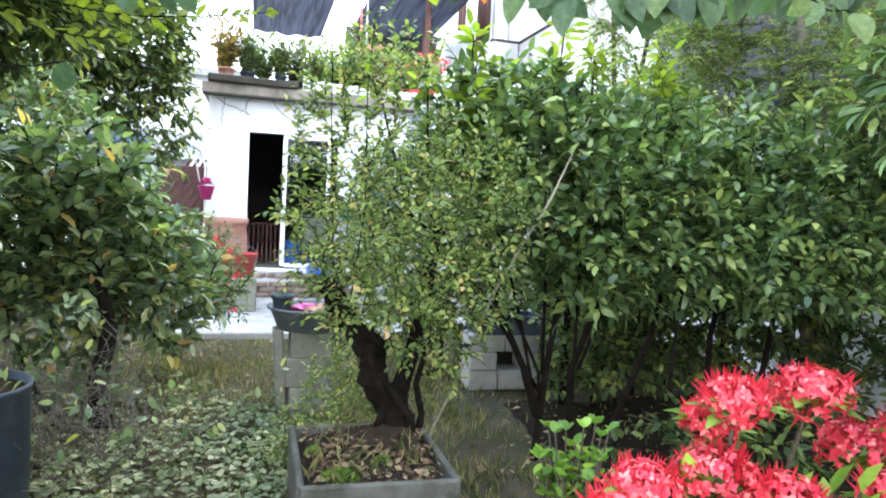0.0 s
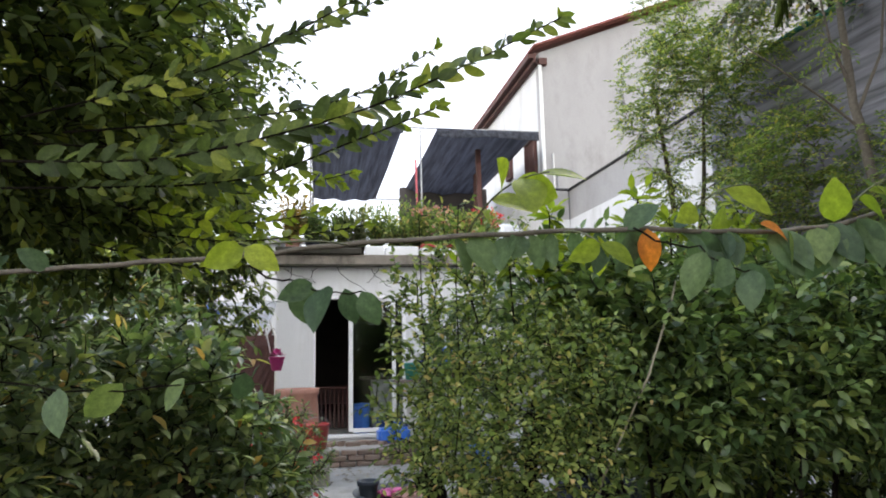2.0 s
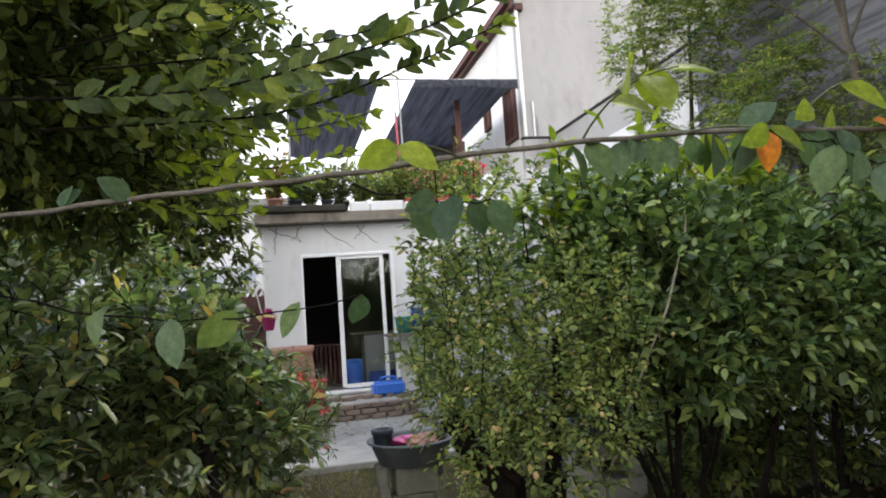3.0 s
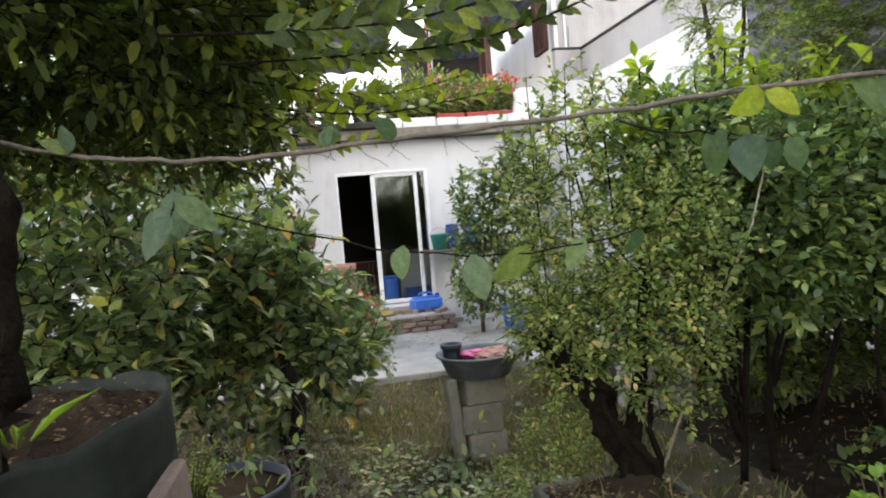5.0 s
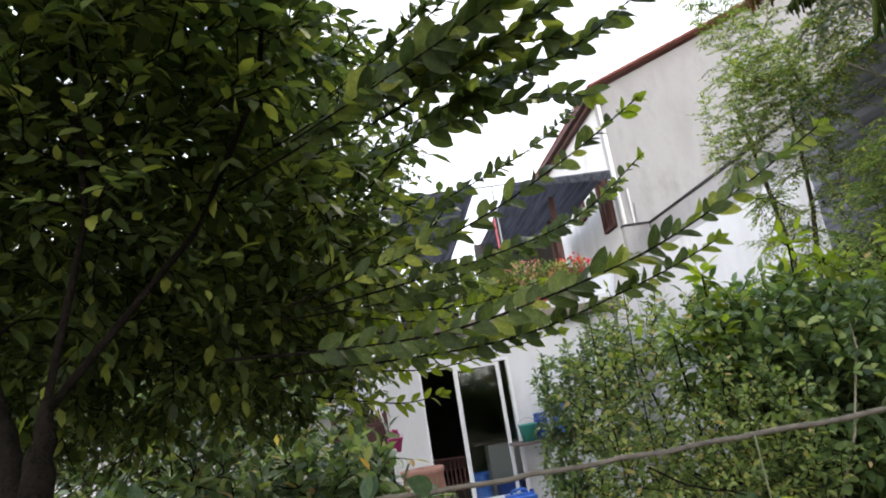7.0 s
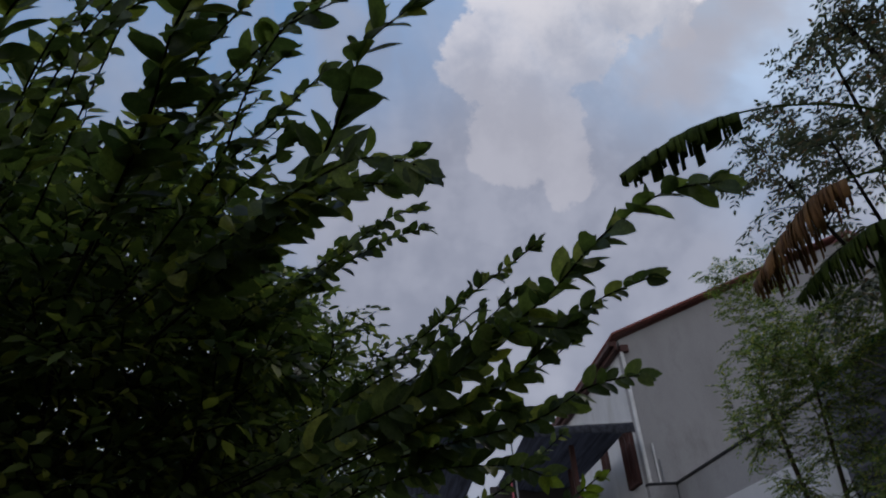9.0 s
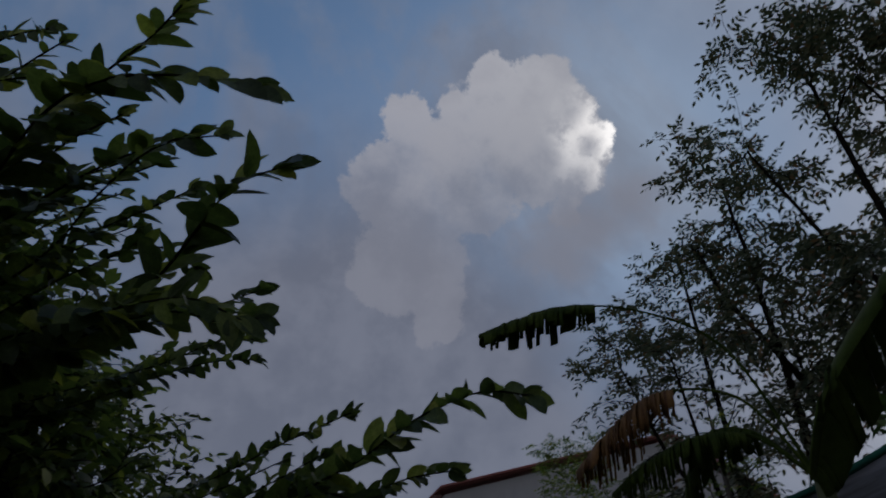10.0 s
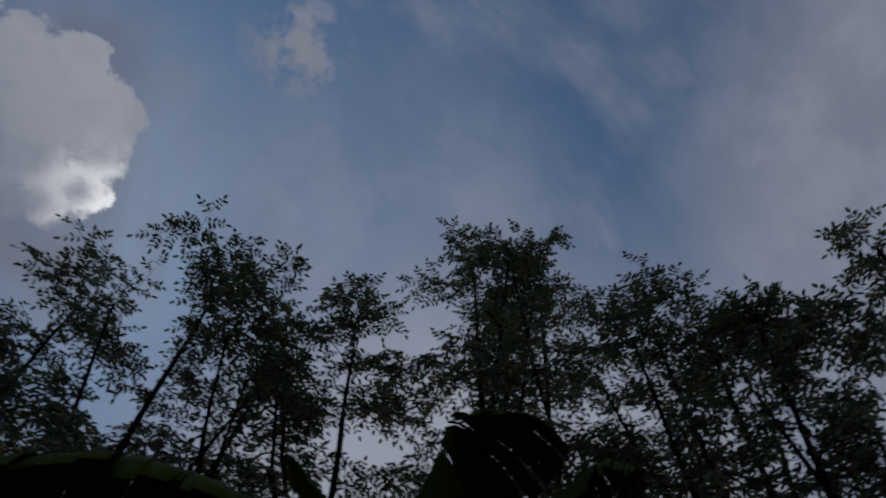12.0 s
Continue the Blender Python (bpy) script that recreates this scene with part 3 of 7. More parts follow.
def plant(name, label, category, stems, blobs, count, seed, leaf, bark, shape, size, width, zone=0.3, step=0.03, spread=0.85, droop=0.0, flat=0.55,
          lift=0.10, twig=0.004, limb=0.012, group="", stem_name="trunk", floor_z=0.05, shell=0.55, pinna=None):
    """A plant: stems, a net of branches that grows out to crown points, and leaves along their ends."""
    rng = random.Random(seed)
    base = stems[0][0][0]
    th = thing(name, label, category, base, group)
    off = Vector(base)
    rel = lambda p: Vector(p) - off
    nodes, rads = [], []
    for pts, r0, r1 in stems:
        t = Tubes(9)
        q = [rel(p) for p in pts]
        fine = []
        for a, b in zip(q, q[1:]):
            for i in range(4):
                fine.append(a.lerp(b, i / 4) + Vector((rng.gauss(0, r0 * 0.07), rng.gauss(0, r0 * 0.07), 0)))
        fine.append(q[-1])
        t.add(fine, r0, r1, 0.11 if r0 > 0.06 else 0.05, rng)
        t.mesh(stem_name, bark, th)
        for i, p in enumerate(fine):
            if i > len(fine) * 0.35:
                nodes.append(p)
                rads.append(r0 + (r1 - r0) * i / len(fine))
    targets = [p - off for p in in_blobs(rng, blobs, count, shell)]
    targets = [p for p in targets if p.z + off.z > floor_z]
    hub = sum((Vector(n) for n in nodes), Vector()) / len(nodes)
    targets.sort(key=lambda p: (p - hub).length)
    N = np.array([tuple(n) for n in nodes])
    R = list(rads)
    tubes, leaves = Tubes(3), Leaves()
    for p in targets:
        dd = np.linalg.norm(N - np.array(p), axis=1)
        k = int(np.argmin(dd))
        a = Vector(N[k])
        ln = (p - a).length
        if ln < 0.05:
            continue
        c = a.lerp(p, 0.5) + Vector((rng.gauss(0, 0.10) * ln, rng.gauss(0, 0.10) * ln, lift * ln))
        n = max(3, min(9, int(ln / 0.07)))
        pts = bez(a, c, p, n)
        r = min(R[k] * 0.75, limb)
        tubes.add(pts, max(r, twig * 1.3), twig * 0.5)
        if pinna:
            pinnate_twig(leaves, tubes, pts, rng, zone, step, pinna, size)
        else:
            leafy_twig(leaves, pts, rng, zone, step, size, spread, droop, flat)
        keep = pts[1:max(2, int(n * 0.7))]
        N = np.vstack([N, np.array([tuple(q) for q in keep])])
        R.extend([max(r * (1 - i / n), twig) for i in range(len(keep))])
    tagged(tubes.mesh("branchwork", bark, th), kind="stuff")
    leaves.mesh("foliage", width, shape, leaf, th)
    return th


# ---------------------------------------------------------------- ground
rng = random.Random(5)
gv, gf = [], []
xs = [-400, -120, -40, -15] + [-8 + 0.4 * i for i in range(46)] + [16, 40, 120, 400]
ys = [-400, -120, -40, -12] + [-5 + 0.4 * i for i in range(50)] + [22, 50, 140, 400]
for y in ys:
    for x in xs:
        bumpy = 0.05 * noise.noise((x * 0.7, y * 0.7, 0)) if -9 < x < 11 and 1.5 < y < 6.6 else 0.0
        gv.append((x, y, bumpy - 0.02))
for j in range(len(ys) - 1):
    for i in range(len(xs) - 1):
        a = j * len(xs) + i
        gf.append((a, a + 1, a + 1 + len(xs), a + len(xs)))
tagged(link_mesh("ground", gv, gf, M_GROUND, smooth=True), "brown garden soil with thin patchy grass", "ground", kind="structure")

# concrete yard before the house
slab = thing("pavement", "pale worn concrete yard slab before the house", "pavement", (0, 0, 0), kind="structure")
part("slab", bm_box((6.4, 3.4, 0.10), (1.3, 8.72, 0.0), 0.012), M_CONCRETE, slab)

# ---------------------------------------------------------------- the house
HX0, HX1, HY = -0.70, 3.06, 10.45
house = thing("house", "white painted house with sliding glass door and roof terrace", "house", (0, HY, 0))


def hpart(name, size, at, material, label="", bevel=0.006, parent=None, rot=(0, 0, 0)):
    return part(name, bm_box(size, (at[0], at[1] - HY, at[2]), bevel, rot), material, parent or house, label)


SILL, HEAD = 0.35, 2.41
# front wall pieces round the door and a side window
hpart("wall", (0.545, 0.18, 2.88), (-0.4275, HY + 0.09, 1.44), M_WHITE_WALL, bevel=0.0)
hpart("wall", (1.40, 0.18, 0.47), (0.545, HY + 0.09, 2.645), M_WHITE_WALL, bevel=0.0)
hpart("wall", (1.40, 0.18, 0.31), (0.545, HY + 0.09, 0.155), M_WHITE_WALL, bevel=0.0)
hpart("wall", (1.815, 0.18, 2.88), (2.1525, HY + 0.09, 1.44), M_WHITE_WALL, bevel=0.0)
hpart("wall", (0.18, 6.2, 2.88), (HX0 + 0.09, HY + 3.28, 1.44), M_WHITE_WALL, bevel=0.0)
hpart("wall", (0.18, 6.2, 2.88), (HX1 - 0.09, HY + 3.28, 1.44), M_WHITE_WALL, bevel=0.0)
# inner walls in the dark tone that paints the dim interior
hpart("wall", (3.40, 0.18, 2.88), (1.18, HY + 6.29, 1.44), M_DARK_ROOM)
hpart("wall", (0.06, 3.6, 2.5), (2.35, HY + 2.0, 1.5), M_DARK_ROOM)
hpart("floor_slab", (3.40, 6.02, 0.30), (1.18, HY + 3.19, 0.16), M_CONCRETE)
# roof slab of the terrace, stained edge, low white kerb
hpart("roof_slab", (3.92, 6.7, 0.15), (1.17, HY + 3.23, 2.957), M_SLAB_EDGE, "grey rain-stained concrete slab edge")
rk = random.Random(14)
x = 0.62
while x < 3.0:
    ln = min(rk.uniform(0.28, 0.62), 3.08 - x)
    h = rk.uniform(0.115, 0.17)
    hpart("kerb_stone", (ln - 0.012, rk.uniform(0.12, 0.16), h), (x + ln / 2, HY + 0.02 + rk.uniform(-0.015, 0.02), 3.031 + h / 2), M_WHITE_WALL, "whitewashed broken kerb stone", 0.018, rot=(0, rk.uniform(-1.0, 1.0), rk.uniform(-1.5, 1.5)))
    x += ln
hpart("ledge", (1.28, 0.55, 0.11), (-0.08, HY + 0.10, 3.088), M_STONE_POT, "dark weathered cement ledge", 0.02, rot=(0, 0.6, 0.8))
hpart("drip_lip", (3.90, 0.05, 0.045), (1.17, HY - 0.145, 2.862), M_STONE_POT, "dark slab lip", 0.012)
# sliding door
door = new("sliding_door")
door.parent = house
tagged(door, "white framed sliding glass door, half open")


def dpart(name, size, at, material, label=""):
    return part(name, bm_box(size, (at[0], at[1] - HY, at[2]), 0.004), material, door, label)


dpart("door_frame", (1.40, 0.10, 0.045), (0.545, HY + 0.03, HEAD - 0.022), M_ALU)
dpart("door_frame", (1.40, 0.14, 0.045), (0.545, HY + 0.02, SILL - 0.018), M_ALU)
dpart("door_frame", (0.035, 0.10, 1.99), (-0.1375, HY + 0.03, 1.378), M_ALU)
dpart("door_frame", (0.05, 0.10, 1.99), (1.22, HY + 0.03, 1.378), M_ALU)
dpart("sash", (0.065, 0.04, 1.97), (0.405, HY + 0.02, 1.378), M_ALU)
dpart("sash", (0.055, 0.04, 1.97), (1.06, HY + 0.02, 1.378), M_ALU)
dpart("sash", (0.60, 0.04, 0.05), (0.735, HY + 0.02, 2.34), M_ALU)
dpart("sash", (0.60, 0.04, 0.06), (0.735, HY + 0.02, 0.405), M_ALU)
pane = dpart("pane", (0.60, 0.006, 1.88), (0.735, HY + 0.022, 1.375), M_GLASS)
pane.visible_shadow = False
pane = dpart("pane", (0.10, 0.006, 1.93), (1.14, HY + 0.05, 1.378), M_GLASS)
pane.visible_shadow = False
# upper room behind the terrace
hpart("upper_wall", (3.8, 0.16, 0.95), (1.2, HY + 6.5, 3.51), M_WHITE_WALL)
# dark colour stands in for the shadowed upper room under the net
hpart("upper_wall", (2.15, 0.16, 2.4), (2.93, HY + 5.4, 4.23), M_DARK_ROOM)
hpart("upper_post", (0.16, 0.16, 2.3), (3.35, HY + 3.6, 4.18), M_WOOD_DARK)
hpart("upper_post", (0.09, 0.09, 2.35), (2.95, HY + 1.9, 4.2), M_WOOD_DARK)

# brick and rubble step before the door
step = thing("door_step", "rough step of old bricks and cement at the house door", "step", (0.55, 9.85, 0.05))
part("step_core", bm_box((1.50, 0.86, 0.22), (0.0, 0.14, 0.11), 0.02), M_CONCRETE, step)
rs = random.Random(11)
brick_bm = bm_box((0.20, 0.095, 0.062), (0, 0, 0), 0.008)
brick_me = bpy.data.meshes.new("brick")
brick_bm.to_mesh(brick_me)
brick_bm.free()
brick_me.materials.append(M_BRICK)
for row in range(3):
    for i in range(7):
        ob = new("brick", brick_me)
        ob.parent = step
        ob.matrix_basis = pose(-0.68 + i * 0.225 + (0.10 if row % 2 else 0) + rs.uniform(-0.01, 0.01), -0.34 + row * 0.02 + rs.uniform(-0.012, 0.012), 0.035 + row * 0.072, rs.uniform(-3, 3), rs.uniform(-3, 3), rs.uniform(-5, 5))
for i in range(9):
    ob = new("brick", brick_me)
    ob.parent = step
    ob.matrix_basis = pose(-0.6 + i * 0.15, -0.12 + rs.uniform(-0.12, 0.25), 0.245, rs.uniform(-3, 3), rs.uniform(-3, 3), rs.uniform(0, 90))

# ---------------------------------------------------------------- shade net over the terrace
shade = thing("shade_canopy", "two strips of black shade net stretched over the terrace", "canopy", (1.85, 11.6, 3.03))
NETZ = 5.48


def net_strip(x0, x1, y0, y1, sag):
    verts, faces, nx, ny = [], [], 12, 18
    for j in range(ny + 1):
        for i in range(nx + 1):
            u, v = i / nx, j / ny
            z = NETZ - sag * 4 * u * (1 - u) * (0.4 + 0.6 * v) - 0.10 * v - 0.03 * math.sin(u * 19 + v * 5) * v
            verts.append((x0 + (x1 - x0) * u - 1.85, y0 + (y1 - y0) * v - 11.6, z - 3.03))
    for j in range(ny):
        for i in range(nx):
            a = j * (nx + 1) + i
            faces.append((a, a + 1, a + nx + 2, a + nx + 1))
    ob = link_mesh("net", verts, faces, M_SHADE_NET, shade, smooth=True)
    mod = ob.modifiers.new("thick", "SOLIDIFY")
    mod.thickness = 0.006
    return ob


net_strip(-0.20, 1.38, 11.55, 16.9, 0.05)
net_strip(2.00, 3.86, 11.55, 16.0, 0.10)


def rod(name, a, b, r, material, parent, off=(0, 0, 0), label=""):
    t = Tubes(8)
    o = Vector(off)
    t.add([Vector(a) - o, (Vector(a) + Vector(b)) / 2 - o, Vector(b) - o], r, r)
    return t.mesh(name, material, parent, label)


SO = (1.85, 11.6, 3.03)
for x0, x1, h in ((2.00, 3.90, 0.17), (-0.22, 1.38, 0.13)):
    fv, ff, nf = [], [], 30
    for j in range(5):
        for i in range(nf + 1):
            u, v = i / nf, j / 4
            fv.append((x0 + (x1 - x0) * u - 1.85, 11.52 - 0.05 * v + 0.015 * math.sin(u * 31 + v * 2) - 11.6, NETZ + 0.02 - h * v * (1 + 0.10 * math.sin(u * 9)) - 3.03))
    for j in range(4):
        for i in range(nf):
            a = j * (nf + 1) + i
            ff.append((a, a + 1, a + nf + 2, a + nf + 1))
    fl_ = link_mesh("front_flap", fv, ff, M_SHADE_NET, shade, "folded front hem of the net", smooth=True)
    fl_.modifiers.new("thick", "SOLIDIFY").thickness = 0.006
rod("edge_rod", (-0.25, 11.55, NETZ + 0.015), (3.92, 11.55, NETZ + 0.03), 0.014, M_STEEL, shade, SO)
rod("edge_rod", (-0.20, 16.9, NETZ - 0.10), (3.9, 16.9, NETZ - 0.10), 0.02, M_STEEL, shade, SO)
for x in (-0.2, 3.86):
    rod("edge_rod", (x, 11.55, NETZ), (x, 16.9, NETZ - 0.1), 0.014, M_STEEL, shade, SO)
rod("post", (1.72, 11.57, 3.03), (1.70, 11.57, NETZ), 0.016, M_STEEL, shade, SO)
rod("post", (1.55, 10.95, 3.03), (1.52, 10.98, 4.75), 0.018, M_POLE_RED, shade, SO, "red painted thin pole")
rod("post", (-0.22, 11.57, 3.03), (-0.22, 11.57, NETZ), 0.02, M_STEEL, shade, SO)
rod("post", (3.86, 16.8, 3.03), (3.86, 16.8, NETZ), 0.03, M_WOOD_DARK, shade, SO)
rod("post", (-0.2, 16.8, 3.03), (-0.2, 16.8, NETZ), 0.03, M_STEEL, shade, SO)

# ---------------------------------------------------------------- tall neighbouring house
NX, NY = 4.22, 12.2
nb = thing("neighbour_house", "tall pale grey plastered house with red roof edge", "house", (NX, NY, 0))
SL = (8.36 - 7.43) / (6.42 - 4.07)
APEX = 5.6
nv = []
for y in (0.0, 0.2):
    nv += [(0, y, 0), (2 * APEX, y, 0), (2 * APEX, y, 7.38), (APEX, y, 7.38 + SL * APEX), (0, y, 7.38)]
nfaces = [(0, 1, 2, 3, 4), (9, 8, 7, 6, 5)] + [(i, i + 5, (i + 1) % 5 + 5, (i + 1) % 5) for i in range(5)]
link_mesh("wall", nv, nfaces, M_GREY_WALL, nb)


def npart(name, size, at, material, label="", bevel=0.006, rot=(0, 0, 0), parent=None):
    return part(name, bm_box(size, at, bevel, rot), material, parent or nb, label)


# side wall along the terrace with two openings
npart("wall", (0.2, 0.12, 7.3), (0.1, 0.262, 3.65), M_WHITE_WALL)
npart("wall", (0.2, 0.66, 4.66), (0.1, 0.66, 2.33), M_WHITE_WALL)
npart("wall", (0.2, 0.66, 1.52), (0.1, 0.66, 6.54), M_WHITE_WALL)
npart("wall", (0.2, 1.00, 7.3), (0.1, 1.49, 3.65), M_WHITE_WALL)
npart("wall", (0.2, 0.40, 5.3), (0.1, 2.19, 2.65), M_WHITE_WALL)
npart("wall", (0.2, 0.40, 1.40), (0.1, 2.19, 6.60), M_WHITE_WALL)
npart("wall", (0.2, 8.0, 7.3), (0.1, 6.39, 3.65), M_WHITE_WALL)
npart("wall", (10.0, 0.2, 7.3), (5.2, 10.3, 3.65), M_GREY_WALL)


def grille(y0, y1, z0, z1):
    w = new("window")
    w.parent = nb
    tagged(w, "dark red wooden window with upright bars")
    npart("window_frame", (0.10, 0.05, z1 - z0), (-0.02, y0 + 0.03, (z0 + z1) / 2), M_WOOD_DARK, parent=w)
    npart("window_frame", (0.10, 0.05, z1 - z0), (-0.02, y1 - 0.03, (z0 + z1) / 2), M_WOOD_DARK, parent=w)
    npart("window_frame", (0.10, y1 - y0 - 0.11, 0.05), (-0.02, (y0 + y1) / 2, z0 + 0.03), M_WOOD_DARK, parent=w)
    npart("window_frame", (0.10, y1 - y0 - 0.11, 0.05), (-0.02, (y0 + y1) / 2, z1 - 0.03), M_WOOD_DARK, parent=w)
    npart("shutter", (0.03, y1 - y0 - 0.11, z1 - z0 - 0.11), (0.05, (y0 + y1) / 2, (z0 + z1) / 2), M_WOOD_DARK, parent=w)
    k = int((y1 - y0) / 0.09)
    for i in range(1, k):
        npart("bar", (0.025, 0.022, z1 - z0 - 0.11), (-0.03, y0 + (y1 - y0) * i / k, (z0 + z1) / 2), M_WOOD_DARK, parent=w, bevel=0.003)


grille(0.33, 0.98, 4.67, 5.77)
grille(2.0, 2.38, 5.31, 5.89)
# roof with overhanging eave and red verge
ang = math.degrees(math.atan(SL))
roof = part("roof", bm_box((APEX / math.cos(math.atan(SL)) + 0.18, 10.6, 0.05), (APEX / 2 - 0.085, 5.1, 7.47 + SL * APEX / 2), 0.01, (0, -ang, 0)), M_ROOF_RED, nb, "dull red roof with overhanging eave")
part("roof", bm_box((APEX / math.cos(math.atan(SL)), 10.6, 0.10), (APEX * 1.5 + 0.05, 5.1, 7.5 + SL * APEX / 2), 0.01, (0, ang, 0)), M_ROOF_RED, nb)
npart("verge_board", (APEX / math.cos(math.atan(SL)) + 0.2, 0.05, 0.055), (APEX / 2 - 0.08, -0.045, 7.46 + SL * APEX / 2), M_ROOF_RED, rot=(0, -ang, 0))
npart("fascia", (0.05, 10.4, 0.20), (-0.10, 5.15, 7.25), M_WOOD_DARK)
npart("gutter", (0.12, 10.4, 0.09), (-0.17, 5.15, 7.28), M_WOOD_DARK, "dark brown eave gutter")
npart("soffit", (0.07, 10.3, 0.03), (-0.04, 5.15, 7.16), M_WOOD_DARK)
rod("drain_pipe", (NX + 0.0, NY - 0.055, 0.02), (NX + 0.0, NY - 0.055, 7.12), 0.034, M_PIPE, nb, (NX, NY, 0), "white upright drain pipe")
rod("drain_pipe", (NX + 0.20, NY - 0.03, 0.02), (NX + 0.20, NY - 0.03, 5.3), 0.018, M_PIPE, nb, (NX, NY, 0))
rod("drain_pipe", (NX + 0.27, NY - 0.03, 0.02), (NX + 0.27, NY - 0.03, 5.0), 0.014, M_STEEL, nb, (NX, NY, 0))
npart("rain_head", (0.16, 0.12, 0.14), (0.05, -0.06, 7.16), M_WOOD_DARK)

# ---------------------------------------------------------------- side wall of the plot
side = thing("wall_east", "tall boundary wall, grey plaster above white paint, with black cap", "wall", (4.6, 5.0, 0), kind="structure")
part("wall_white", bm_box((0.16, 15.5, 3.94), (0.08, -0.65, 1.97), 0.0), M_WHITE_WALL, side)
part("wall_grey", bm_box((0.13, 15.5, 0.56), (0.085, -0.65, 4.22), 0.0), M_GREY_WALL, side)
part("cap", bm_box((0.18, 15.5, 0.045), (0.08, -0.65, 4.524), 0.01), M_BLACK_CABLE, side)
part("wall_return", bm_box((0.50, 0.13, 3.94), (-0.255, 6.985, 1.97), 0.0), M_WHITE_WALL, side)
part("wall_return", bm_box((0.50, 0.11, 0.56), (-0.255, 6.985, 4.22), 0.0), M_GREY_WALL, side)
part("cap", bm_box((0.52, 0.15, 0.045), (-0.265, 6.985, 4.524), 0.01), M_BLACK_CABLE, side)
fence_net = thing("fence_net", "grey shade net with green hem hung along the boundary wall", "net", (4.5, 3.0, 0))
verts, faces, n1, n2 = [], [], 40, 12
for j in range(n2 + 1):
    for i in range(n1 + 1):
        u, v = i / n1, j / n2
        verts.append((0.0 + 0.035 * math.sin(u * 44) * (0.3 + v) - 0.02, -8.5 + 12.6 * u, 4.56 - 2.3 * v + 0.05 * math.sin(u * 23) * (1 - v)))
for j in range(n2):
    for i in range(n1):
        a = j * (n1 + 1) + i
        faces.append((a, a + 1, a + n1 + 2, a + n1 + 1))
fn = link_mesh("net", verts, faces, M_FENCE_NET, fence_net, smooth=True)
fn.modifiers.new("thick", "SOLIDIFY").thickness = 0.006
t = Tubes(6)
t.add([(-0.03, -8.5 + 12.6 * i / 40, 4.56 + 0.05 * math.sin(i / 40 * 23)) for i in range(41)], 0.03, 0.03)
t.mesh("hem", M_NET_EDGE, fence_net, "green hem rope of the net")

# ---------------------------------------------------------------- things in and before the house


def pot_profile(r, h, rim=0.02, taper=0.75, wall=0.014):
    return [(r * taper, 0), (r * taper + 0.004, 0.01), (r * 0.97, h - rim * 1.4), (r + 0.006, h - rim * 1.3), (r + 0.008, h), (r - wall, h), (r - wall - 0.006, h - 0.05)]


def turned(name, profile, material, parent, at=(0, 0, 0), label="", sides=28, squash=(1, 1)):
    v, f = lathe(profile, sides, at, squash)
    return link_mesh(name, v, f, material, parent, label, smooth=True)


def potted(name, label, at, r, h, pot_m, seed, leaf_m, n, size, height, spread, group="", flower=None, shape=SLIM, width=0.42, pot_taper=0.75, flowers=0):
    rp = random.Random(seed)
    th = thing(name, label, "potted plant", at, group)
    turned("pot", pot_profile(r, h, taper=pot_taper), pot_m, th)
    turned("soil", [(r - 0.02, h - 0.05), (r * 0.5, h - 0.03), (0.0, h - 0.025)], M_SOIL, th)
    tubes, lv, fl = Tubes(4), Leaves(), Leaves()
    for i in range(n):
        a, k = rp.uniform(0, 6.283), rp.random() ** 0.6
        top = Vector((math.cos(a) * k * spread, math.sin(a) * k * spread, h + height * rp.uniform(0.45, 1.0)))
        foot = Vector((math.cos(a) * k * r * 0.4, math.sin(a) * k * r * 0.4, h - 0.04))
        pts = bez(foot, foot.lerp(top, 0.5) + Vector((0, 0, height * 0.2)), top, 6)
        tubes.add(pts, 0.005, 0.002)
        leafy_twig(lv, pts, rp, height * 0.75, size * 0.55, size, 0.9, 0.05, 0.4)
        if flower and i < flowers:
            for q in range(12):
                d = Vector((rp.gauss(0, 1), rp.gauss(0, 1), rp.gauss(0.4, 0.8))).normalized()
                fl.add(top + d * 0.03, d, (rp.gauss(0, 1), rp.gauss(0, 1), 0.4), size * rp.uniform(0.5, 0.9))
    tagged(tubes.mesh("branchwork", M_STEM_GREEN, th), kind="stuff")
    lv.mesh("foliage", width, shape, leaf_m, th)
    if flower and flowers:
        fl.mesh("flowers", 0.8, CHIP, flower, th)
    return th


def jerrycan(at, turn=0):
    th = thing("jerrycan", "bright blue plastic jerrycan with moulded handle", "jerrycan", at)
    th.rotation_euler.z = radians(turn)
    bm = bm_box((0.46, 0.24, 0.20), (0, 0, 0.10), 0.04, segs=3)
    part("body", bm, M_BLUE, th, smooth=False)
    t = Tubes(8)
    t.add([(-0.12, 0, 0.19), (-0.10, 0, 0.245), (0.0, 0, 0.26), (0.10, 0, 0.245), (0.12, 0, 0.19)], 0.018, 0.018)
    t.mesh("handle", M_BLUE, th)
    turned("cap", [(0.032, 0.0), (0.034, 0.035), (0.0, 0.036)], M_BLUE_DARK, th, (0.18, 0, 0.195))
    return th


jerrycan((0.98, 9.93, 0.292), 6)


def drum(at, r, h, m, label):
    th = thing("plastic_drum", label, "drum", at)
    prof = [(r * 0.94, 0), (r, 0.03)]
    for k in range(1, 5):
        z = h * k / 5
        prof += [(r, z - 0.025), (r * 1.035, z), (r, z + 0.025)]
    prof += [(r * 0.98, h - 0.05), (r * 0.93, h)]
    turned("body", prof, m, th)
    turned("lid", [(r * 0.97, 0), (r * 0.97, 0.035), (r * 0.3, 0.045), (0, 0.045)], m, th, (0, 0, h - 0.01))
    return th


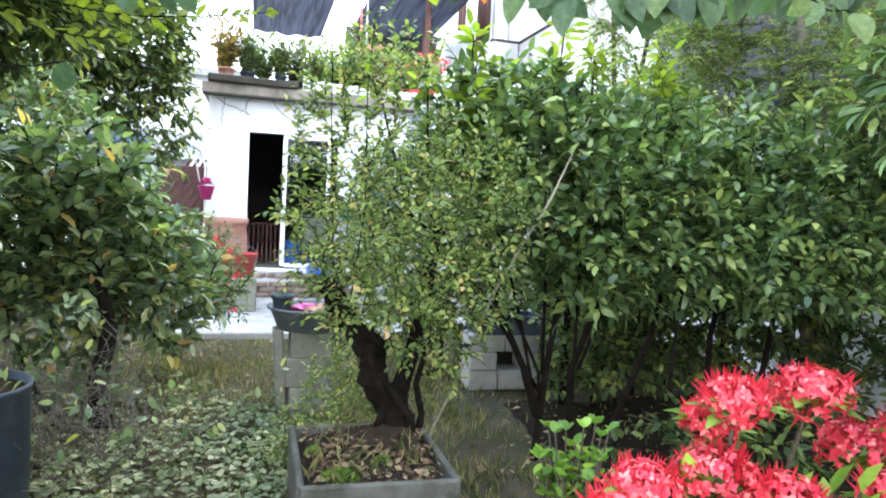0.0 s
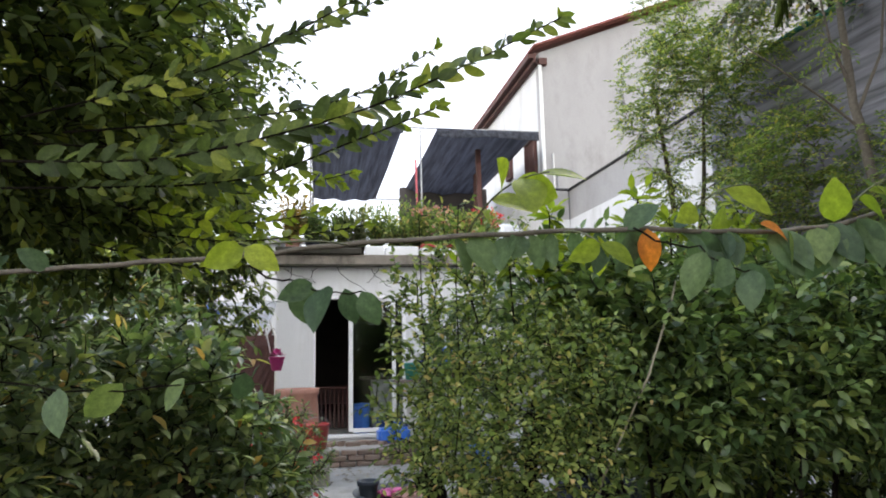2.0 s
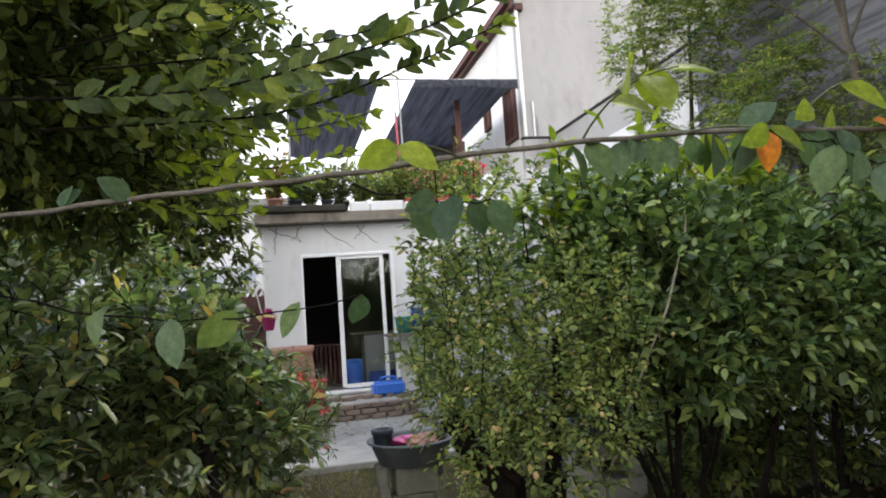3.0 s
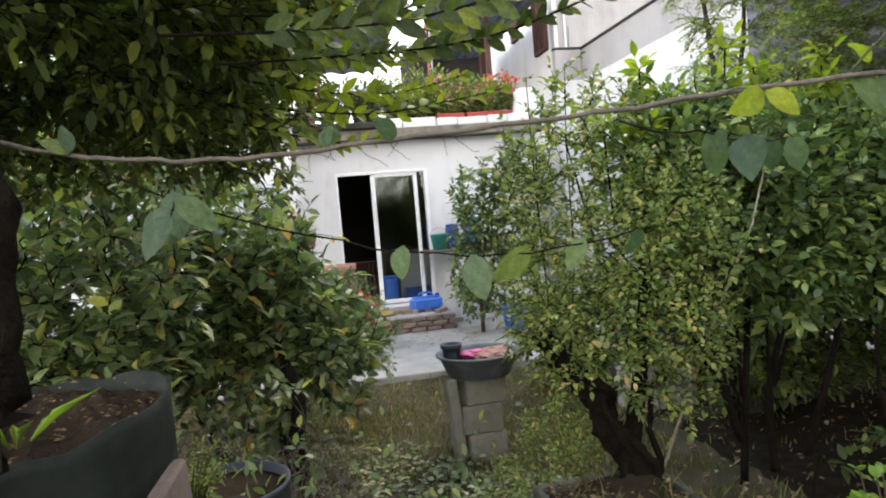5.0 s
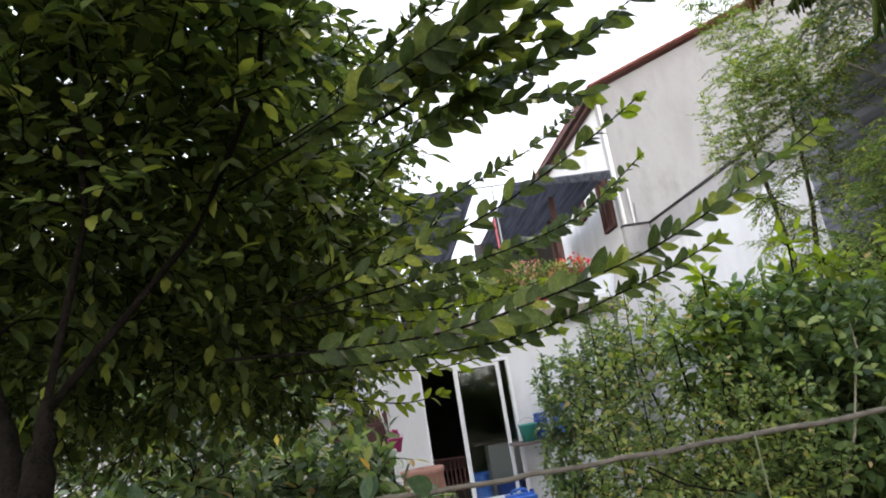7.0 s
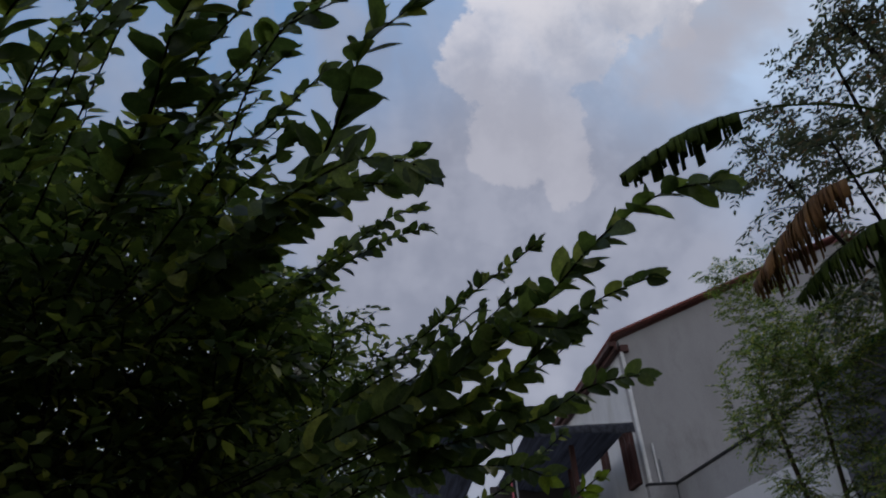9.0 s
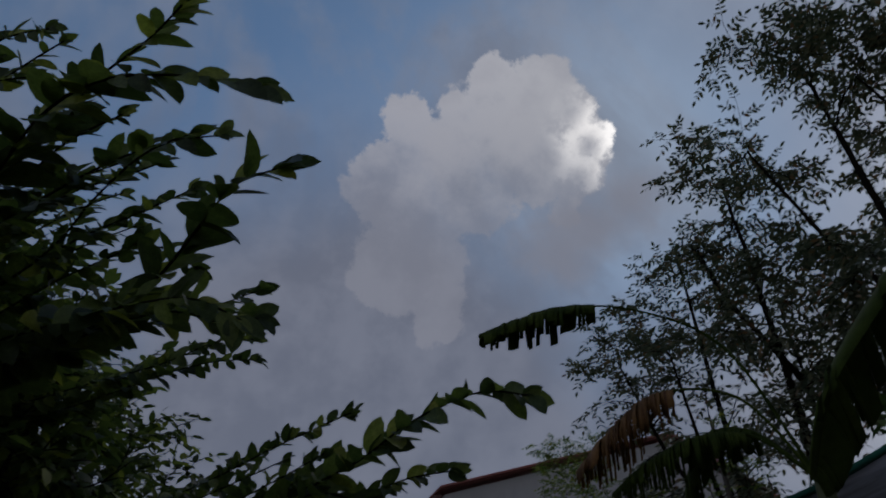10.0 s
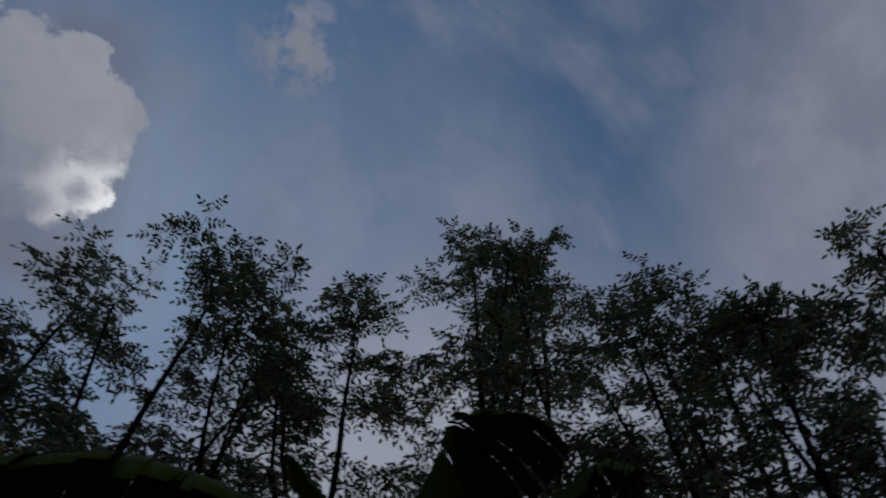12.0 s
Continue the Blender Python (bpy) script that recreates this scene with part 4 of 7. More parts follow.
drum((0.60, 10.95, 0.313), 0.13, 0.42, M_BLUE, "blue plastic drum standing inside the glass door")
cab = thing("cabinet", "pale low cabinet standing inside the house", "cabinet", (1.15, 11.35, 0.312))
part("body", bm_box((0.72, 0.45, 0.80), (0, 0, 0.40), 0.01), M_GREY_WALL, cab)
part("worktop", bm_box((1.0, 0.5, 0.035), (-0.05, 0, 0.82), 0.006), M_WOOD_GREY, cab)
drum((1.45, 11.3, 1.152), 0.14, 0.36, M_BLUE_DARK, "dark blue plastic canister on the indoor cabinet")
crate = thing("crate", "dark blue plastic crate on the floor inside", "crate", (1.05, 10.93, 0.312))
for sx, sy, px, py in ((0.42, 0.02, 0, -0.14), (0.42, 0.02, 0, 0.14), (0.02, 0.30, -0.21, 0), (0.02, 0.30, 0.21, 0)):
    part("side", bm_box((sx, sy, 0.22), (px, py, 0.11), 0.004), M_BLUE_DARK, crate)
part("bottom", bm_box((0.40, 0.27, 0.02), (0, 0, 0.01), 0.004), M_BLUE_DARK, crate)
rail = thing("indoor_railing", "dark wooden slatted screen inside the open door", "screen", (0.12, 11.5, 0.312))
for i in range(9):
    part("slat", bm_box((0.03, 0.02, 0.62), (-0.28 + i * 0.07, 0, 0.34), 0.004), M_WOOD_DARK, rail)
part("rail", bm_box((0.66, 0.04, 0.04), (0, 0, 0.67), 0.006), M_WOOD_DARK, rail)

# plank shelf beside the door with containers
shelf = thing("plank_shelf", "weathered plank shelf on masonry beside the door", "shelf", (1.72, 10.18, 0.05))
part("plank", bm_box((1.35, 0.42, 0.04), (-0.02, 0, 1.075), 0.006), M_WOOD_GREY, shelf)
part("pier", bm_box((0.85, 0.34, 1.055), (0.25, 0.04, 0.5275), 0.012), M_WHITE_WALL, shelf)
drum((1.52, 10.2, 1.147), 0.10, 0.34, M_BLUE_DARK, "dark blue plastic canister on the plank shelf")
drum((1.82, 10.22, 1.147), 0.12, 0.42, M_BLUE, "blue plastic canister on the plank shelf")
bucket = thing("bucket", "teal plastic bucket on the plank shelf", "bucket", (1.30, 10.14, 1.147))
turned("body", [(0.10, 0), (0.135, 0.22), (0.142, 0.225), (0.142, 0.24), (0.126, 0.24), (0.094, 0.02)], M_TEAL, bucket)
t = Tubes(5)
t.add([(0.135 * math.cos(a), 0, 0.22 + 0.11 * math.sin(a)) for a in [math.pi * i / 10 for i in range(11)]], 0.004, 0.004)
t.mesh("bail", M_STEEL, bucket)
kettle = thing("kettle", "dark round metal kettle on the plank shelf", "kettle", (2.12, 10.15, 1.147))
turned("body", [(0.09, 0), (0.125, 0.05), (0.12, 0.13), (0.06, 0.19), (0.02, 0.20), (0.015, 0.23), (0, 0.235)], M_POT_BLACK, kettle)
t = Tubes(6)
t.add([(0.10, 0, 0.10), (0.17, 0, 0.14), (0.20, 0, 0.20)], 0.022, 0.012)
t.mesh("spout", M_POT_BLACK, kettle)

# clay jars and bright pots by the door
jar = thing("clay_jar", "tall pinkish clay jar with worn rim on the yard slab", "jar", (-0.34, 8.75, 0.05))
turned("body", [(0.20, 0), (0.25, 0.05), (0.27, 0.45), (0.26, 0.85), (0.245, 1.0), (0.265, 1.03), (0.27, 1.09), (0.23, 1.09), (0.22, 1.0)], M_CLAY, jar)
redb = thing("plastic_bucket", "red plastic bucket on a block beside the clay jar", "bucket", (-0.10, 8.42, 0.452))
turned("body", [(0.11, 0), (0.15, 0.27), (0.158, 0.275), (0.158, 0.295), (0.14, 0.295), (0.10, 0.02)], M_RED, redb)
t = Tubes(5)
t.add([(0.15 * math.cos(a), 0, 0.27 + 0.10 * math.sin(a)) for a in [math.pi * i / 10 for i in range(11)]], 0.004, 0.004)
t.mesh("bail", M_STEEL, redb)
rb_ = thing("stone_block", "grey block under the red bucket", "block", (-0.10, 8.42, 0.05))
part("body", bm_box((0.3, 0.26, 0.40), (0, 0, 0.20), 0.012), M_BLOCK, rb_)
hang = thing("hanging_pot", "magenta hanging pot on a curved white hook", "hanging pot", (-0.62, 9.3, 0.05))
turned("pot", [(0.06, 0), (0.10, 0.16), (0.108, 0.165), (0.108, 0.18), (0.09, 0.18), (0.06, 0.02)], M_MAGENTA, hang, (0, 0, 1.30))
t = Tubes(6)
t.add([(-0.02, 0.1, 0.0), (-0.02, 0.1, 1.2), (-0.03, 0.1, 1.75), (-0.10, 0.07, 1.95), (-0.16, 0.03, 1.95), (-0.14, 0.0, 1.80), (-0.08, 0.0, 1.52)], 0.013, 0.011)
t.mesh("hook", M_PIPE, hang, "white curved hook")
lv = Leaves()
rp = random.Random(3)
for i in range(60):
    d = Vector((rp.gauss(0, 1), rp.gauss(0, 1), rp.gauss(0.2, 0.7))).normalized()
    lv.add(Vector((0, 0, 1.48)) + d * 0.05, d, (0, 0, 1), rp.uniform(0.05, 0.09))
lv.mesh("flowers", 0.8, CHIP, M_MAGENTA, hang, "magenta petals")

# terrace plants
GT = "pots on the terrace edge"
for x, y, z, r, h, pm, seed, lm, n, size, hi, sp_, lab in (
        (-0.48, 10.60, 3.148, 0.12, 0.14, M_CLAY, 21, M_LEAF_SPIKY, 70, 0.13, 0.66, 0.30, "reddish-yellow croton in a clay pot on the terrace ledge"),
        (-0.18, 10.72, 3.148, 0.11, 0.13, M_POT_BLACK, 22, M_LEAF_HEDGE, 120, 0.085, 0.50, 0.22, "dense dark green conifer-like plant in a black pot"),
        (0.06, 10.86, 3.036, 0.13, 0.18, M_STONE_POT, 31, M_LEAF_HEDGE, 60, 0.12, 0.62, 0.40, "loose dark green plant in a cement pot"),
        (0.30, 10.66, 3.148, 0.09, 0.11, M_POT_BLACK, 23, M_LEAF_TREE, 110, 0.075, 0.46, 0.18, "small dark conifer-like plant in a black pot"),
        (0.52, 10.92, 3.036, 0.14, 0.20, M_STONE_POT, 24, M_COVER, 50, 0.14, 0.60, 0.34, "pale grey-green spiky plant in a cement pot"),
        (0.84, 10.78, 3.036, 0.12, 0.16, M_POT_BLACK, 25, M_LEAF_FEATHER, 90, 0.09, 0.66, 0.36, "thin ferny plant in a black pot"),
        (1.16, 10.74, 3.036, 0.13, 0.15, M_POT_BLACK, 26, M_LEAF_CITRUS, 90, 0.12, 0.46, 0.38, "spreading bright green plant in a black pot"),
        (1.48, 10.88, 3.036, 0.14, 0.20, M_CLAY, 27, M_LEAF_FEATHER, 110, 0.10, 0.78, 0.36, "tall bright ferny plant in a clay pot"),
        (1.95, 10.98, 3.036, 0.14, 0.20, M_POT_BLACK, 28, M_LEAF_HEDGE, 110, 0.11, 0.62, 0.44, "dark leafy plant in a black pot behind the troughs"),
        (2.50, 10.98, 3.036, 0.14, 0.20, M_POT_BLACK, 29, M_LEAF_CITRUS, 110, 0.11, 0.55, 0.44, "bushy green plant in a black pot behind the troughs")):
    potted("terrace_plant", lab, (x, y, z), r, h, pm, seed, lm, n, size, hi, sp_, GT)
GF = "flowering troughs on the terrace"
for i, (x, petal, lab) in enumerate(((1.75, M_PETAL_PINK, "pink"), (2.22, M_PETAL_ORANGE, "salmon"), (2.66, M_PETAL_RED, "red"))):
    th = thing("flower_trough", "red clay trough with %s flowers on the terrace kerb" % lab, "planter", (x, 10.70, 3.035), GF)
    bm = bm_box((0.44, 0.20, 0.22), (0, 0, 0.11), 0.015)
    part("trough", bm, M_TERRA_RED, th)
    rp = random.Random(40 + i)
    lv, fl, tb = Leaves(), Leaves(), Tubes(4)
    for k in range(56):
        foot = Vector((rp.uniform(-0.19, 0.19), rp.uniform(-0.07, 0.07), 0.24))
        top = foot + Vector((rp.gauss(0, 0.11), rp.gauss(0, 0.09), rp.uniform(0.10, 0.52)))
        pts = bez(foot, foot.lerp(top, 0.5), top, 5)
        tb.add(pts, 0.005, 0.003)
        leafy_twig(lv, pts, rp, 0.4, 0.03, 0.085, 0.9, 0.05, 0.3)
        if k % 4 == 0:
            for q in range(20):
                d = Vector((rp.gauss(0, 1), rp.gauss(0, 1), rp.gauss(0.3, 0.8))).normalized()
                fl.add(top + d * 0.05 + Vector((0, 0, 0.05)), d, (rp.gauss(0, 1), rp.gauss(0, 1), 0.4), rp.uniform(0.035, 0.06))
    tagged(tb.mesh("branchwork", M_STEM_GREEN, th), kind="stuff")
    lv.mesh("foliage", 0.45, SLIM, M_LEAF_CITRUS, th)
    tagged(fl.mesh("flower_cluster", 0.8, CHIP, petal, th), "%s petals" % lab, kind="stuff")
sack = thing("sack", "upright white woven sack on the terrace corner", "sack", (2.99, 10.58, 3.036))
bm = bmesh.new()
bmesh.ops.create_icosphere(bm, subdivisions=4, radius=1.0)
for v in bm.verts:
    k = 1 + 0.10 * noise.noise(v.co * 1.9) + 0.07 * noise.noise(v.co * 5) + 0.05 * abs(noise.noise(v.co * 13))
    q = [math.copysign(abs(c) ** 0.42, c) for c in v.co]
    v.co = Vector((q[0] * 0.20 * k + 0.02 * math.sin(q[2] * 4), q[1] * 0.08 * k + 0.012 * math.sin(q[0] * 9), q[2] * 0.27 * k + 0.27))
    v.co.z = max(0.0, v.co.z)
part("body", bm, M_SACK, sack, smooth=True)

# dry creeper stems trailing from the slab edge
creeper = thing("dry_creeper", "bare dark creeper stems trailing over the white wall", "creeper", (0.0, 10.40, 2.82))
rc = random.Random(17)
for i in range(9):
    x = rc.uniform(-0.62, 0.95) if i < 7 else rc.uniform(1.3, 2.2)
    t = Tubes(4)
    ln = rc.uniform(0.15, 0.42)
    dx = rc.uniform(-0.5, 0.5)
    t.add([(x + dx * k / 8 + rc.gauss(0, 0.012), 0.030 + rc.uniform(-0.012, 0.008), 0.02 - ln * (k / 8) ** 0.7 + rc.gauss(0, 0.012)) for k in range(9)], 0.005, 0.003)
    t.mesh("stem", M_BARK_DARK, creeper)

# ---------------------------------------------------------------- left of the house: shed with sheet roof
shed = thing("shed", "low white shed with grey sheet roof beside the house", "shed", (-3.6, 13.2, 0))
part("wall", bm_box((4.8, 0.15, 2.15), (0, 0.0, 1.06), 0.005), M_WHITE_WALL, shed)
part("wall", bm_box((0.15, 3.0, 2.15), (-2.32, 1.6, 1.06), 0.005), M_WHITE_WALL, shed)
rv, rf, nx = [], [], 96
for j, (y, z) in enumerate(((-0.5, 2.02), (3.4, 2.75))):
    for i in range(nx + 1):
        rv.append((-2.6 + 5.2 * i / nx, y, z + 0.018 * math.sin(i * math.pi / 2)))
for i in range(nx):
    rf.append((i, i + 1, i + nx + 2, i + nx + 1))
ro = link_mesh("roof", rv, rf, M_ZINC, shed, "grey corrugated metal sheet roof")
ro.modifiers.new("thick", "SOLIDIFY").thickness = 0.012
far = thing("far_house", "white house wall behind the shed", "house", (-5.0, 19.0, 0))
part("wall", bm_box((9.0, 0.3, 4.6), (0, 0, 2.3), 0.01), M_WHITE_WALL, far)
part("roof", bm_box((9.6, 3.0, 0.18), (0, 1.0, 4.75), 0.01, (8, 0, 0)), M_ZINC, far)
tarp = thing("tarpaulin", "blue tarpaulin heap lying on the shed roof", "tarpaulin", (-2.35, 14.0, 2.33))
bm = bmesh.new()
bmesh.ops.create_icosphere(bm, subdivisions=4, radius=1.0)
for v in bm.verts:
    k = 1 + 0.25 * noise.noise(v.co * 2.3)
    v.co = Vector((v.co.x * 0.38 * k, v.co.y * 0.30 * k, max(-0.2, v.co.z) * 0.20 * k))
part("body", bm, M_TARP, tarp, smooth=True)
rack = thing("slat_rack", "brown wooden slatted rack leaning by the house", "rack", (-1.15, 11.6, 0.0))
for i in range(7):
    part("slat", bm_box((0.05, 0.02, 1.7), (-0.30 + i * 0.11, 0.02 * i, 1.25), 0.004, (-8, 30, 0)), M_WOOD_DARK, rack)
for z in (0.8, 1.7):
    part("rail", bm_box((0.9, 0.03, 0.05), ((z - 1.25) * 0.55, 0.05, z), 0.004, (0, 0, 6)), M_WOOD_DARK, rack)
# added dark panel in place of the dark clutter behind the rack
part("dark_panel", bm_box((1.05, 0.03, 1.45), (0.0, 0.30, 1.15), 0.004, (-8, 0, 0)), M_WOOD_DARK, rack, "added dark panel darkening the gaps behind the slats")
part("leg", bm_box((0.05, 0.05, 1.2), (0.35, 0.12, 0.6), 0.004), M_WOOD_DARK, rack)
part("leg", bm_box((0.05, 0.05, 1.2), (-0.45, 0.12, 0.6), 0.004), M_WOOD_DARK, rack)

# ---------------------------------------------------------------- garden things
# basin on a column of concrete blocks
block_bm = bm_box((0.27, 0.20, 0.195), (0, 0, 0), 0.01)
block_me = bpy.data.meshes.new("concrete_block")
block_bm.to_mesh(block_me)
block_bm.free()
block_me.materials.append(M_BLOCK)
column = thing("block_column", "short column of mossy concrete blocks in the grass", "column", (0.40, 4.60, -0.02))
for i, (dx, dz, tw) in enumerate(((0.0, 0.0985, 3), (-0.015, 0.297, -4), (0.005, 0.486, 2))):
    ob = new("block", block_me)
    ob.parent = column
    ob.matrix_basis = pose(dx, 0, dz, 0, 0, tw) @ Matrix.Diagonal((1, 1, 1 if i < 2 else 0.92, 1))
prop = thing("stone_prop", "narrow leaning stone slab under the basin", "stone", (0.21, 4.60, -0.02))
part("slab", bm_box((0.07, 0.16, 0.585), (0, 0, 0.292), 0.012, (0, -4, 0)), M_BLOCK, prop)
basin = thing("basin", "dark grey plastic basin with scrap on the block column", "basin", (0.40, 4.60, 0.562))
turned("bowl", [(0.205, 0), (0.215, 0.01), (0.262, 0.13), (0.285, 0.14), (0.287, 0.15), (0.262, 0.152), (0.25, 0.135), (0.20, 0.03), (0, 0.025)], M_BASIN, basin, sides=36)
turned("soil", [(0.243, 0.115), (0.12, 0.128), (0, 0.13)], M_SOIL, basin)
cup = thing("nursery_pot", "small black plastic pot in the basin", "pot", (0.21, 4.55, 0.685))
turned("body", pot_profile(0.065, 0.11), M_POT_BLACK, cup)
for at, r, m, lab in (((0.36, 4.58, 0.705), 0.07, M_MAGENTA, "dark pink cloth scrap in the basin"), ((0.46, 4.50, 0.70), 0.08, M_CLAY, "broken clay pot piece in the basin"), ((0.52, 4.62, 0.70), 0.075, M_CLAY, "flat clay shard in the basin")):
    s = thing("scrap", lab, "scrap", at)
    bm = bmesh.new()
    bmesh.ops.create_icosphere(bm, subdivisions=3, radius=r)
    for v in bm.verts:
        v.co = Vector((v.co.x * 1.3, v.co.y, v.co.z * 0.45)) * (1 + 0.35 * noise.noise(v.co * 25))
    part("body", bm, m, s)

# low block pier behind the hedge
bw = thing("block_pier", "low pier of pale hollow concrete blocks with a square hole", "pier", (1.98, 5.12, -0.02))
for sx, px, z0, z1 in ((0.25, -0.175, 0.0, 0.16), (0.34, 0.125, 0.0, 0.16), (0.235, -0.182, 0.164, 0.305), (0.15, 0.22, 0.164, 0.305), (0.30, -0.15, 0.309, 0.45), (0.295, 0.15, 0.309, 0.45)):
    block = part("block", bm_box((sx - 0.006, 0.22, z1 - z0), (px, random.Random(int(px * 100)).uniform(-0.008, 0.008), (z0 + z1) / 2), 0.010), M_CONCRETE, bw)
# dark backing puts the shade of the open hole into colour
part("back_block", bm_box((0.58, 0.10, 0.44), (0, 0.165, 0.22), 0.01), M_STONE_POT, bw, "dark block standing in for the shade in the hole")
tray = thing("seed_tray", "black plastic crate standing on the block pier", "crate", (2.0, 5.12, 0.434))
for sx, sy, px, py in ((0.56, 0.02, 0, -0.14), (0.56, 0.02, 0, 0.14), (0.02, 0.26, -0.27, 0), (0.02, 0.26, 0.27, 0)):
    part("side", bm_box((sx, sy, 0.15), (px, py, 0.075), 0.004), M_POT_BLACK, tray)
part("bottom", bm_box((0.52, 0.26, 0.02), (0, 0, 0.01), 0.004), M_POT_BLACK, tray)

# the old black tree in its box
box = thing("planter_box", "square cement planter box with dark soil and moss", "planter", (0.50, 2.62, 0.0))
for sx, sy, px, py, tilt in ((0.58, 0.026, -0.01, -0.30, 1.0), (0.58, 0.026, -0.01, 0.34, -1.5), (0.026, 0.61, -0.29, 0.02, 0.0), (0.026, 0.61, 0.27, 0.02, 0.0)):
    part("side", bm_box((sx, sy, 0.448), (px, py, 0.225), 0.012, (0, tilt, 0.8 * tilt)), M_BOX, box, "chipped grey cement side")
bm = bm_box((0.53, 0.605, 0.42), (-0.01, 0.02, 0.215), 0.03)
bmesh.ops.subdivide_edges(bm, edges=bm.edges[:], cuts=9, use_grid_fill=True)
for v in bm.verts:
    if v.co.z > 0.40:
        v.co.z += 0.05 * math.exp(-((v.co.x - 0.12) ** 2 + (v.co.y - 0.22) ** 2) / 0.03) + 0.018 * noise.noise(v.co * 14)
part("soil", bm, M_SOIL, box, smooth=True)
moss = Leaves()
rp = random.Random(8)
for cx, cy, cr, n in ((-0.15, -0.19, 0.075, 1500), (0.03, -0.08, 0.045, 420), (-0.22, 0.05, 0.04, 300)):
    for i in range(n):
        a, q = rp.uniform(0, 6.283), math.sqrt(rp.random())
        p = Vector((cx + cr * q * math.cos(a), cy + cr * 0.75 * q * math.sin(a), 0.422 + 0.035 * (1 - q * q)))
        moss.add(p, (rp.gauss(0, 0.5), rp.gauss(0, 0.5), 1), (rp.gauss(0, 1), rp.gauss(0, 1), 0.2), rp.uniform(0.006, 0.014))
thin = Leaves()
for i in range(90):
    p = Vector((rp.uniform(-0.26, 0.24), rp.uniform(-0.26, 0.30), 0.425))
    thin.add(p, (rp.gauss(0, 0.6), rp.gauss(0, 0.6), 1), (rp.gauss(0, 1), rp.gauss(0, 1), 0.2), rp.uniform(0.05, 0.13))
thin.mesh("grass_blades", 0.05, CHIP, M_GRASS, box, "thin half-dry grass blades")
drop = Leaves()
for i in range(620):
    drop.add((rp.uniform(-0.26, 0.24), rp.uniform(-0.26, 0.30), 0.43 + 0.022 * rp.random()), (rp.gauss(0, 1), rp.gauss(0, 1), rp.gauss(0.1, 0.3)), (rp.gauss(0, 0.5), rp.gauss(0, 0.5), 1), rp.uniform(0.016, 0.042))
drop.mesh("fallen_leaves", 0.5, SLIM, M_LITTER, box)
moss.mesh("moss", 0.25, CHIP, M_LEAF_IXORA, box, "bright green moss tufts")

# dark bag and tub on the left, on a raised brick bed
bed = thing("raised_bed", "raised masonry bed edged with weathered boards", "planter", (-1.45, 2.05, 0))
part("core", bm_box((0.96, 1.9, 0.70), (0.03, -0.25, 0.35), 0.03), M_STONE_POT, bed)
for i, (y, h, tw) in enumerate(((-0.50, 0.47, -2), (-0.86, 0.44, 3))):
    part("board", bm_box((0.035, 0.40, h), (0.485, y, 0.70 + h / 2), 0.008, (0, 2 * tw, tw)), M_WOOD_GREY, bed, "weathered reddish upright edge board")
bag = thing("grow_bag", "dark wrinkled plastic grow bag filled with brown soil", "grow bag", (-1.325, 1.77, 0.702))
bv, bf, na = [], [], 72
prof = [(0.30, 0.0), (0.325, 0.04), (0.335, 0.20), (0.338, 0.36), (0.342, 0.50), (0.345, 0.575), (0.348, 0.60), (0.341, 0.60), (0.333, 0.56), (0.325, 0.48)]
for r, z in prof:
    for k in range(na):
        a = 2 * math.pi * k / na
        crease = 1 + 0.016 * math.sin(7 * a + z * 5) * (0.4 + z) + 0.022 * noise.noise((math.cos(a) * 3, math.sin(a) * 3, z * 6)) + 0.008 * noise.noise((math.cos(a) * 14, math.sin(a) * 14, z * 3))
        sag = 0.018 * math.sin(2 * a + 1.0) + 0.012 * noise.noise((math.cos(a) * 4, math.sin(a) * 4, 5))
        bv.append((r * math.cos(a) * crease, r * math.sin(a) * crease * 1.04, z + sag * z / 0.6))
for i in range(len(prof) - 1):
    for k in range(na):
        k2 = (k + 1) % na
        bf.append((i * na + k, i * na + k2, (i + 1) * na + k2, (i + 1) * na + k))
bf.append(tuple(reversed(range(na))))
link_mesh("bag", bv, bf, M_GROWBAG, bag, smooth=True)
sv, sf, ns = [], [], 34
for j in range(ns + 1):
    for i in range(ns + 1):
        u, v = 2 * i / ns - 1, 2 * j / ns - 1
        r = max(abs(u), abs(v))
        m_ = r / max(1e-6, math.hypot(u, v))
        x, y = u * m_ * 0.325, v * m_ * 0.335
        sv.append((x, y, 0.565 + 0.040 * noise.noise((x * 9, y * 9, 1)) + 0.025 * noise.noise((x * 28, y * 28, 2))))
for j in range(ns):
    for i in range(ns):
        a = j * (ns + 1) + i
        sf.append((a, a + 1, a + ns + 2, a + ns + 1))
link_mesh("soil", sv, sf, M_SOIL, bag, "lumpy dark brown soil")
lit = Leaves()
for i in range(260):
    a, r = rp.uniform(0, 6.283), 0.31 * math.sqrt(rp.random())
    lit.add((r * math.cos(a), r * math.sin(a), 0.585 + rp.uniform(-0.02, 0.02)), (rp.gauss(0, 1), rp.gauss(0, 1), rp.gauss(0, 0.25)), (rp.gauss(0, 0.5), rp.gauss(0, 0.5), 1), rp.uniform(0.008, 0.026))
lit.mesh("dry_litter", 0.4, SLIM, M_LITTER, bag, "dry leaves and twigs on the soil")
tuft = Leaves()
for i in range(6):
    a = rp.uniform(0, 6.283)
    tuft.add((0.10 + 0.02 * math.cos(a), -0.16 + 0.02 * math.sin(a), 0.575), (math.cos(a) * 0.9, math.sin(a) * 0.9, 0.7), (0, 0, 1), rp.uniform(0.10, 0.17))
tuft.mesh("sprout", 0.09, SLIM, M_LEAF_IXORA, bag, "small yellow-green sprout")
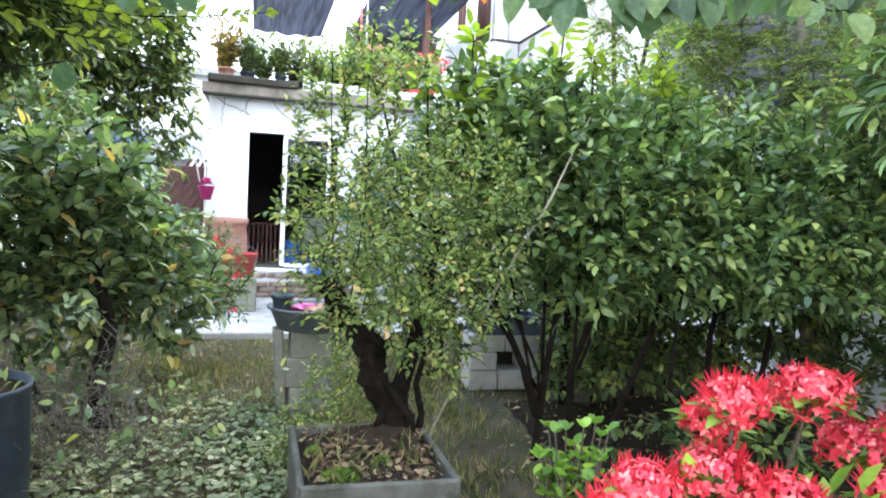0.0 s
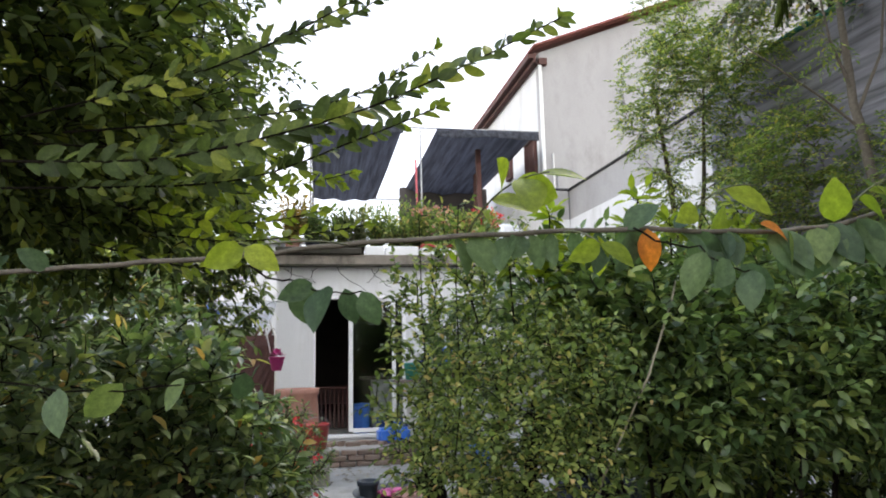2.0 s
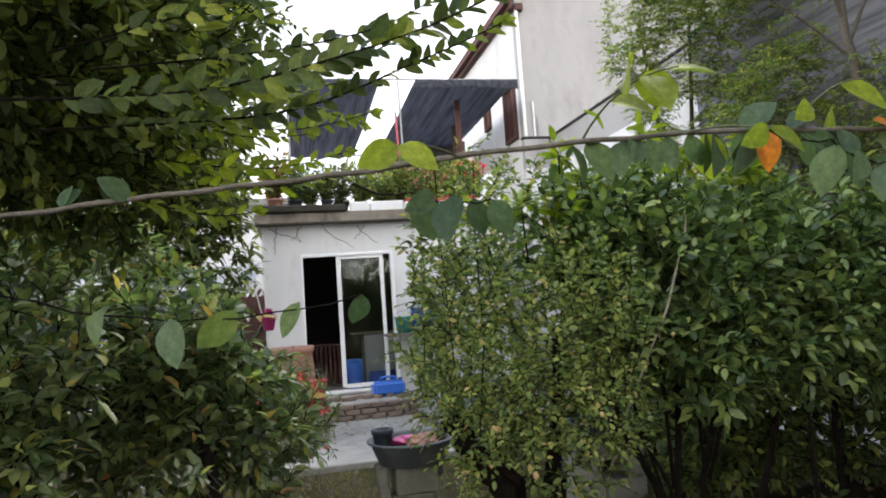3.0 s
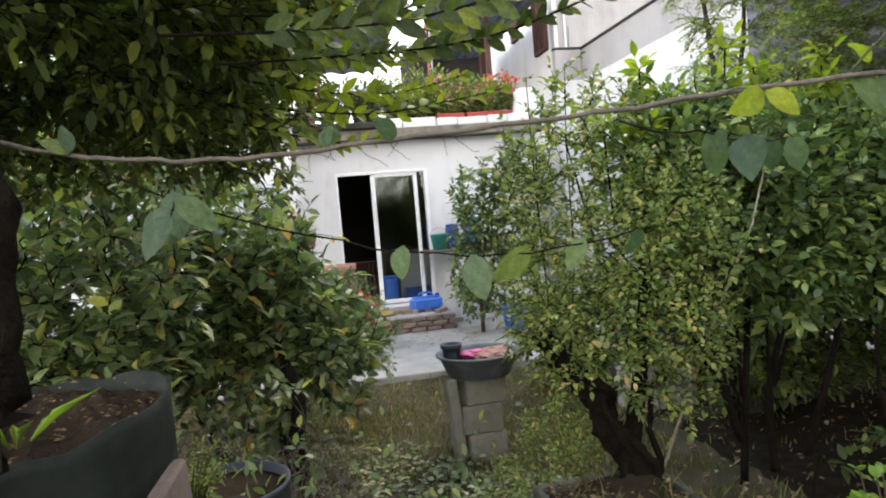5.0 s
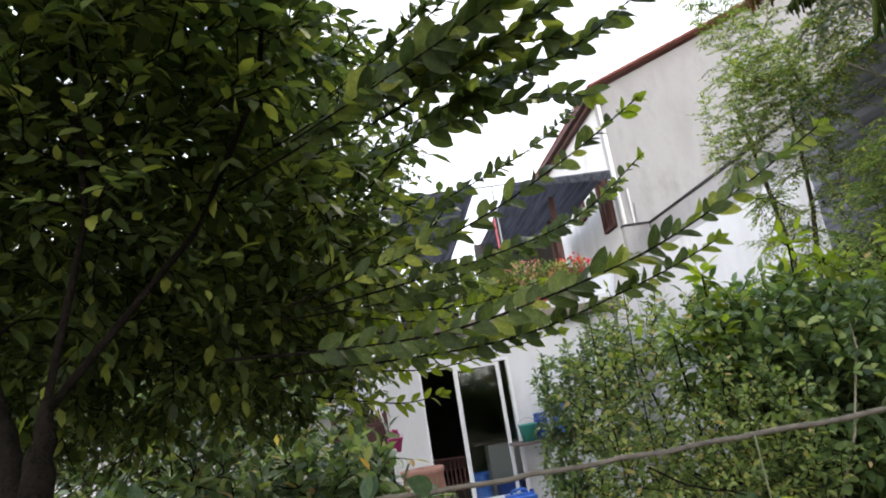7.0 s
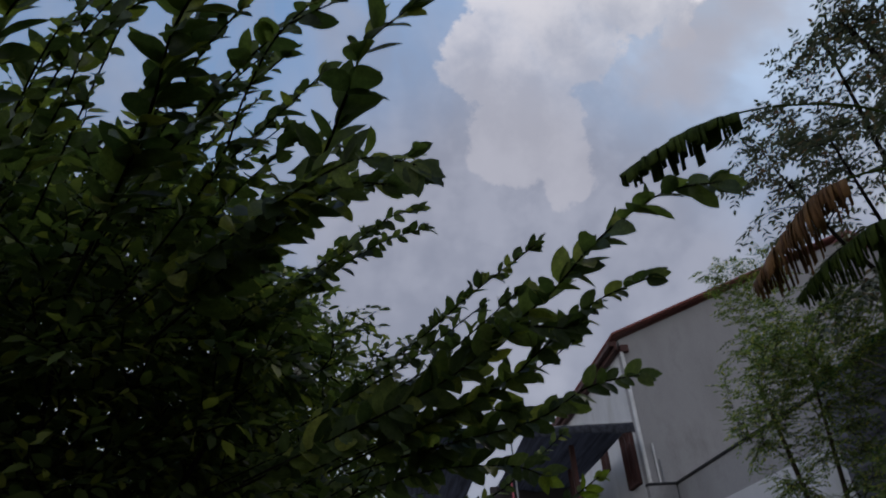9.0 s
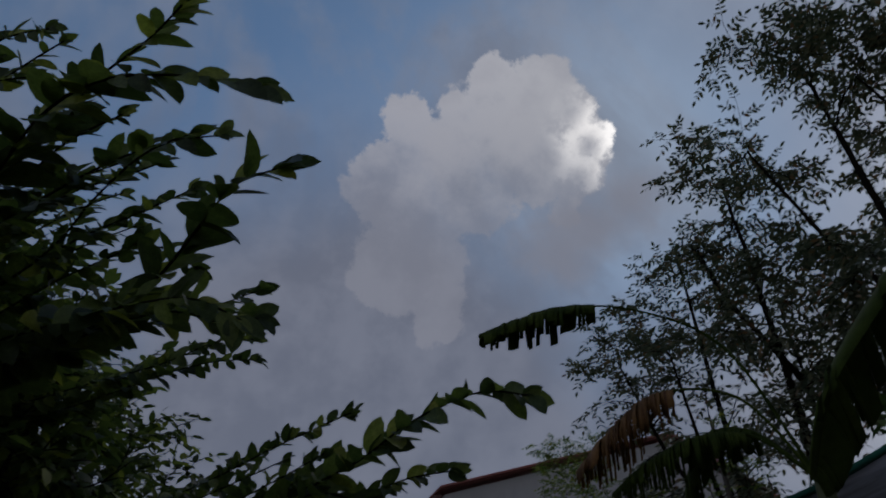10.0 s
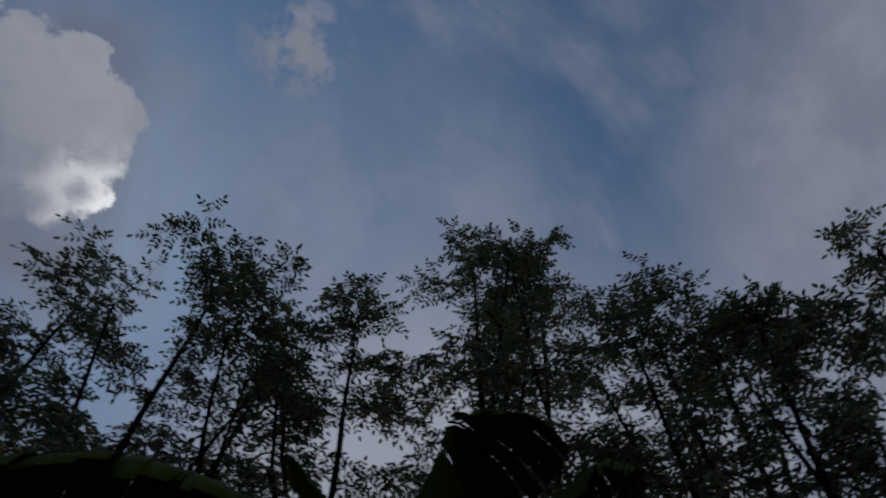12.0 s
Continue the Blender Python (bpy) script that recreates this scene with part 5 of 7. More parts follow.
tpot = thing("tree_pot", "mossy round cement pot holding the tree trunk", "pot", (-1.21, 1.09, 0.702))
turned("body", [(0.115, 0), (0.13, 0.05), (0.150, 0.60), (0.158, 0.66), (0.168, 0.67), (0.170, 0.71), (0.164, 0.72), (0.168, 0.735), (0.165, 0.755), (0.140, 0.755), (0.132, 0.70)], M_STONE_POT, tpot, sides=40)
turned("soil", [(0.134, 0.715), (0.06, 0.73), (0, 0.73)], M_SOIL, tpot)
ms = Leaves()
for i in range(420):
    a, r = rp.uniform(0, 6.283), rp.uniform(0.06, 0.165)
    ms.add((r * math.cos(a), r * math.sin(a), 0.725 if r < 0.135 else 0.752), (rp.gauss(0, 0.7), rp.gauss(0, 0.7), 0.8), (rp.gauss(0, 1), rp.gauss(0, 1), 0.3), rp.uniform(0.008, 0.022))
ms.mesh("moss", 0.5, CHIP, M_LEAF_HEDGE, tpot, "green moss round the trunk")
fern = thing("fern", "feathery yellow-green fern tuft beside the boards", "fern", (-1.04, 2.14, 0.702))
fr = Leaves()
ft = Tubes(4)
for i in range(30):
    a = rp.uniform(0, 6.283)
    top = Vector((math.cos(a) * rp.uniform(0.02, 0.13), math.sin(a) * rp.uniform(0.02, 0.13), rp.uniform(0.26, 0.40)))
    pts = bez(Vector((0, 0, 0)), Vector((top.x * 0.2, top.y * 0.2, 0.26)), top, 7)
    ft.add(pts, 0.003, 0.0015)
    leafy_twig(fr, pts, rp, 0.24, 0.008, 0.030, 0.9, 0.1, 0.3)
tagged(ft.mesh("stalks", M_STEM_GREEN, fern), kind="stuff")
fr.mesh("fronds", 0.25, SLIM, M_LEAF_CITRUS, fern)
bpot = thing("plant_tub", "dark blue-black straight-sided plastic tub with soil", "pot", (-1.07, 3.02, -0.02))
turned("body", [(0.235, 0), (0.245, 0.02), (0.252, 0.64), (0.258, 0.645), (0.258, 0.66), (0.246, 0.66), (0.242, 0.60)], M_POT_BLACK, bpot, sides=36)
turned("soil", [(0.238, 0.625), (0.1, 0.64), (0, 0.64)], M_SOIL, bpot)
weeds = Leaves()
for i in range(24):
    a, r = rp.uniform(0, 6.283), 0.21 * math.sqrt(rp.random())
    weeds.add((r * math.cos(a), r * math.sin(a), 0.64), (rp.gauss(0, 0.6), rp.gauss(0, 0.6), 0.8), (rp.gauss(0, 1), rp.gauss(0, 1), 0.3), rp.uniform(0.03, 0.09))
weeds.mesh("weed_tuft", 0.4, OVATE, M_LEAF_LEFT, bpot, "small weeds on the soil")
trough = thing("trough", "small dark grey trough on the grass", "trough", (0.47, 4.95, -0.02))
part("body", bm_box((0.36, 0.24, 0.20), (0, 0, 0.50), 0.02), M_BASIN, trough)
part("foot", bm_box((0.26, 0.18, 0.40), (0, 0, 0.20), 0.02), M_BLOCK, trough)

# leaning bamboo stick
stick = thing("bamboo_stick", "long thin pale stick leaning through the bushes", "stick", (0.72, 3.05, -0.01))
t = Tubes(7)
so = Vector((0.72, 3.05, -0.01))
t.add([Vector(p) - so for p in ((0.72, 3.05, -0.01), (0.80, 3.08, 0.20), (0.99, 3.08, 0.62), (1.11, 2.96, 1.06), (1.38, 3.02, 1.48), (1.60, 3.16, 1.835), (1.73, 3.34, 1.94))], 0.008, 0.005)
t.mesh("stick", M_ROPE, stick)

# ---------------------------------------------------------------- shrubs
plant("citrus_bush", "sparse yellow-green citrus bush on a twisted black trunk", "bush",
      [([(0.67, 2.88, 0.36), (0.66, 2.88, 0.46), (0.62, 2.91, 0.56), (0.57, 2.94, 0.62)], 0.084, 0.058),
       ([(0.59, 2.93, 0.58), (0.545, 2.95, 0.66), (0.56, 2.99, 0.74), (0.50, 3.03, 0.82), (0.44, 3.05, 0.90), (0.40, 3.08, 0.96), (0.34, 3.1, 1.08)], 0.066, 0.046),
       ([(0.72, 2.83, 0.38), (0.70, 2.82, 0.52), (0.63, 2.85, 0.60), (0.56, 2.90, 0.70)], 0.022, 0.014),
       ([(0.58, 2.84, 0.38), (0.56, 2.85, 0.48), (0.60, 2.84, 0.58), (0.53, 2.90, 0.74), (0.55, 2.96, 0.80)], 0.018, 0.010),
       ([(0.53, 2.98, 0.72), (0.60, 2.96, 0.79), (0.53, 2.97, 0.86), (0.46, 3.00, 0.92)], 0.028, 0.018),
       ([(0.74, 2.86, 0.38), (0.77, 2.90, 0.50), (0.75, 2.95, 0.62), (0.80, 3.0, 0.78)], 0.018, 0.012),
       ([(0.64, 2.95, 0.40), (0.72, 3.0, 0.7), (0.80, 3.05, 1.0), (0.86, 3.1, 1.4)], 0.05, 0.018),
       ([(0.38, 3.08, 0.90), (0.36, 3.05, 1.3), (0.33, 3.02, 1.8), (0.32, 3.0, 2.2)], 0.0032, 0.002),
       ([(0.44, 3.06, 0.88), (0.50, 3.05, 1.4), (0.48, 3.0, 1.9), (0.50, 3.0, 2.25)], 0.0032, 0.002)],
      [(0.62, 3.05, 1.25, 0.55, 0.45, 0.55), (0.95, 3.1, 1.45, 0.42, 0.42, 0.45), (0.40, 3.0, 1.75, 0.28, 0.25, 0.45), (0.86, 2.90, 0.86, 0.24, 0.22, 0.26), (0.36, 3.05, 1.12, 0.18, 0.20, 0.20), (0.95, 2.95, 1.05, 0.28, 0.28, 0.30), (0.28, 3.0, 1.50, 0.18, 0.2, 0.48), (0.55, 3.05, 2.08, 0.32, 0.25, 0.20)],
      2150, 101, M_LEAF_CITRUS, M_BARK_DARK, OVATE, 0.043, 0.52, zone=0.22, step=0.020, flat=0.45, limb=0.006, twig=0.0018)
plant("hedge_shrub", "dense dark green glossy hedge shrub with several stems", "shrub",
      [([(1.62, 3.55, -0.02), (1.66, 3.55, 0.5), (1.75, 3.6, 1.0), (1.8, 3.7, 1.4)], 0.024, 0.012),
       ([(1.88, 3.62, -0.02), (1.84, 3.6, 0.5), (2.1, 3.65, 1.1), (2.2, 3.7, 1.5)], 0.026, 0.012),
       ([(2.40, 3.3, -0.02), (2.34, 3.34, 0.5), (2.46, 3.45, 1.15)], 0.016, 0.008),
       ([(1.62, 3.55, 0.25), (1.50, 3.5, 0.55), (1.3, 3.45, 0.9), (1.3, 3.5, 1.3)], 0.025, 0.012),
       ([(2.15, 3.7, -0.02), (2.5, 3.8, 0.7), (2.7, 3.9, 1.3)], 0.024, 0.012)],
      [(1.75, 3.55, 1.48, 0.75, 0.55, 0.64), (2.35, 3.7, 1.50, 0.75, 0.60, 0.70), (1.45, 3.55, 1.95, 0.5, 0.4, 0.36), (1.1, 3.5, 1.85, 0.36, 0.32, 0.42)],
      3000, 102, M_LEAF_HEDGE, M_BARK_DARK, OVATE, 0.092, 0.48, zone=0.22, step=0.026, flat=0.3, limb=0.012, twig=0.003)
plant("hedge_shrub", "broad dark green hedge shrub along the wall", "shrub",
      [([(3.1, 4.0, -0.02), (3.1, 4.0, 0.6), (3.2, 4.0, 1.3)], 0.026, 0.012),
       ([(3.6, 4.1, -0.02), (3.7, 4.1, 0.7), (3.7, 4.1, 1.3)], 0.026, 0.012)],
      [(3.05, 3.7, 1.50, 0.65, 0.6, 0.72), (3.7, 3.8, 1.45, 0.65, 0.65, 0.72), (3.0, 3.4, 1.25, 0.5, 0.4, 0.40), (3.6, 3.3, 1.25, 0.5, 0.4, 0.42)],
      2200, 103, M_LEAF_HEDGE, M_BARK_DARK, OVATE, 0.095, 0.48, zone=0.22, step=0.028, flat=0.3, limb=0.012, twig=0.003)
plant("yellow_shrub", "upright shrub with yellow-green leaves above the hedge", "shrub",
      [([(2.3, 4.6, -0.02), (2.3, 4.6, 1.0), (2.4, 4.6, 1.8)], 0.035, 0.012), ([(3.0, 4.8, -0.02), (3.0, 4.8, 1.2), (3.1, 4.8, 2.0)], 0.035, 0.012)],
      [(2.0, 4.5, 1.95, 0.55, 0.4, 0.45), (2.7, 4.6, 2.1, 0.6, 0.4, 0.45), (3.3, 4.6, 2.05, 0.5, 0.4, 0.4)],
      1000, 104, M_LEAF_CITRUS, M_BARK_DARK, OVATE, 0.075, 0.42, zone=0.28, step=0.03, flat=0.4, limb=0.010, lift=0.2)
plant("broadleaf_shrub", "dense shrub with broad pale-edged green leaves", "shrub",
      [([(-0.80, 4.3, -0.02), (-0.84, 4.32, 0.3), (-0.78, 4.4, 0.6), (-0.95, 4.6, 1.0)], 0.075, 0.025), ([(-0.95, 4.9, -0.02), (-0.95, 4.9, 0.5), (-1.0, 4.95, 1.0)], 0.035, 0.014), ([(-1.2, 4.7, -0.02), (-1.4, 4.6, 0.5), (-1.5, 4.6, 1.0)], 0.03, 0.012)],
      [(-0.95, 4.9, 1.10, 0.50, 0.55, 0.66), (-1.45, 4.6, 1.15, 0.55, 0.55, 0.68), (-0.60, 5.0, 0.80, 0.45, 0.4, 0.56), (-1.05, 4.6, 0.60, 0.42, 0.35, 0.35), (-1.0, 4.5, 1.50, 0.48, 0.42, 0.40)],
      1500, 105, M_LEAF_LEFT, M_BARK_DARK, OVATE, 0.125, 0.46, zone=0.26, step=0.042, flat=0.30, limb=0.010)
plant("broadleaf_shrub", "wide shrub with yellowing leaves beside the raised bed", "shrub",
      [([(-1.45, 3.6, -0.02), (-1.40, 3.6, 0.35), (-1.5, 3.65, 0.7), (-1.6, 3.7, 1.1)], 0.055, 0.018), ([(-2.2, 3.9, -0.02), (-2.2, 3.9, 0.6), (-2.2, 3.9, 1.1)], 0.035, 0.014), ([(-2.9, 4.4, -0.02), (-2.9, 4.4, 0.7), (-2.9, 4.4, 1.2)], 0.03, 0.012)],
      [(-2.1, 3.9, 1.05, 0.6, 0.6, 0.60), (-2.9, 4.4, 1.15, 0.75, 0.6, 0.65), (-1.75, 3.5, 0.85, 0.45, 0.4, 0.5), (-1.70, 3.9, 1.50, 0.55, 0.45, 0.42), (-1.45, 3.7, 1.25, 0.36, 0.32, 0.36)],
      1550, 106, M_LEAF_LEFT, M_BARK_DARK, OVATE, 0.120, 0.44, zone=0.28, step=0.045, flat=0.30, limb=0.010)
red_bush = plant("red_bush", "fine-leaved bush with small red flowers at the yard edge", "bush",
      [([(-0.62, 6.0, -0.02), (-0.62, 6.0, 0.4), (-0.65, 6.0, 0.8)], 0.025, 0.01)],
      [(-0.62, 5.95, 0.85, 0.42, 0.4, 0.48), (-0.35, 5.8, 0.60, 0.24, 0.25, 0.32), (-0.95, 6.2, 1.05, 0.35, 0.4, 0.45), (-0.32, 6.0, 0.90, 0.22, 0.25, 0.36), (-0.18, 5.85, 0.72, 0.24, 0.25, 0.40)],
      1450, 107, M_LEAF_HEDGE, M_BARK, SLIM, 0.065, 0.30, zone=0.2, step=0.024, flat=0.3, limb=0.008)
rp = random.Random(77)
fl = Leaves()
for i in range(34):
    c = Vector((rp.uniform(-0.42, 0.55), rp.uniform(-0.45, -0.1), rp.uniform(0.45, 1.15)))
    for q in range(9):
        d = Vector((rp.gauss(0, 1), rp.gauss(0, 1), rp.gauss(0.2, 0.8))).normalized()
        fl.add(c + d * 0.012, d, (rp.gauss(0, 1), rp.gauss(0, 1), 0.3), rp.uniform(0.02, 0.035))
fl.mesh("flowers", 0.8, CHIP, M_PETAL_RED, red_bush, "small red flowers")
plant("porch_shrub", "leafy green shrub growing beside the door step", "shrub",
      [([(1.55, 8.9, 0.05), (1.55, 8.9, 0.6), (1.65, 8.8, 1.3), (1.8, 8.7, 1.8)], 0.03, 0.010)],
      [(1.40, 8.9, 0.75, 0.28, 0.28, 0.62), (1.75, 9.0, 0.55, 0.3, 0.28, 0.4), (1.62, 9.1, 1.35, 0.45, 0.3, 0.5), (1.55, 8.6, 1.85, 0.42, 0.35, 0.50), (2.1, 8.5, 2.0, 0.55, 0.4, 0.62), (2.2, 8.7, 1.2, 0.5, 0.35, 0.5)], 1250, 108, M_LEAF_HEDGE, M_BARK, OVATE, 0.095, 0.45, zone=0.2, step=0.03, limb=0.008)
bluepail = thing("pail", "pale blue plastic pail behind the porch plant", "pail", (1.95, 8.75, 0.05))
turned("body", [(0.12, 0), (0.16, 0.30), (0.168, 0.305), (0.168, 0.325), (0.15, 0.325), (0.11, 0.02)], M_BLUE, bluepail)
plant("backyard_tree", "dark leafy tree behind the shed roof", "tree",
      [([(-2.3, 8.6, -0.02), (-2.3, 8.6, 1.5), (-2.4, 8.5, 2.6)], 0.09, 0.04)],
      [(-2.1, 8.4, 3.3, 1.0, 1.0, 1.15), (-3.4, 8.2, 3.2, 1.2, 1.0, 1.3), (-1.35, 8.7, 3.4, 0.55, 0.6, 0.95), (-2.6, 8.2, 4.5, 1.2, 0.9, 0.8), (-4.6, 8.0, 3.0, 1.0, 0.9, 1.3), (-1.15, 8.7, 3.0, 0.42, 0.5, 0.9), (-1.75, 8.4, 2.4, 0.6, 0.5, 0.5), (-0.98, 8.9, 3.4, 0.34, 0.4, 0.75), (-1.45, 8.5, 2.3, 0.45, 0.4, 0.45), (-1.15, 8.6, 2.7, 0.35, 0.4, 0.45), (-1.0, 8.75, 2.95, 0.26, 0.35, 0.55), (-0.82, 8.6, 2.25, 0.20, 0.3, 0.45), (-1.05, 8.4, 1.95, 0.30, 0.3, 0.35)],
      5900, 109, M_LEAF_TREE, M_BARK, HEX, 0.17, 0.40, zone=0.45, step=0.055, droop=0.35, limb=0.02, floor_z=1.6)
plant("leafy_sapling", "bright green sapling standing behind the shrubs", "sapling",
      [([(-3.4, 6.4, -0.02), (-3.4, 6.4, 1.0), (-3.4, 6.4, 2.0)], 0.04, 0.015), ([(-1.7, 6.5, -0.02), (-1.7, 6.5, 0.9), (-1.75, 6.5, 1.7)], 0.035, 0.013)],
      [(-3.3, 6.3, 1.8, 0.9, 0.7, 0.7), (-4.4, 6.0, 1.7, 0.9, 0.7, 0.8), (-1.9, 6.4, 1.75, 0.65, 0.5, 0.60), (-1.2, 6.6, 1.45, 0.5, 0.4, 0.40), (-1.65, 6.2, 2.0, 0.55, 0.45, 0.45), (-2.6, 6.2, 2.2, 0.8, 0.6, 0.55), (-3.6, 6.0, 2.5, 0.8, 0.6, 0.6), (-1.95, 6.3, 2.3, 0.45, 0.3, 0.3)],
      2600, 110, M_LEAF_LEFT, M_BARK, OVATE, 0.12, 0.42, zone=0.3, step=0.045, limb=0.012)

# added dark-leaved filler for the shaded void at the hedge foot
plant("undergrowth_shrub", "added dark-leaved undergrowth darkening the foot of the hedge", "shrub",
      [([(1.7, 3.1, -0.02), (1.7, 3.1, 0.15), (1.75, 3.1, 0.3)], 0.015, 0.008), ([(2.4, 2.9, -0.02), (2.4, 2.9, 0.2), (2.45, 2.9, 0.35)], 0.015, 0.008)],
      [(2.2, 3.0, 0.28, 0.35, 0.3, 0.26), (2.8, 2.9, 0.30, 0.5, 0.3, 0.28)],
      90, 111, M_LEAF_TREE, M_BARK_DARK, OVATE, 0.085, 0.45, zone=0.2, step=0.03, flat=0.3, limb=0.006)

# added back row; its dark leaves stand in for shade between the stems
plant("hedge_shrub", "added dark-leaved shrub deepening the shade behind the hedge", "shrub",
      [([(2.5, 4.5, -0.02), (2.5, 4.5, 0.4), (2.5, 4.5, 0.9)], 0.025, 0.010), ([(3.6, 4.5, -0.02), (3.6, 4.5, 0.4), (3.6, 4.5, 0.9)], 0.025, 0.010), ([(4.2, 3.5, -0.02), (4.2, 3.5, 0.4), (4.2, 3.5, 0.9)], 0.025, 0.010), ([(1.7, 5.9, -0.02), (1.7, 5.9, 0.3), (1.7, 5.9, 0.7)], 0.02, 0.010), ([(2.8, 5.8, -0.02), (2.8, 5.8, 0.3), (2.8, 5.8, 0.7)], 0.02, 0.010)],
      [(2.35, 4.45, 0.62, 0.42, 0.35, 0.66), (3.0, 4.6, 0.62, 0.5, 0.35, 0.68), (3.7, 4.5, 0.62, 0.5, 0.4, 0.68), (4.2, 4.0, 0.62, 0.26, 0.5, 0.72), (4.2, 3.1, 0.62, 0.26, 0.5, 0.72), (2.75, 4.9, 0.5, 0.3, 0.28, 0.5), (1.35, 5.9, 0.50, 0.35, 0.3, 0.52), (1.9, 5.9, 0.60, 0.45, 0.3, 0.62), (2.6, 5.8, 0.60, 0.5, 0.35, 0.62), (3.3, 5.6, 0.7, 0.5, 0.35, 0.7)],
      3300, 113, M_LEAF_TREE, M_BARK_DARK, HEX, 0.095, 0.50, zone=0.26, step=0.03, flat=0.3, limb=0.010)
plant("tall_shoots", "slender upright shoots with bright leaf whorls above the hedge", "shrub",
      [([(1.64, 3.55, -0.02), (1.62, 3.55, 0.5), (1.30, 3.5, 1.1), (1.06, 3.45, 1.6), (1.08, 3.42, 2.28)], 0.012, 0.004), ([(1.62, 3.56, 0.3), (1.45, 3.52, 0.9), (1.28, 3.5, 1.4), (1.24, 3.48, 2.10)], 0.012, 0.004),
       ([(1.62, 3.54, 0.4), (1.20, 3.45, 1.0), (0.88, 3.4, 1.4), (0.84, 3.38, 2.02)], 0.011, 0.004), ([(1.64, 3.55, 0.5), (1.60, 3.5, 1.2), (1.56, 3.5, 1.6), (1.60, 3.45, 2.40)], 0.012, 0.004),
       ([(1.86, 3.6, 0.4), (1.86, 3.6, 1.2), (1.84, 3.55, 2.32)], 0.012, 0.004), ([(1.90, 3.62, 0.5), (2.20, 3.6, 1.3), (2.28, 3.55, 2.36)], 0.012, 0.004), ([(1.30, 3.5, 1.0), (0.75, 3.35, 1.4), (0.58, 3.25, 1.95)], 0.009, 0.004)],
      [(1.08, 3.42, 2.28, 0.09, 0.09, 0.10), (1.24, 3.48, 2.12, 0.10, 0.10, 0.10), (0.84, 3.38, 2.04, 0.09, 0.09, 0.10), (1.06, 3.42, 2.0, 0.13, 0.12, 0.08), (1.08, 3.42, 1.85, 0.14, 0.12, 0.08), (1.60, 3.45, 2.38, 0.12, 0.10, 0.10), (1.58, 3.47, 2.20, 0.14, 0.12, 0.08), (1.84, 3.55, 2.30, 0.12, 0.10, 0.10), (2.28, 3.55, 2.34, 0.12, 0.10, 0.12), (2.26, 3.56, 2.18, 0.14, 0.12, 0.08), (0.58, 3.25, 1.94, 0.10, 0.10, 0.10)],
      130, 112, M_LEAF_YOUNG, M_BARK_DARK, OVATE, 0.105, 0.42, zone=0.10, step=0.035, flat=0.5, limb=0.004, twig=0.0022)

plant("weed_clump", "tall thin weeds with small faded green leaves by the planter box", "weeds",
      [([(0.34, 3.35, -0.02), (0.33, 3.34, 0.2), (0.34, 3.33, 0.4)], 0.007, 0.003), ([(0.46, 3.25, -0.02), (0.47, 3.25, 0.2), (0.45, 3.25, 0.45)], 0.007, 0.003), ([(0.22, 3.5, -0.02), (0.22, 3.5, 0.15), (0.2, 3.5, 0.3)], 0.006, 0.003)],
      [(0.34, 3.35, 0.40, 0.14, 0.14, 0.36), (0.46, 3.28, 0.45, 0.12, 0.12, 0.38), (0.22, 3.5, 0.22, 0.16, 0.14, 0.22), (0.50, 3.10, 0.52, 0.14, 0.12, 0.22), (0.62, 3.06, 0.62, 0.12, 0.10, 0.20)],
      330, 114, M_LEAF_CITRUS, M_STEM_GREEN, SLIM, 0.045, 0.40, zone=0.16, step=0.020, flat=0.3, limb=0.004, twig=0.0016)

# dry tangle of climbing twigs at the foot of the left shrubs
tangle = thing("dry_twigs", "tangle of thin dry climbing twigs round dark stems", "twigs", (-0.9, 3.9, -0.02), kind="stuff")
rt = random.Random(71)
tt, tl = Tubes(4), Leaves()
for i in range(230):
    p = Vector((rt.uniform(-0.7, 0.45), rt.uniform(-0.45, 0.35), 0.0))
    d = Vector((rt.gauss(0, 0.4), rt.gauss(0, 0.3), 1.0))
    pts = [p]
    for k in range(rt.randint(8, 18)):
        d = (d + Vector((rt.gauss(0, 0.35), rt.gauss(0, 0.35), rt.gauss(-0.02, 0.22)))).normalized()
        p = p + d * 0.07
        if p.z < 0.02:
            p.z = 0.02
        pts.append(p.copy())
    tt.add(pts, rt.uniform(0.002, 0.0045), 0.0012)
    if i % 3 == 0:
        leafy_twig(tl, pts, rt, 0.3, 0.07, 0.075, 0.9, 0.1, 0.2)
tt.mesh("twig_tangle", M_TWIG, tangle)
tl.mesh("sparse_leaves", 0.45, OVATE, M_LEAF_LEFT, tangle)

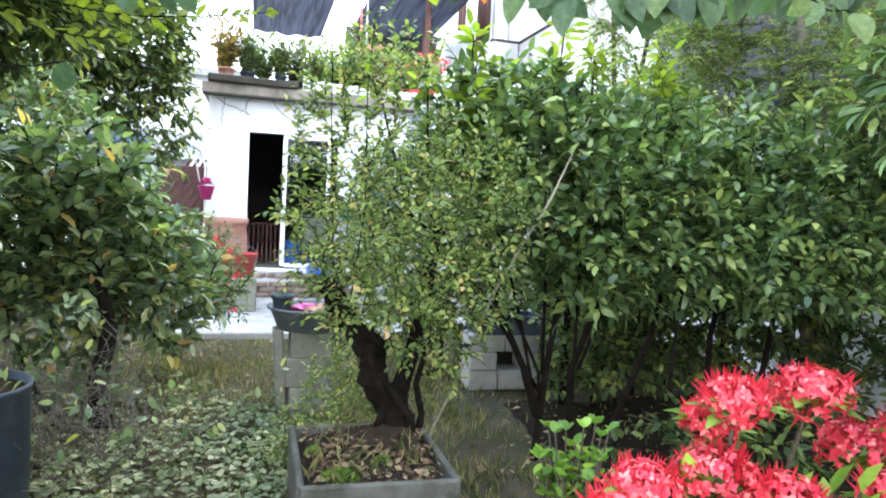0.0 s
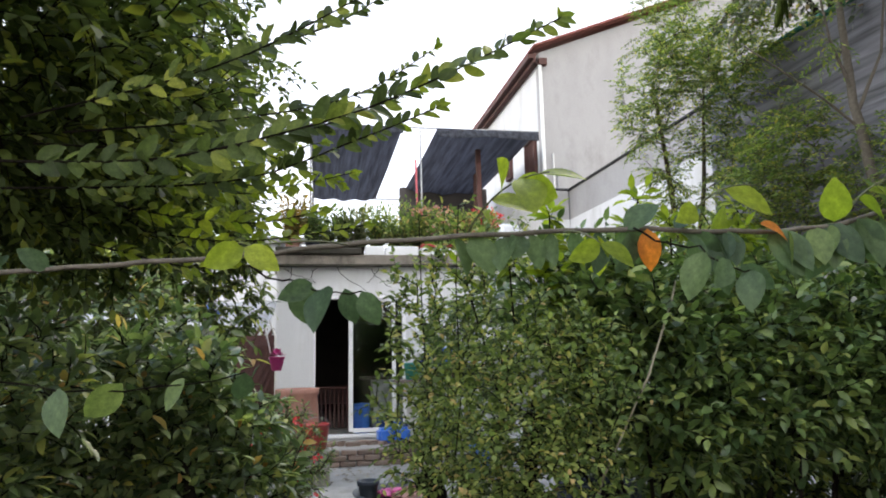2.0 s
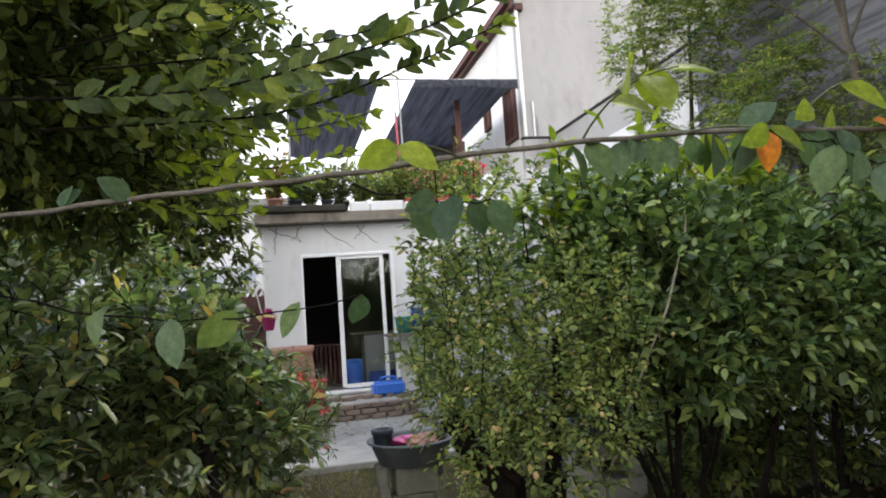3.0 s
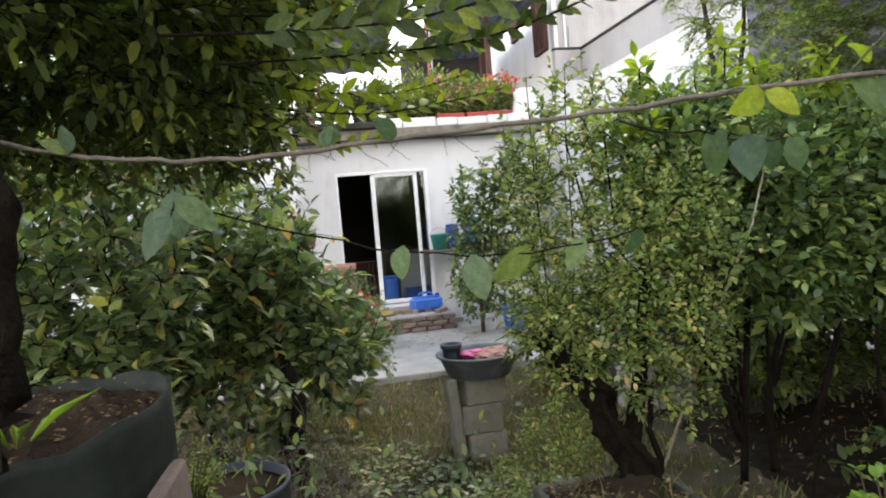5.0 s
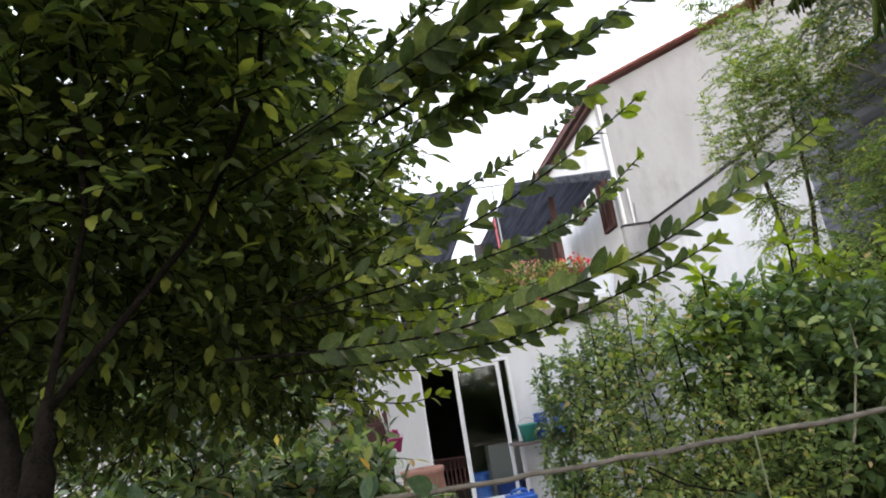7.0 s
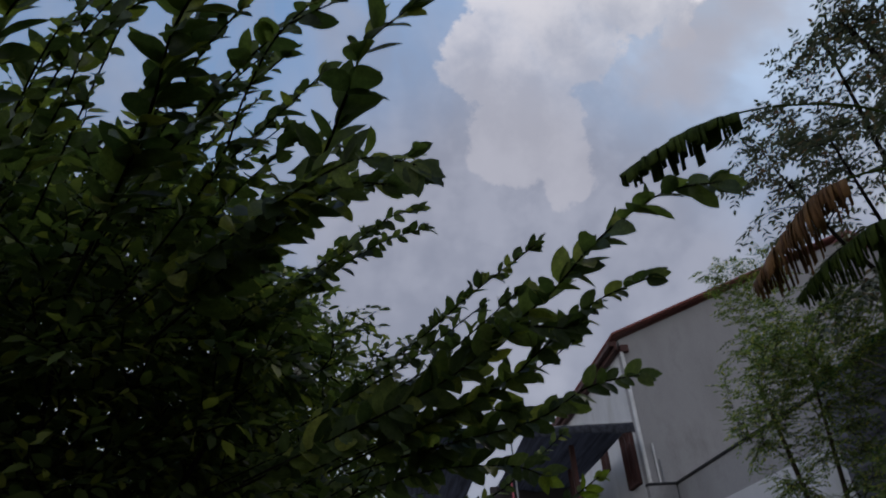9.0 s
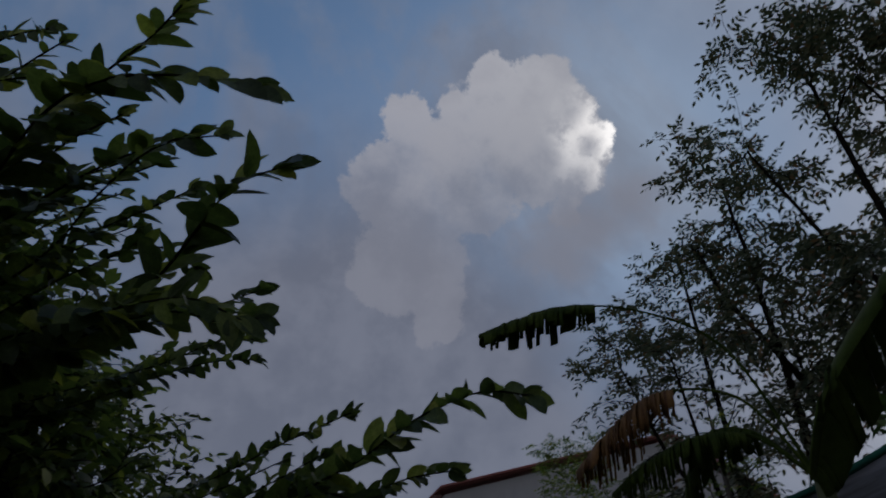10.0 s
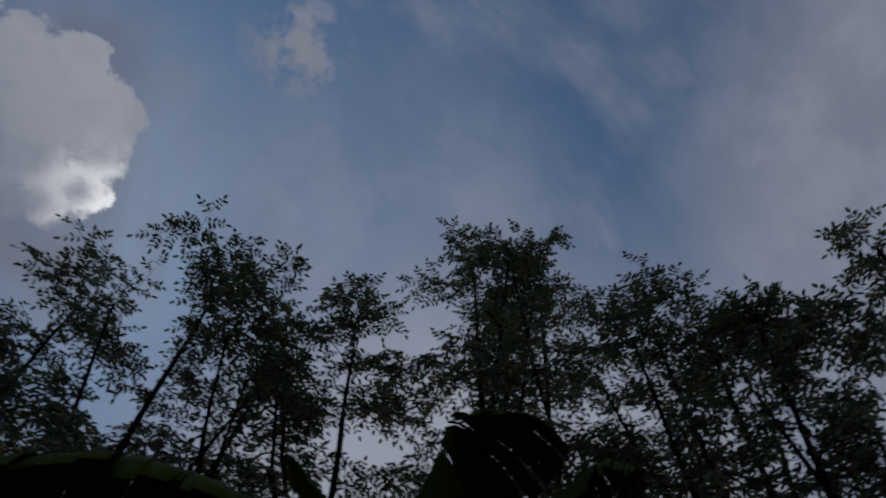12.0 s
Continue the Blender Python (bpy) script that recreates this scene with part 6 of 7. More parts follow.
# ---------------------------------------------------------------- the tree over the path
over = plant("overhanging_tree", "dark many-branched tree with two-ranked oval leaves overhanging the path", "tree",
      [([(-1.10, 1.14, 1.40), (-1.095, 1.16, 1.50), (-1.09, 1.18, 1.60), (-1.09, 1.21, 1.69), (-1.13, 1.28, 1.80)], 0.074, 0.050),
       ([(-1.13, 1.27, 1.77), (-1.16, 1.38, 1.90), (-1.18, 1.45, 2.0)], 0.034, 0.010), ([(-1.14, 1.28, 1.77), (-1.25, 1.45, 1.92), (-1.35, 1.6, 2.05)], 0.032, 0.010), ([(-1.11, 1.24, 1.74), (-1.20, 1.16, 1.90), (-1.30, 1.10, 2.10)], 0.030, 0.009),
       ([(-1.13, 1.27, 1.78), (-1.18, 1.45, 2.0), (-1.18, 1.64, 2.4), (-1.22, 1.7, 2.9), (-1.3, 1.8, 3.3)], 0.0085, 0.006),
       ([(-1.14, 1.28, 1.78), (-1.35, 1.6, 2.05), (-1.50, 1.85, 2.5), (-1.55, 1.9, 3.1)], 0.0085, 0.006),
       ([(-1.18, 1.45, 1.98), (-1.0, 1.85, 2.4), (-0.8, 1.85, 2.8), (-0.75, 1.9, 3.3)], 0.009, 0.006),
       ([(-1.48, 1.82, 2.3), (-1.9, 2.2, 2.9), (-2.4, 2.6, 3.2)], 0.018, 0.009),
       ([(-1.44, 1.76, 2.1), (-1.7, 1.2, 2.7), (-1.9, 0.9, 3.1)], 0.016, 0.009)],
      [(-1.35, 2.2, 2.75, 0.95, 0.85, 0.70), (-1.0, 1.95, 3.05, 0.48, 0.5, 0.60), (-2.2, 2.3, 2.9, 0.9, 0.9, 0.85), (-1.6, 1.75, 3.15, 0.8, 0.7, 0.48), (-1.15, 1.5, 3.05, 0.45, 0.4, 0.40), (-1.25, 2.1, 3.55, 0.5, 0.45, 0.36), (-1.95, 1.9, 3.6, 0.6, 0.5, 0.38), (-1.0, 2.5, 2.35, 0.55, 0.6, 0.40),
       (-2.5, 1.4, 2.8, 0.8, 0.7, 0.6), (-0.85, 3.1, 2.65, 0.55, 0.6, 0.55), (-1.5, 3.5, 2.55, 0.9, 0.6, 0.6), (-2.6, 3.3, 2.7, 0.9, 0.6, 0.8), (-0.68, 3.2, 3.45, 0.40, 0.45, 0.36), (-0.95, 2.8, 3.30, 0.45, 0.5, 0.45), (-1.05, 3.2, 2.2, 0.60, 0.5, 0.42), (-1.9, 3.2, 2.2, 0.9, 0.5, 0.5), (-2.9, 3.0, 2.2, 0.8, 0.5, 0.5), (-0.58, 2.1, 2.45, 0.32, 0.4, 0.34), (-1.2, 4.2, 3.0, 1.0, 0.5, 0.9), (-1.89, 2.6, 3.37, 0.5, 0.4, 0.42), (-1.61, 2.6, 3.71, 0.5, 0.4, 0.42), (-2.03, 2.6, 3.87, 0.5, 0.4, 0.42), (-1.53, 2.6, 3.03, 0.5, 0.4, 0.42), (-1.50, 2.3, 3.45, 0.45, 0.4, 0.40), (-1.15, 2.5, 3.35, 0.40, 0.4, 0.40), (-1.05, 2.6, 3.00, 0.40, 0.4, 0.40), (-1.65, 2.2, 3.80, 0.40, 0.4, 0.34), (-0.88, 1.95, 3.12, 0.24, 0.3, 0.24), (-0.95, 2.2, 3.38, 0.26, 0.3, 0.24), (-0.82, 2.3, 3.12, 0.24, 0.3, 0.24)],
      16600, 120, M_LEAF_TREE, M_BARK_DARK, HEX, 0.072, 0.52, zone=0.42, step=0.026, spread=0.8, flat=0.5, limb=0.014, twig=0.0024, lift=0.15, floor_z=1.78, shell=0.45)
OFF = Vector((-1.08, 1.14, 1.40))
rp = random.Random(222)


def blade(w, mat, curl=0.10, cols=6, full=0.78):
    """An oval leaf with a folded midrib and a drooping tip."""
    me = bpy.data.meshes.new("leaf")
    vs, fs = [], []
    for i in range(cols + 1):
        u = i / cols
        half = 0.5 * w * (math.sin(math.pi * min(1, u ** 0.88)) ** full)
        for s_ in (-1, 0, 1):
            vs.append((s_ * half, u, 0.09 * abs(s_) * math.sin(math.pi * u) - curl * u * u))
    for i in range(cols):
        for k in range(2):
            a = i * 3 + k
            fs.append((a, a + 1, a + 4, a + 3))
    me.from_pydata(vs, [], fs)
    me.materials.append(mat)
    me.polygons.foreach_set("use_smooth", [True] * len(me.polygons))
    return me


young_shapes = [blade(w, M_LEAF_YOUNG, c) for w, c in ((0.44, 0.12), (0.50, 0.20), (0.40, 0.05))]
leaf_shapes = [blade(w, M_LEAF_TREE, c, full=0.60) for w, c in ((0.48, 0.10), (0.54, 0.16), (0.44, 0.04), (0.50, 0.22))]


def set_leaf(me, p, d, up, size, parent):
    d = Vector(d).normalized()
    x = d.cross(Vector(up)).normalized()
    z = x.cross(d)
    m = Matrix((x, d, z)).transposed().to_4x4()
    m.translation = p
    ob = new("leaf", me)
    ob.parent = parent
    ob.matrix_basis = m @ Matrix.Diagonal((size, size, size, 1))
    return ob


def spray(points, r0, size, step, meshes, young, parent, off, m, first=0.15, droop=0.0, name="spray"):
    """One arching branch with its two rows of leaves, each leaf a piece."""
    q = [Vector(p) - off for p in points]
    pts = []
    for i in range(len(q) - 1):
        a, b = q[i], q[i + 1]
        pa, nb_ = q[max(0, i - 1)], q[min(len(q) - 1, i + 2)]
        for k in range(6):
            s = k / 6
            pts.append(0.5 * ((2 * a) + (b - pa) * s + (2 * pa - 5 * a + 4 * b - nb_) * s * s + (3 * a - pa - 3 * b + nb_) * s ** 3))
    pts.append(q[-1])
    t = Tubes(6)
    t.add(pts, r0, 0.0015)
    ob = t.mesh(name, m, parent)
    total = sum((b - a).length for a, b in zip(pts, pts[1:]))
    s, side, run = total * first, 1, 0.0
    for a, b in zip(pts, pts[1:]):
        ln = (b - a).length
        while s <= run + ln:
            p = a.lerp(b, (s - run) / ln)
            d = (b - a).normalized()
            up = Vector((rp.gauss(0, 0.5), rp.gauss(-0.75, 0.35), rp.gauss(0.45, 0.45))).normalized()
            out = d.cross(up).normalized()
            k = size * 0.80 * rp.uniform(0.7, 1.15) * (0.7 + 0.3 * math.sin(math.pi * min(1, s / total + 0.1)))
            set_leaf(rp.choice(young if s / total > rp.uniform(0.88, 1.02) else meshes), p + d * rp.uniform(-0.01, 0.01), d * rp.uniform(0.6, 1.0) + out * (rp.uniform(0.6, 0.95) * side) + Vector((0, 0, rp.uniform(-0.15, 0.15) - droop)), up + Vector((rp.gauss(0, 0.25), 0, rp.gauss(0, 0.25))), k, ob)
            side = -side
            s += step * 0.44 * rp.uniform(0.8, 1.2)
        run += ln
    d = (pts[-1] - pts[-2]).normalized()
    for e, k in ((-0.5, 0.36), (0.08, 0.54), (0.45, 0.42)):
        up = Vector((rp.gauss(0, 0.3), -1.0, rp.gauss(0, 0.3)))
        set_leaf(rp.choice(young), pts[-1] - d * 0.01, d + d.cross(up).normalized() * e, up, size * k, ob)
    return ob


LONG = []


def SPRAY(r0, size, step_, *pts):
    LONG.append((r0, size, step_, pts))
    high = pts[-1][2] > 2.6
    if high:
        size, step_ = min(size, 0.086 + 0.55 * max(0.0, size - 0.085)), step_ * 0.84
    return spray(pts, r0, size, step_, leaf_shapes, leaf_shapes if high else young_shapes, over, OFF, M_BARK_DARK)



# sprays that reach over the path at head height
SPRAY(0.0035, 0.081, 0.025, (-0.90, 1.70, 2.05), (-0.45, 1.55, 2.02), (-0.10, 1.45, 2.08), (0.12, 1.40, 2.16), (0.40, 1.38, 2.31))
SPRAY(0.0028, 0.061, 0.022, (-0.80, 1.75, 2.00), (-0.30, 1.60, 1.99), (-0.02, 1.45, 2.05), (0.14, 1.40, 2.11))
SPRAY(0.0028, 0.074, 0.024, (-0.80, 1.90, 2.15), (-0.35, 2.05, 2.20), (0.06, 2.09, 2.35), (0.25, 2.10, 2.46))
SPRAY(0.0028, 0.060, 0.028, (-0.70, 1.90, 2.25), (-0.35, 1.95, 2.42), (-0.05, 1.95, 2.55), (0.15, 1.95, 2.70))
SPRAY(0.0028, 0.072, 0.028, (-0.75, 1.70, 2.15), (-0.35, 1.62, 2.25), (-0.10, 1.56, 2.36), (0.10, 1.52, 2.48))
SPRAY(0.0028, 0.074, 0.028, (-0.80, 2.10, 2.45), (-0.45, 2.05, 2.62), (-0.22, 2.02, 2.74), (-0.06, 2.00, 2.86))
SPRAY(0.0028, 0.060, 0.028, (-0.70, 1.80, 2.15), (-0.30, 1.85, 2.22), (0.00, 1.85, 2.30), (0.22, 1.85, 2.45))
# long arching sprays against the sky
SPRAY(0.0037, 0.124, 0.027, (-0.90, 1.90, 2.52), (-0.435, 1.677, 2.648), (-0.241, 1.504, 2.696), (-0.114, 1.284, 2.724), (-0.035, 1.164, 2.751), (0.033, 1.04, 2.791), (0.115, 0.931, 2.809), (0.183, 0.879, 2.791))
SPRAY(0.0026, 0.129, 0.030, (-0.70, 1.70, 2.55), (-0.293, 1.42, 2.642), (-0.17, 1.29, 2.675), (-0.095, 1.205, 2.694), (-0.02, 1.152, 2.667))
SPRAY(0.0019, 0.055, 0.019, (-0.60, 1.80, 2.70), (-0.398, 1.592, 2.757), (-0.284, 1.331, 2.737), (-0.193, 1.154, 2.745), (-0.087, 1.037, 2.778))
SPRAY(0.0023, 0.077, 0.022, (-0.50, 1.65, 2.55), (-0.151, 1.409, 2.634), (-0.048, 1.267, 2.675), (0.028, 1.122, 2.703), (0.111, 1.03, 2.705))
SPRAY(0.0023, 0.090, 0.026, (-0.393, 1.744, 2.583), (-0.208, 1.58, 2.585), (-0.041, 1.444, 2.587), (0.058, 1.348, 2.622), (0.147, 1.27, 2.617))
SPRAY(0.0023, 0.095, 0.027, (-0.479, 1.76, 2.505), (-0.272, 1.65, 2.54), (-0.094, 1.53, 2.515), (-0.026, 1.473, 2.474))
SPRAY(0.0023, 0.116, 0.032, (-0.60, 1.80, 2.62), (-0.447, 1.718, 2.665), (-0.27, 1.564, 2.65), (-0.16, 1.504, 2.638), (-0.085, 1.447, 2.609))
SPRAY(0.0023, 0.095, 0.027, (-0.90, 1.30, 2.80), (-0.591, 0.996, 2.80), (-0.466, 0.813, 2.747), (-0.38, 0.733, 2.731), (-0.308, 0.715, 2.704))
SPRAY(0.0023, 0.087, 0.026, (-0.85, 1.35, 2.80), (-0.605, 1.101, 2.817), (-0.489, 0.951, 2.806), (-0.408, 0.895, 2.812), (-0.345, 0.881, 2.80))
SPRAY(0.0019, 0.071, 0.022, (-0.95, 1.90, 2.98), (-0.64, 1.664, 3.042), (-0.466, 1.506, 3.056), (-0.348, 1.407, 3.092), (-0.265, 1.368, 3.093))
SPRAY(0.0019, 0.071, 0.022, (-0.90, 1.95, 2.98), (-0.614, 1.725, 3.041), (-0.452, 1.561, 3.064), (-0.342, 1.467, 3.071), (-0.254, 1.418, 3.069))
SPRAY(0.0034, 0.148, 0.034, (-0.85, 1.35, 2.75), (-0.544, 1.086, 2.863), (-0.453, 0.909, 2.874), (-0.405, 0.796, 2.907), (-0.369, 0.723, 2.941), (-0.306, 0.674, 2.957))
SPRAY(0.0034, 0.140, 0.032, (-0.95, 1.20, 2.80), (-0.747, 0.91, 2.938), (-0.657, 0.735, 2.969), (-0.578, 0.641, 2.981), (-0.475, 0.588, 2.981), (-0.368, 0.568, 2.98))
SPRAY(0.0026, 0.108, 0.029, (-0.95, 1.25, 2.95), (-0.721, 1.031, 3.05), (-0.601, 0.875, 3.037), (-0.505, 0.786, 3.047), (-0.419, 0.742, 3.057))
SPRAY(0.0023, 0.087, 0.026, (-1.05, 1.45, 2.98), (-0.81, 1.213, 3.115), (-0.677, 1.052, 3.122), (-0.586, 0.975, 3.127), (-0.523, 0.928, 3.145))
SPRAY(0.0023, 0.087, 0.026, (-1.00, 1.50, 2.95), (-0.759, 1.264, 3.068), (-0.648, 1.145, 3.10), (-0.554, 1.051, 3.112), (-0.459, 0.976, 3.149))
SPRAY(0.0023, 0.092, 0.027, (-0.95, 1.50, 2.90), (-0.732, 1.296, 3.033), (-0.61, 1.177, 3.07), (-0.519, 1.112, 3.093), (-0.416, 1.093, 3.049))
SPRAY(0.0026, 0.103, 0.027, (-0.90, 1.15, 2.85), (-0.674, 0.827, 3.035), (-0.597, 0.679, 3.021), (-0.53, 0.589, 3.036), (-0.483, 0.51, 3.053))
SPRAY(0.0021, 0.082, 0.024, (-1.15, 1.15, 3.00), (-0.989, 0.969, 3.131), (-0.881, 0.86, 3.151), (-0.793, 0.786, 3.187), (-0.721, 0.738, 3.186))
SPRAY(0.0021, 0.077, 0.022, (-1.10, 1.15, 2.90), (-0.928, 0.961, 3.019), (-0.834, 0.839, 3.048), (-0.758, 0.778, 3.071), (-0.699, 0.75, 3.078))
SPRAY(0.0023, 0.111, 0.030, (-1.05, 0.95, 2.85), (-0.889, 0.722, 2.976), (-0.826, 0.67, 2.988), (-0.775, 0.598, 3.003))
SPRAY(0.0023, 0.095, 0.027, (-0.85, 1.50, 2.85), (-0.60, 1.248, 2.921), (-0.505, 1.089, 2.924), (-0.404, 1.006, 2.887), (-0.283, 0.958, 2.875))
SPRAY(0.0026, 0.111, 0.029, (-0.95, 1.60, 2.75), (-0.786, 1.345, 2.873), (-0.60, 1.235, 2.934), (-0.434, 1.142, 2.955), (-0.295, 1.027, 2.983))
# smaller sprays between neighbouring long ones
for (r0, size, step_, a), (r1, size1, step1, b) in zip(LONG[7:], LONG[8:]):
    if (Vector(a[-1]) - Vector(b[-1])).length < 0.45:
        n = min(len(a), len(b))
        mid = [Vector(p).lerp(Vector(q), 0.5) + Vector((-0.02, 0.03, 0.03)) for p, q in zip(a[:n - 1], b[:n - 1])]
        spray(mid, 0.0022, 0.068, 0.034, leaf_shapes, leaf_shapes, over, OFF, M_BARK_DARK)
# young yellow-green twigs at the tree's lower outer edge, their bright colour also painting its sunlit side
keep_state = rp.getstate()
for pts in (((-0.75, 2.55, 2.20), (-0.50, 2.55, 2.22), (-0.22, 2.50, 2.20), (0.02, 2.44, 2.24)),
            ((-0.80, 2.45, 2.12), (-0.55, 2.50, 2.08), (-0.30, 2.46, 2.06), (-0.08, 2.42, 2.10)),
            ((-0.80, 2.70, 2.38), (-0.55, 2.70, 2.38), (-0.30, 2.60, 2.35), (-0.08, 2.55, 2.38)),
            ((-0.85, 2.35, 1.98), (-0.65, 2.40, 1.93), (-0.50, 2.42, 1.90), (-0.38, 2.42, 1.91)),
            ((-0.90, 2.60, 2.30), (-0.60, 2.42, 2.20), (-0.39, 2.45, 2.16), (-0.20, 2.46, 2.17)),
            ((-0.70, 2.60, 2.05), (-0.40, 2.50, 2.00), (-0.12, 2.50, 2.03), (0.07, 2.48, 2.06)),
            ((-0.75, 2.70, 2.45), (-0.45, 2.60, 2.40), (-0.20, 2.50, 2.28), (-0.02, 2.46, 2.20)),
            ((-0.95, 2.50, 2.42), (-0.72, 2.40, 2.34), (-0.52, 2.40, 2.26), (-0.34, 2.42, 2.26))):
    spray(pts, 0.003, 0.085, 0.046, young_shapes, young_shapes, over, OFF, M_BARK_DARK, name="young_spray")
rp.setstate(keep_state)

# ---------------------------------------------------------------- the vine that crosses before the lens
vine = thing("vine", "thin woody vine with round drooping leaves strung across the path", "vine", (-1.13, 1.30, 1.83))
VO = Vector((-1.13, 1.30, 1.83))
VP = [(-1.13, 1.30, 1.83), (-1.10, 1.43, 1.805), (-0.95, 1.404, 1.773), (-0.75, 1.318, 1.752), (-0.50, 1.209, 1.756), (-0.25, 1.133, 1.765), (0.0, 1.043, 1.778), (0.30, 1.008, 1.789), (0.60, 1.018, 1.795), (0.90, 1.027, 1.855), (1.30, 1.034, 1.910), (1.7, 1.05, 1.96)]
t = Tubes(8)
q = [Vector(p) - VO for p in VP]
fine = []
for i in range(len(q) - 1):
    a, b, pa, pn = q[i], q[i + 1], q[max(0, i - 1)], q[min(len(q) - 1, i + 2)]
    for k in range(8):
        u = k / 8
        p = 0.5 * ((2 * a) + (b - pa) * u + (2 * pa - 5 * a + 4 * b - pn) * u * u + (3 * a - pa - 3 * b + pn) * u ** 3)
        fine.append(p + Vector((0, rp.gauss(0, 0.0012), 0.0015 * math.sin(i * 8 + k * 1.7) + rp.gauss(0, 0.0008))))
fine.append(q[-1])
t.add(fine, 0.0040, 0.0038, 0.08, rp)
t.mesh("stem", M_TWIG, vine)
vine_leaf = [blade(w, mt, c) for w, c, mt in ((0.60, 0.14, M_LEAF_VINE), (0.66, 0.24, M_LEAF_VINE), (0.54, 0.05, M_LEAF_VINE), (0.55, 0.30, M_LEAF_ORANGE))]


def hang_leaf(p, d, size, shape=None):
    up = Vector((rp.gauss(0, 0.7), -1.0, rp.gauss(0.35, 0.45)))
    set_leaf(shape or rp.choice(vine_leaf[:3]), Vector(p) - VO, d, up, size, vine)


def on_vine(x):
    j = max(k for k in range(1, len(VP) - 1) if VP[k][0] <= x)
    return Vector(VP[j]).lerp(Vector(VP[j + 1]), (x - VP[j][0]) / (VP[j + 1][0] - VP[j][0]))


young_vine = [blade(w, M_LEAF_YOUNG, c) for w, c in ((0.60, 0.16), (0.66, 0.26), (0.56, 0.08))]
# drooping leaves in loose bunches: where on the stem, how many, how long, how many of them young
for x, n, size, fresh in ((0.06, 2, 0.060, 0), (0.16, 3, 0.058, 0), (0.23, 3, 0.062, 1), (0.28, 3, 0.060, 0), (0.34, 3, 0.062, 0),
                          (0.42, 4, 0.070, 0), (0.48, 4, 0.066, 1), (0.55, 4, 0.080, 0), (0.62, 4, 0.080, 0), (0.68, 4, 0.074, 1), (0.75, 4, 0.080, 0), (0.83, 4, 0.076, 0), (0.92, 4, 0.080, 1), (1.02, 4, 0.080, 0), (1.15, 4, 0.080, 0)):
    for k in range(n):
        p = on_vine(x + rp.uniform(-0.035, 0.035))
        hang_leaf(p, (rp.uniform(-0.75, 0.75), rp.gauss(-0.1, 0.3), -1.0 if rp.random() < 0.85 else 0.4), size * rp.uniform(0.8, 1.12), rp.choice(young_vine) if k < fresh else None)
hang_leaf((0.336, 0.995, 1.789), (0.05, -0.05, -1), 0.060, vine_leaf[3])
hang_leaf((0.52, 1.00, 1.80), (0.6, -0.1, -0.2), 0.052, vine_leaf[3])
for x, n in ((-0.52, 2), (-0.62, 2), (-1.02, 3)):
    for k in range(n):
        hang_leaf(on_vine(x), (rp.gauss(0, 0.8), rp.gauss(0, 0.4), 0.5), rp.uniform(0.040, 0.055))
# bright young shoots that rise from the stem and arch over
for foot, tip, n in ((0.08, (0.17, 0.93, 1.85), 6), (0.68, (0.80, 0.98, 1.88), 4), (0.40, (0.50, 0.97, 1.85), 2)):
    a, b = on_vine(foot), Vector(tip)
    arc = bez(a, a.lerp(b, 0.4) + Vector((0, 0, 0.05)), b, 8)
    tw = Tubes(5)
    tw.add([p - VO for p in arc], 0.0018, 0.0010)
    tw.mesh("twig", M_STEM_GREEN, vine)
    for k in range(n):
        p = arc[2 + (k * 6) // n]
        hang_leaf(p, ((1 if k % 2 else -0.4) * rp.uniform(0.5, 1.0) + (b - a).x * 3, rp.gauss(-0.3, 0.2), rp.uniform(-0.5, 0.35)), rp.uniform(0.055, 0.080), rp.choice(young_vine))
# pairs of fresh leaves on twigs that lean towards the path
for foot, tip in ((-0.08, (-0.20, 0.84, 1.735)), (0.22, (0.172, 0.79, 1.735))):
    a, b = on_vine(foot), Vector(tip)
    tw = Tubes(5)
    tw.add([p - VO for p in bez(a, a.lerp(b, 0.5) + Vector((0, 0, 0.012)), b, 6)], 0.0016, 0.0010)
    tw.mesh("twig", M_STEM_GREEN, vine)
    for e in (-0.9, 0.7):
        hang_leaf(b, (e, -0.2, -0.45), 0.044, rp.choice(young_vine))
# short side twigs that hang below the stem
TWIGS = (((-0.22, 1.115, 1.752), (-0.16, 1.02, 1.72), (-0.07, 0.97, 1.70)), ((-0.86, 1.42, 1.747), (-0.82, 1.15, 1.71), (-0.79, 0.94, 1.66)), ((-0.98, 1.42, 1.76), (-0.70, 1.18, 1.64), (-0.45, 1.09, 1.585), (-0.22, 1.08, 1.60)),
         ((0.30, 0.966, 1.785), (0.37, 0.92, 1.75), (0.43, 0.90, 1.72)), ((0.70, 0.94, 1.81), (0.80, 0.89, 1.77), (0.88, 0.88, 1.75)))
for pts in TWIGS:
    q = [Vector(p) - VO for p in pts]
    tw = Tubes(5)
    tw.add([a.lerp(b, k / 6) + Vector((0, 0, rp.gauss(0, 0.002) - 0.010 * math.sin(math.pi * k / 6))) for a, b in zip(q, q[1:]) for k in range(6)] + [q[-1]], 0.0016, 0.0010)
    tw.mesh("twig", M_BARK_DARK, vine)
    for k in range(5):
        u = 0.55 + 0.45 * k / 4
        i = min(len(q) - 2, int(u * (len(q) - 1)))
        p = q[i].lerp(q[i + 1], u * (len(q) - 1) - i) + VO
        hang_leaf(p, (rp.gauss(0, 0.6), rp.gauss(-0.1, 0.3), -0.8), rp.uniform(0.045, 0.072))
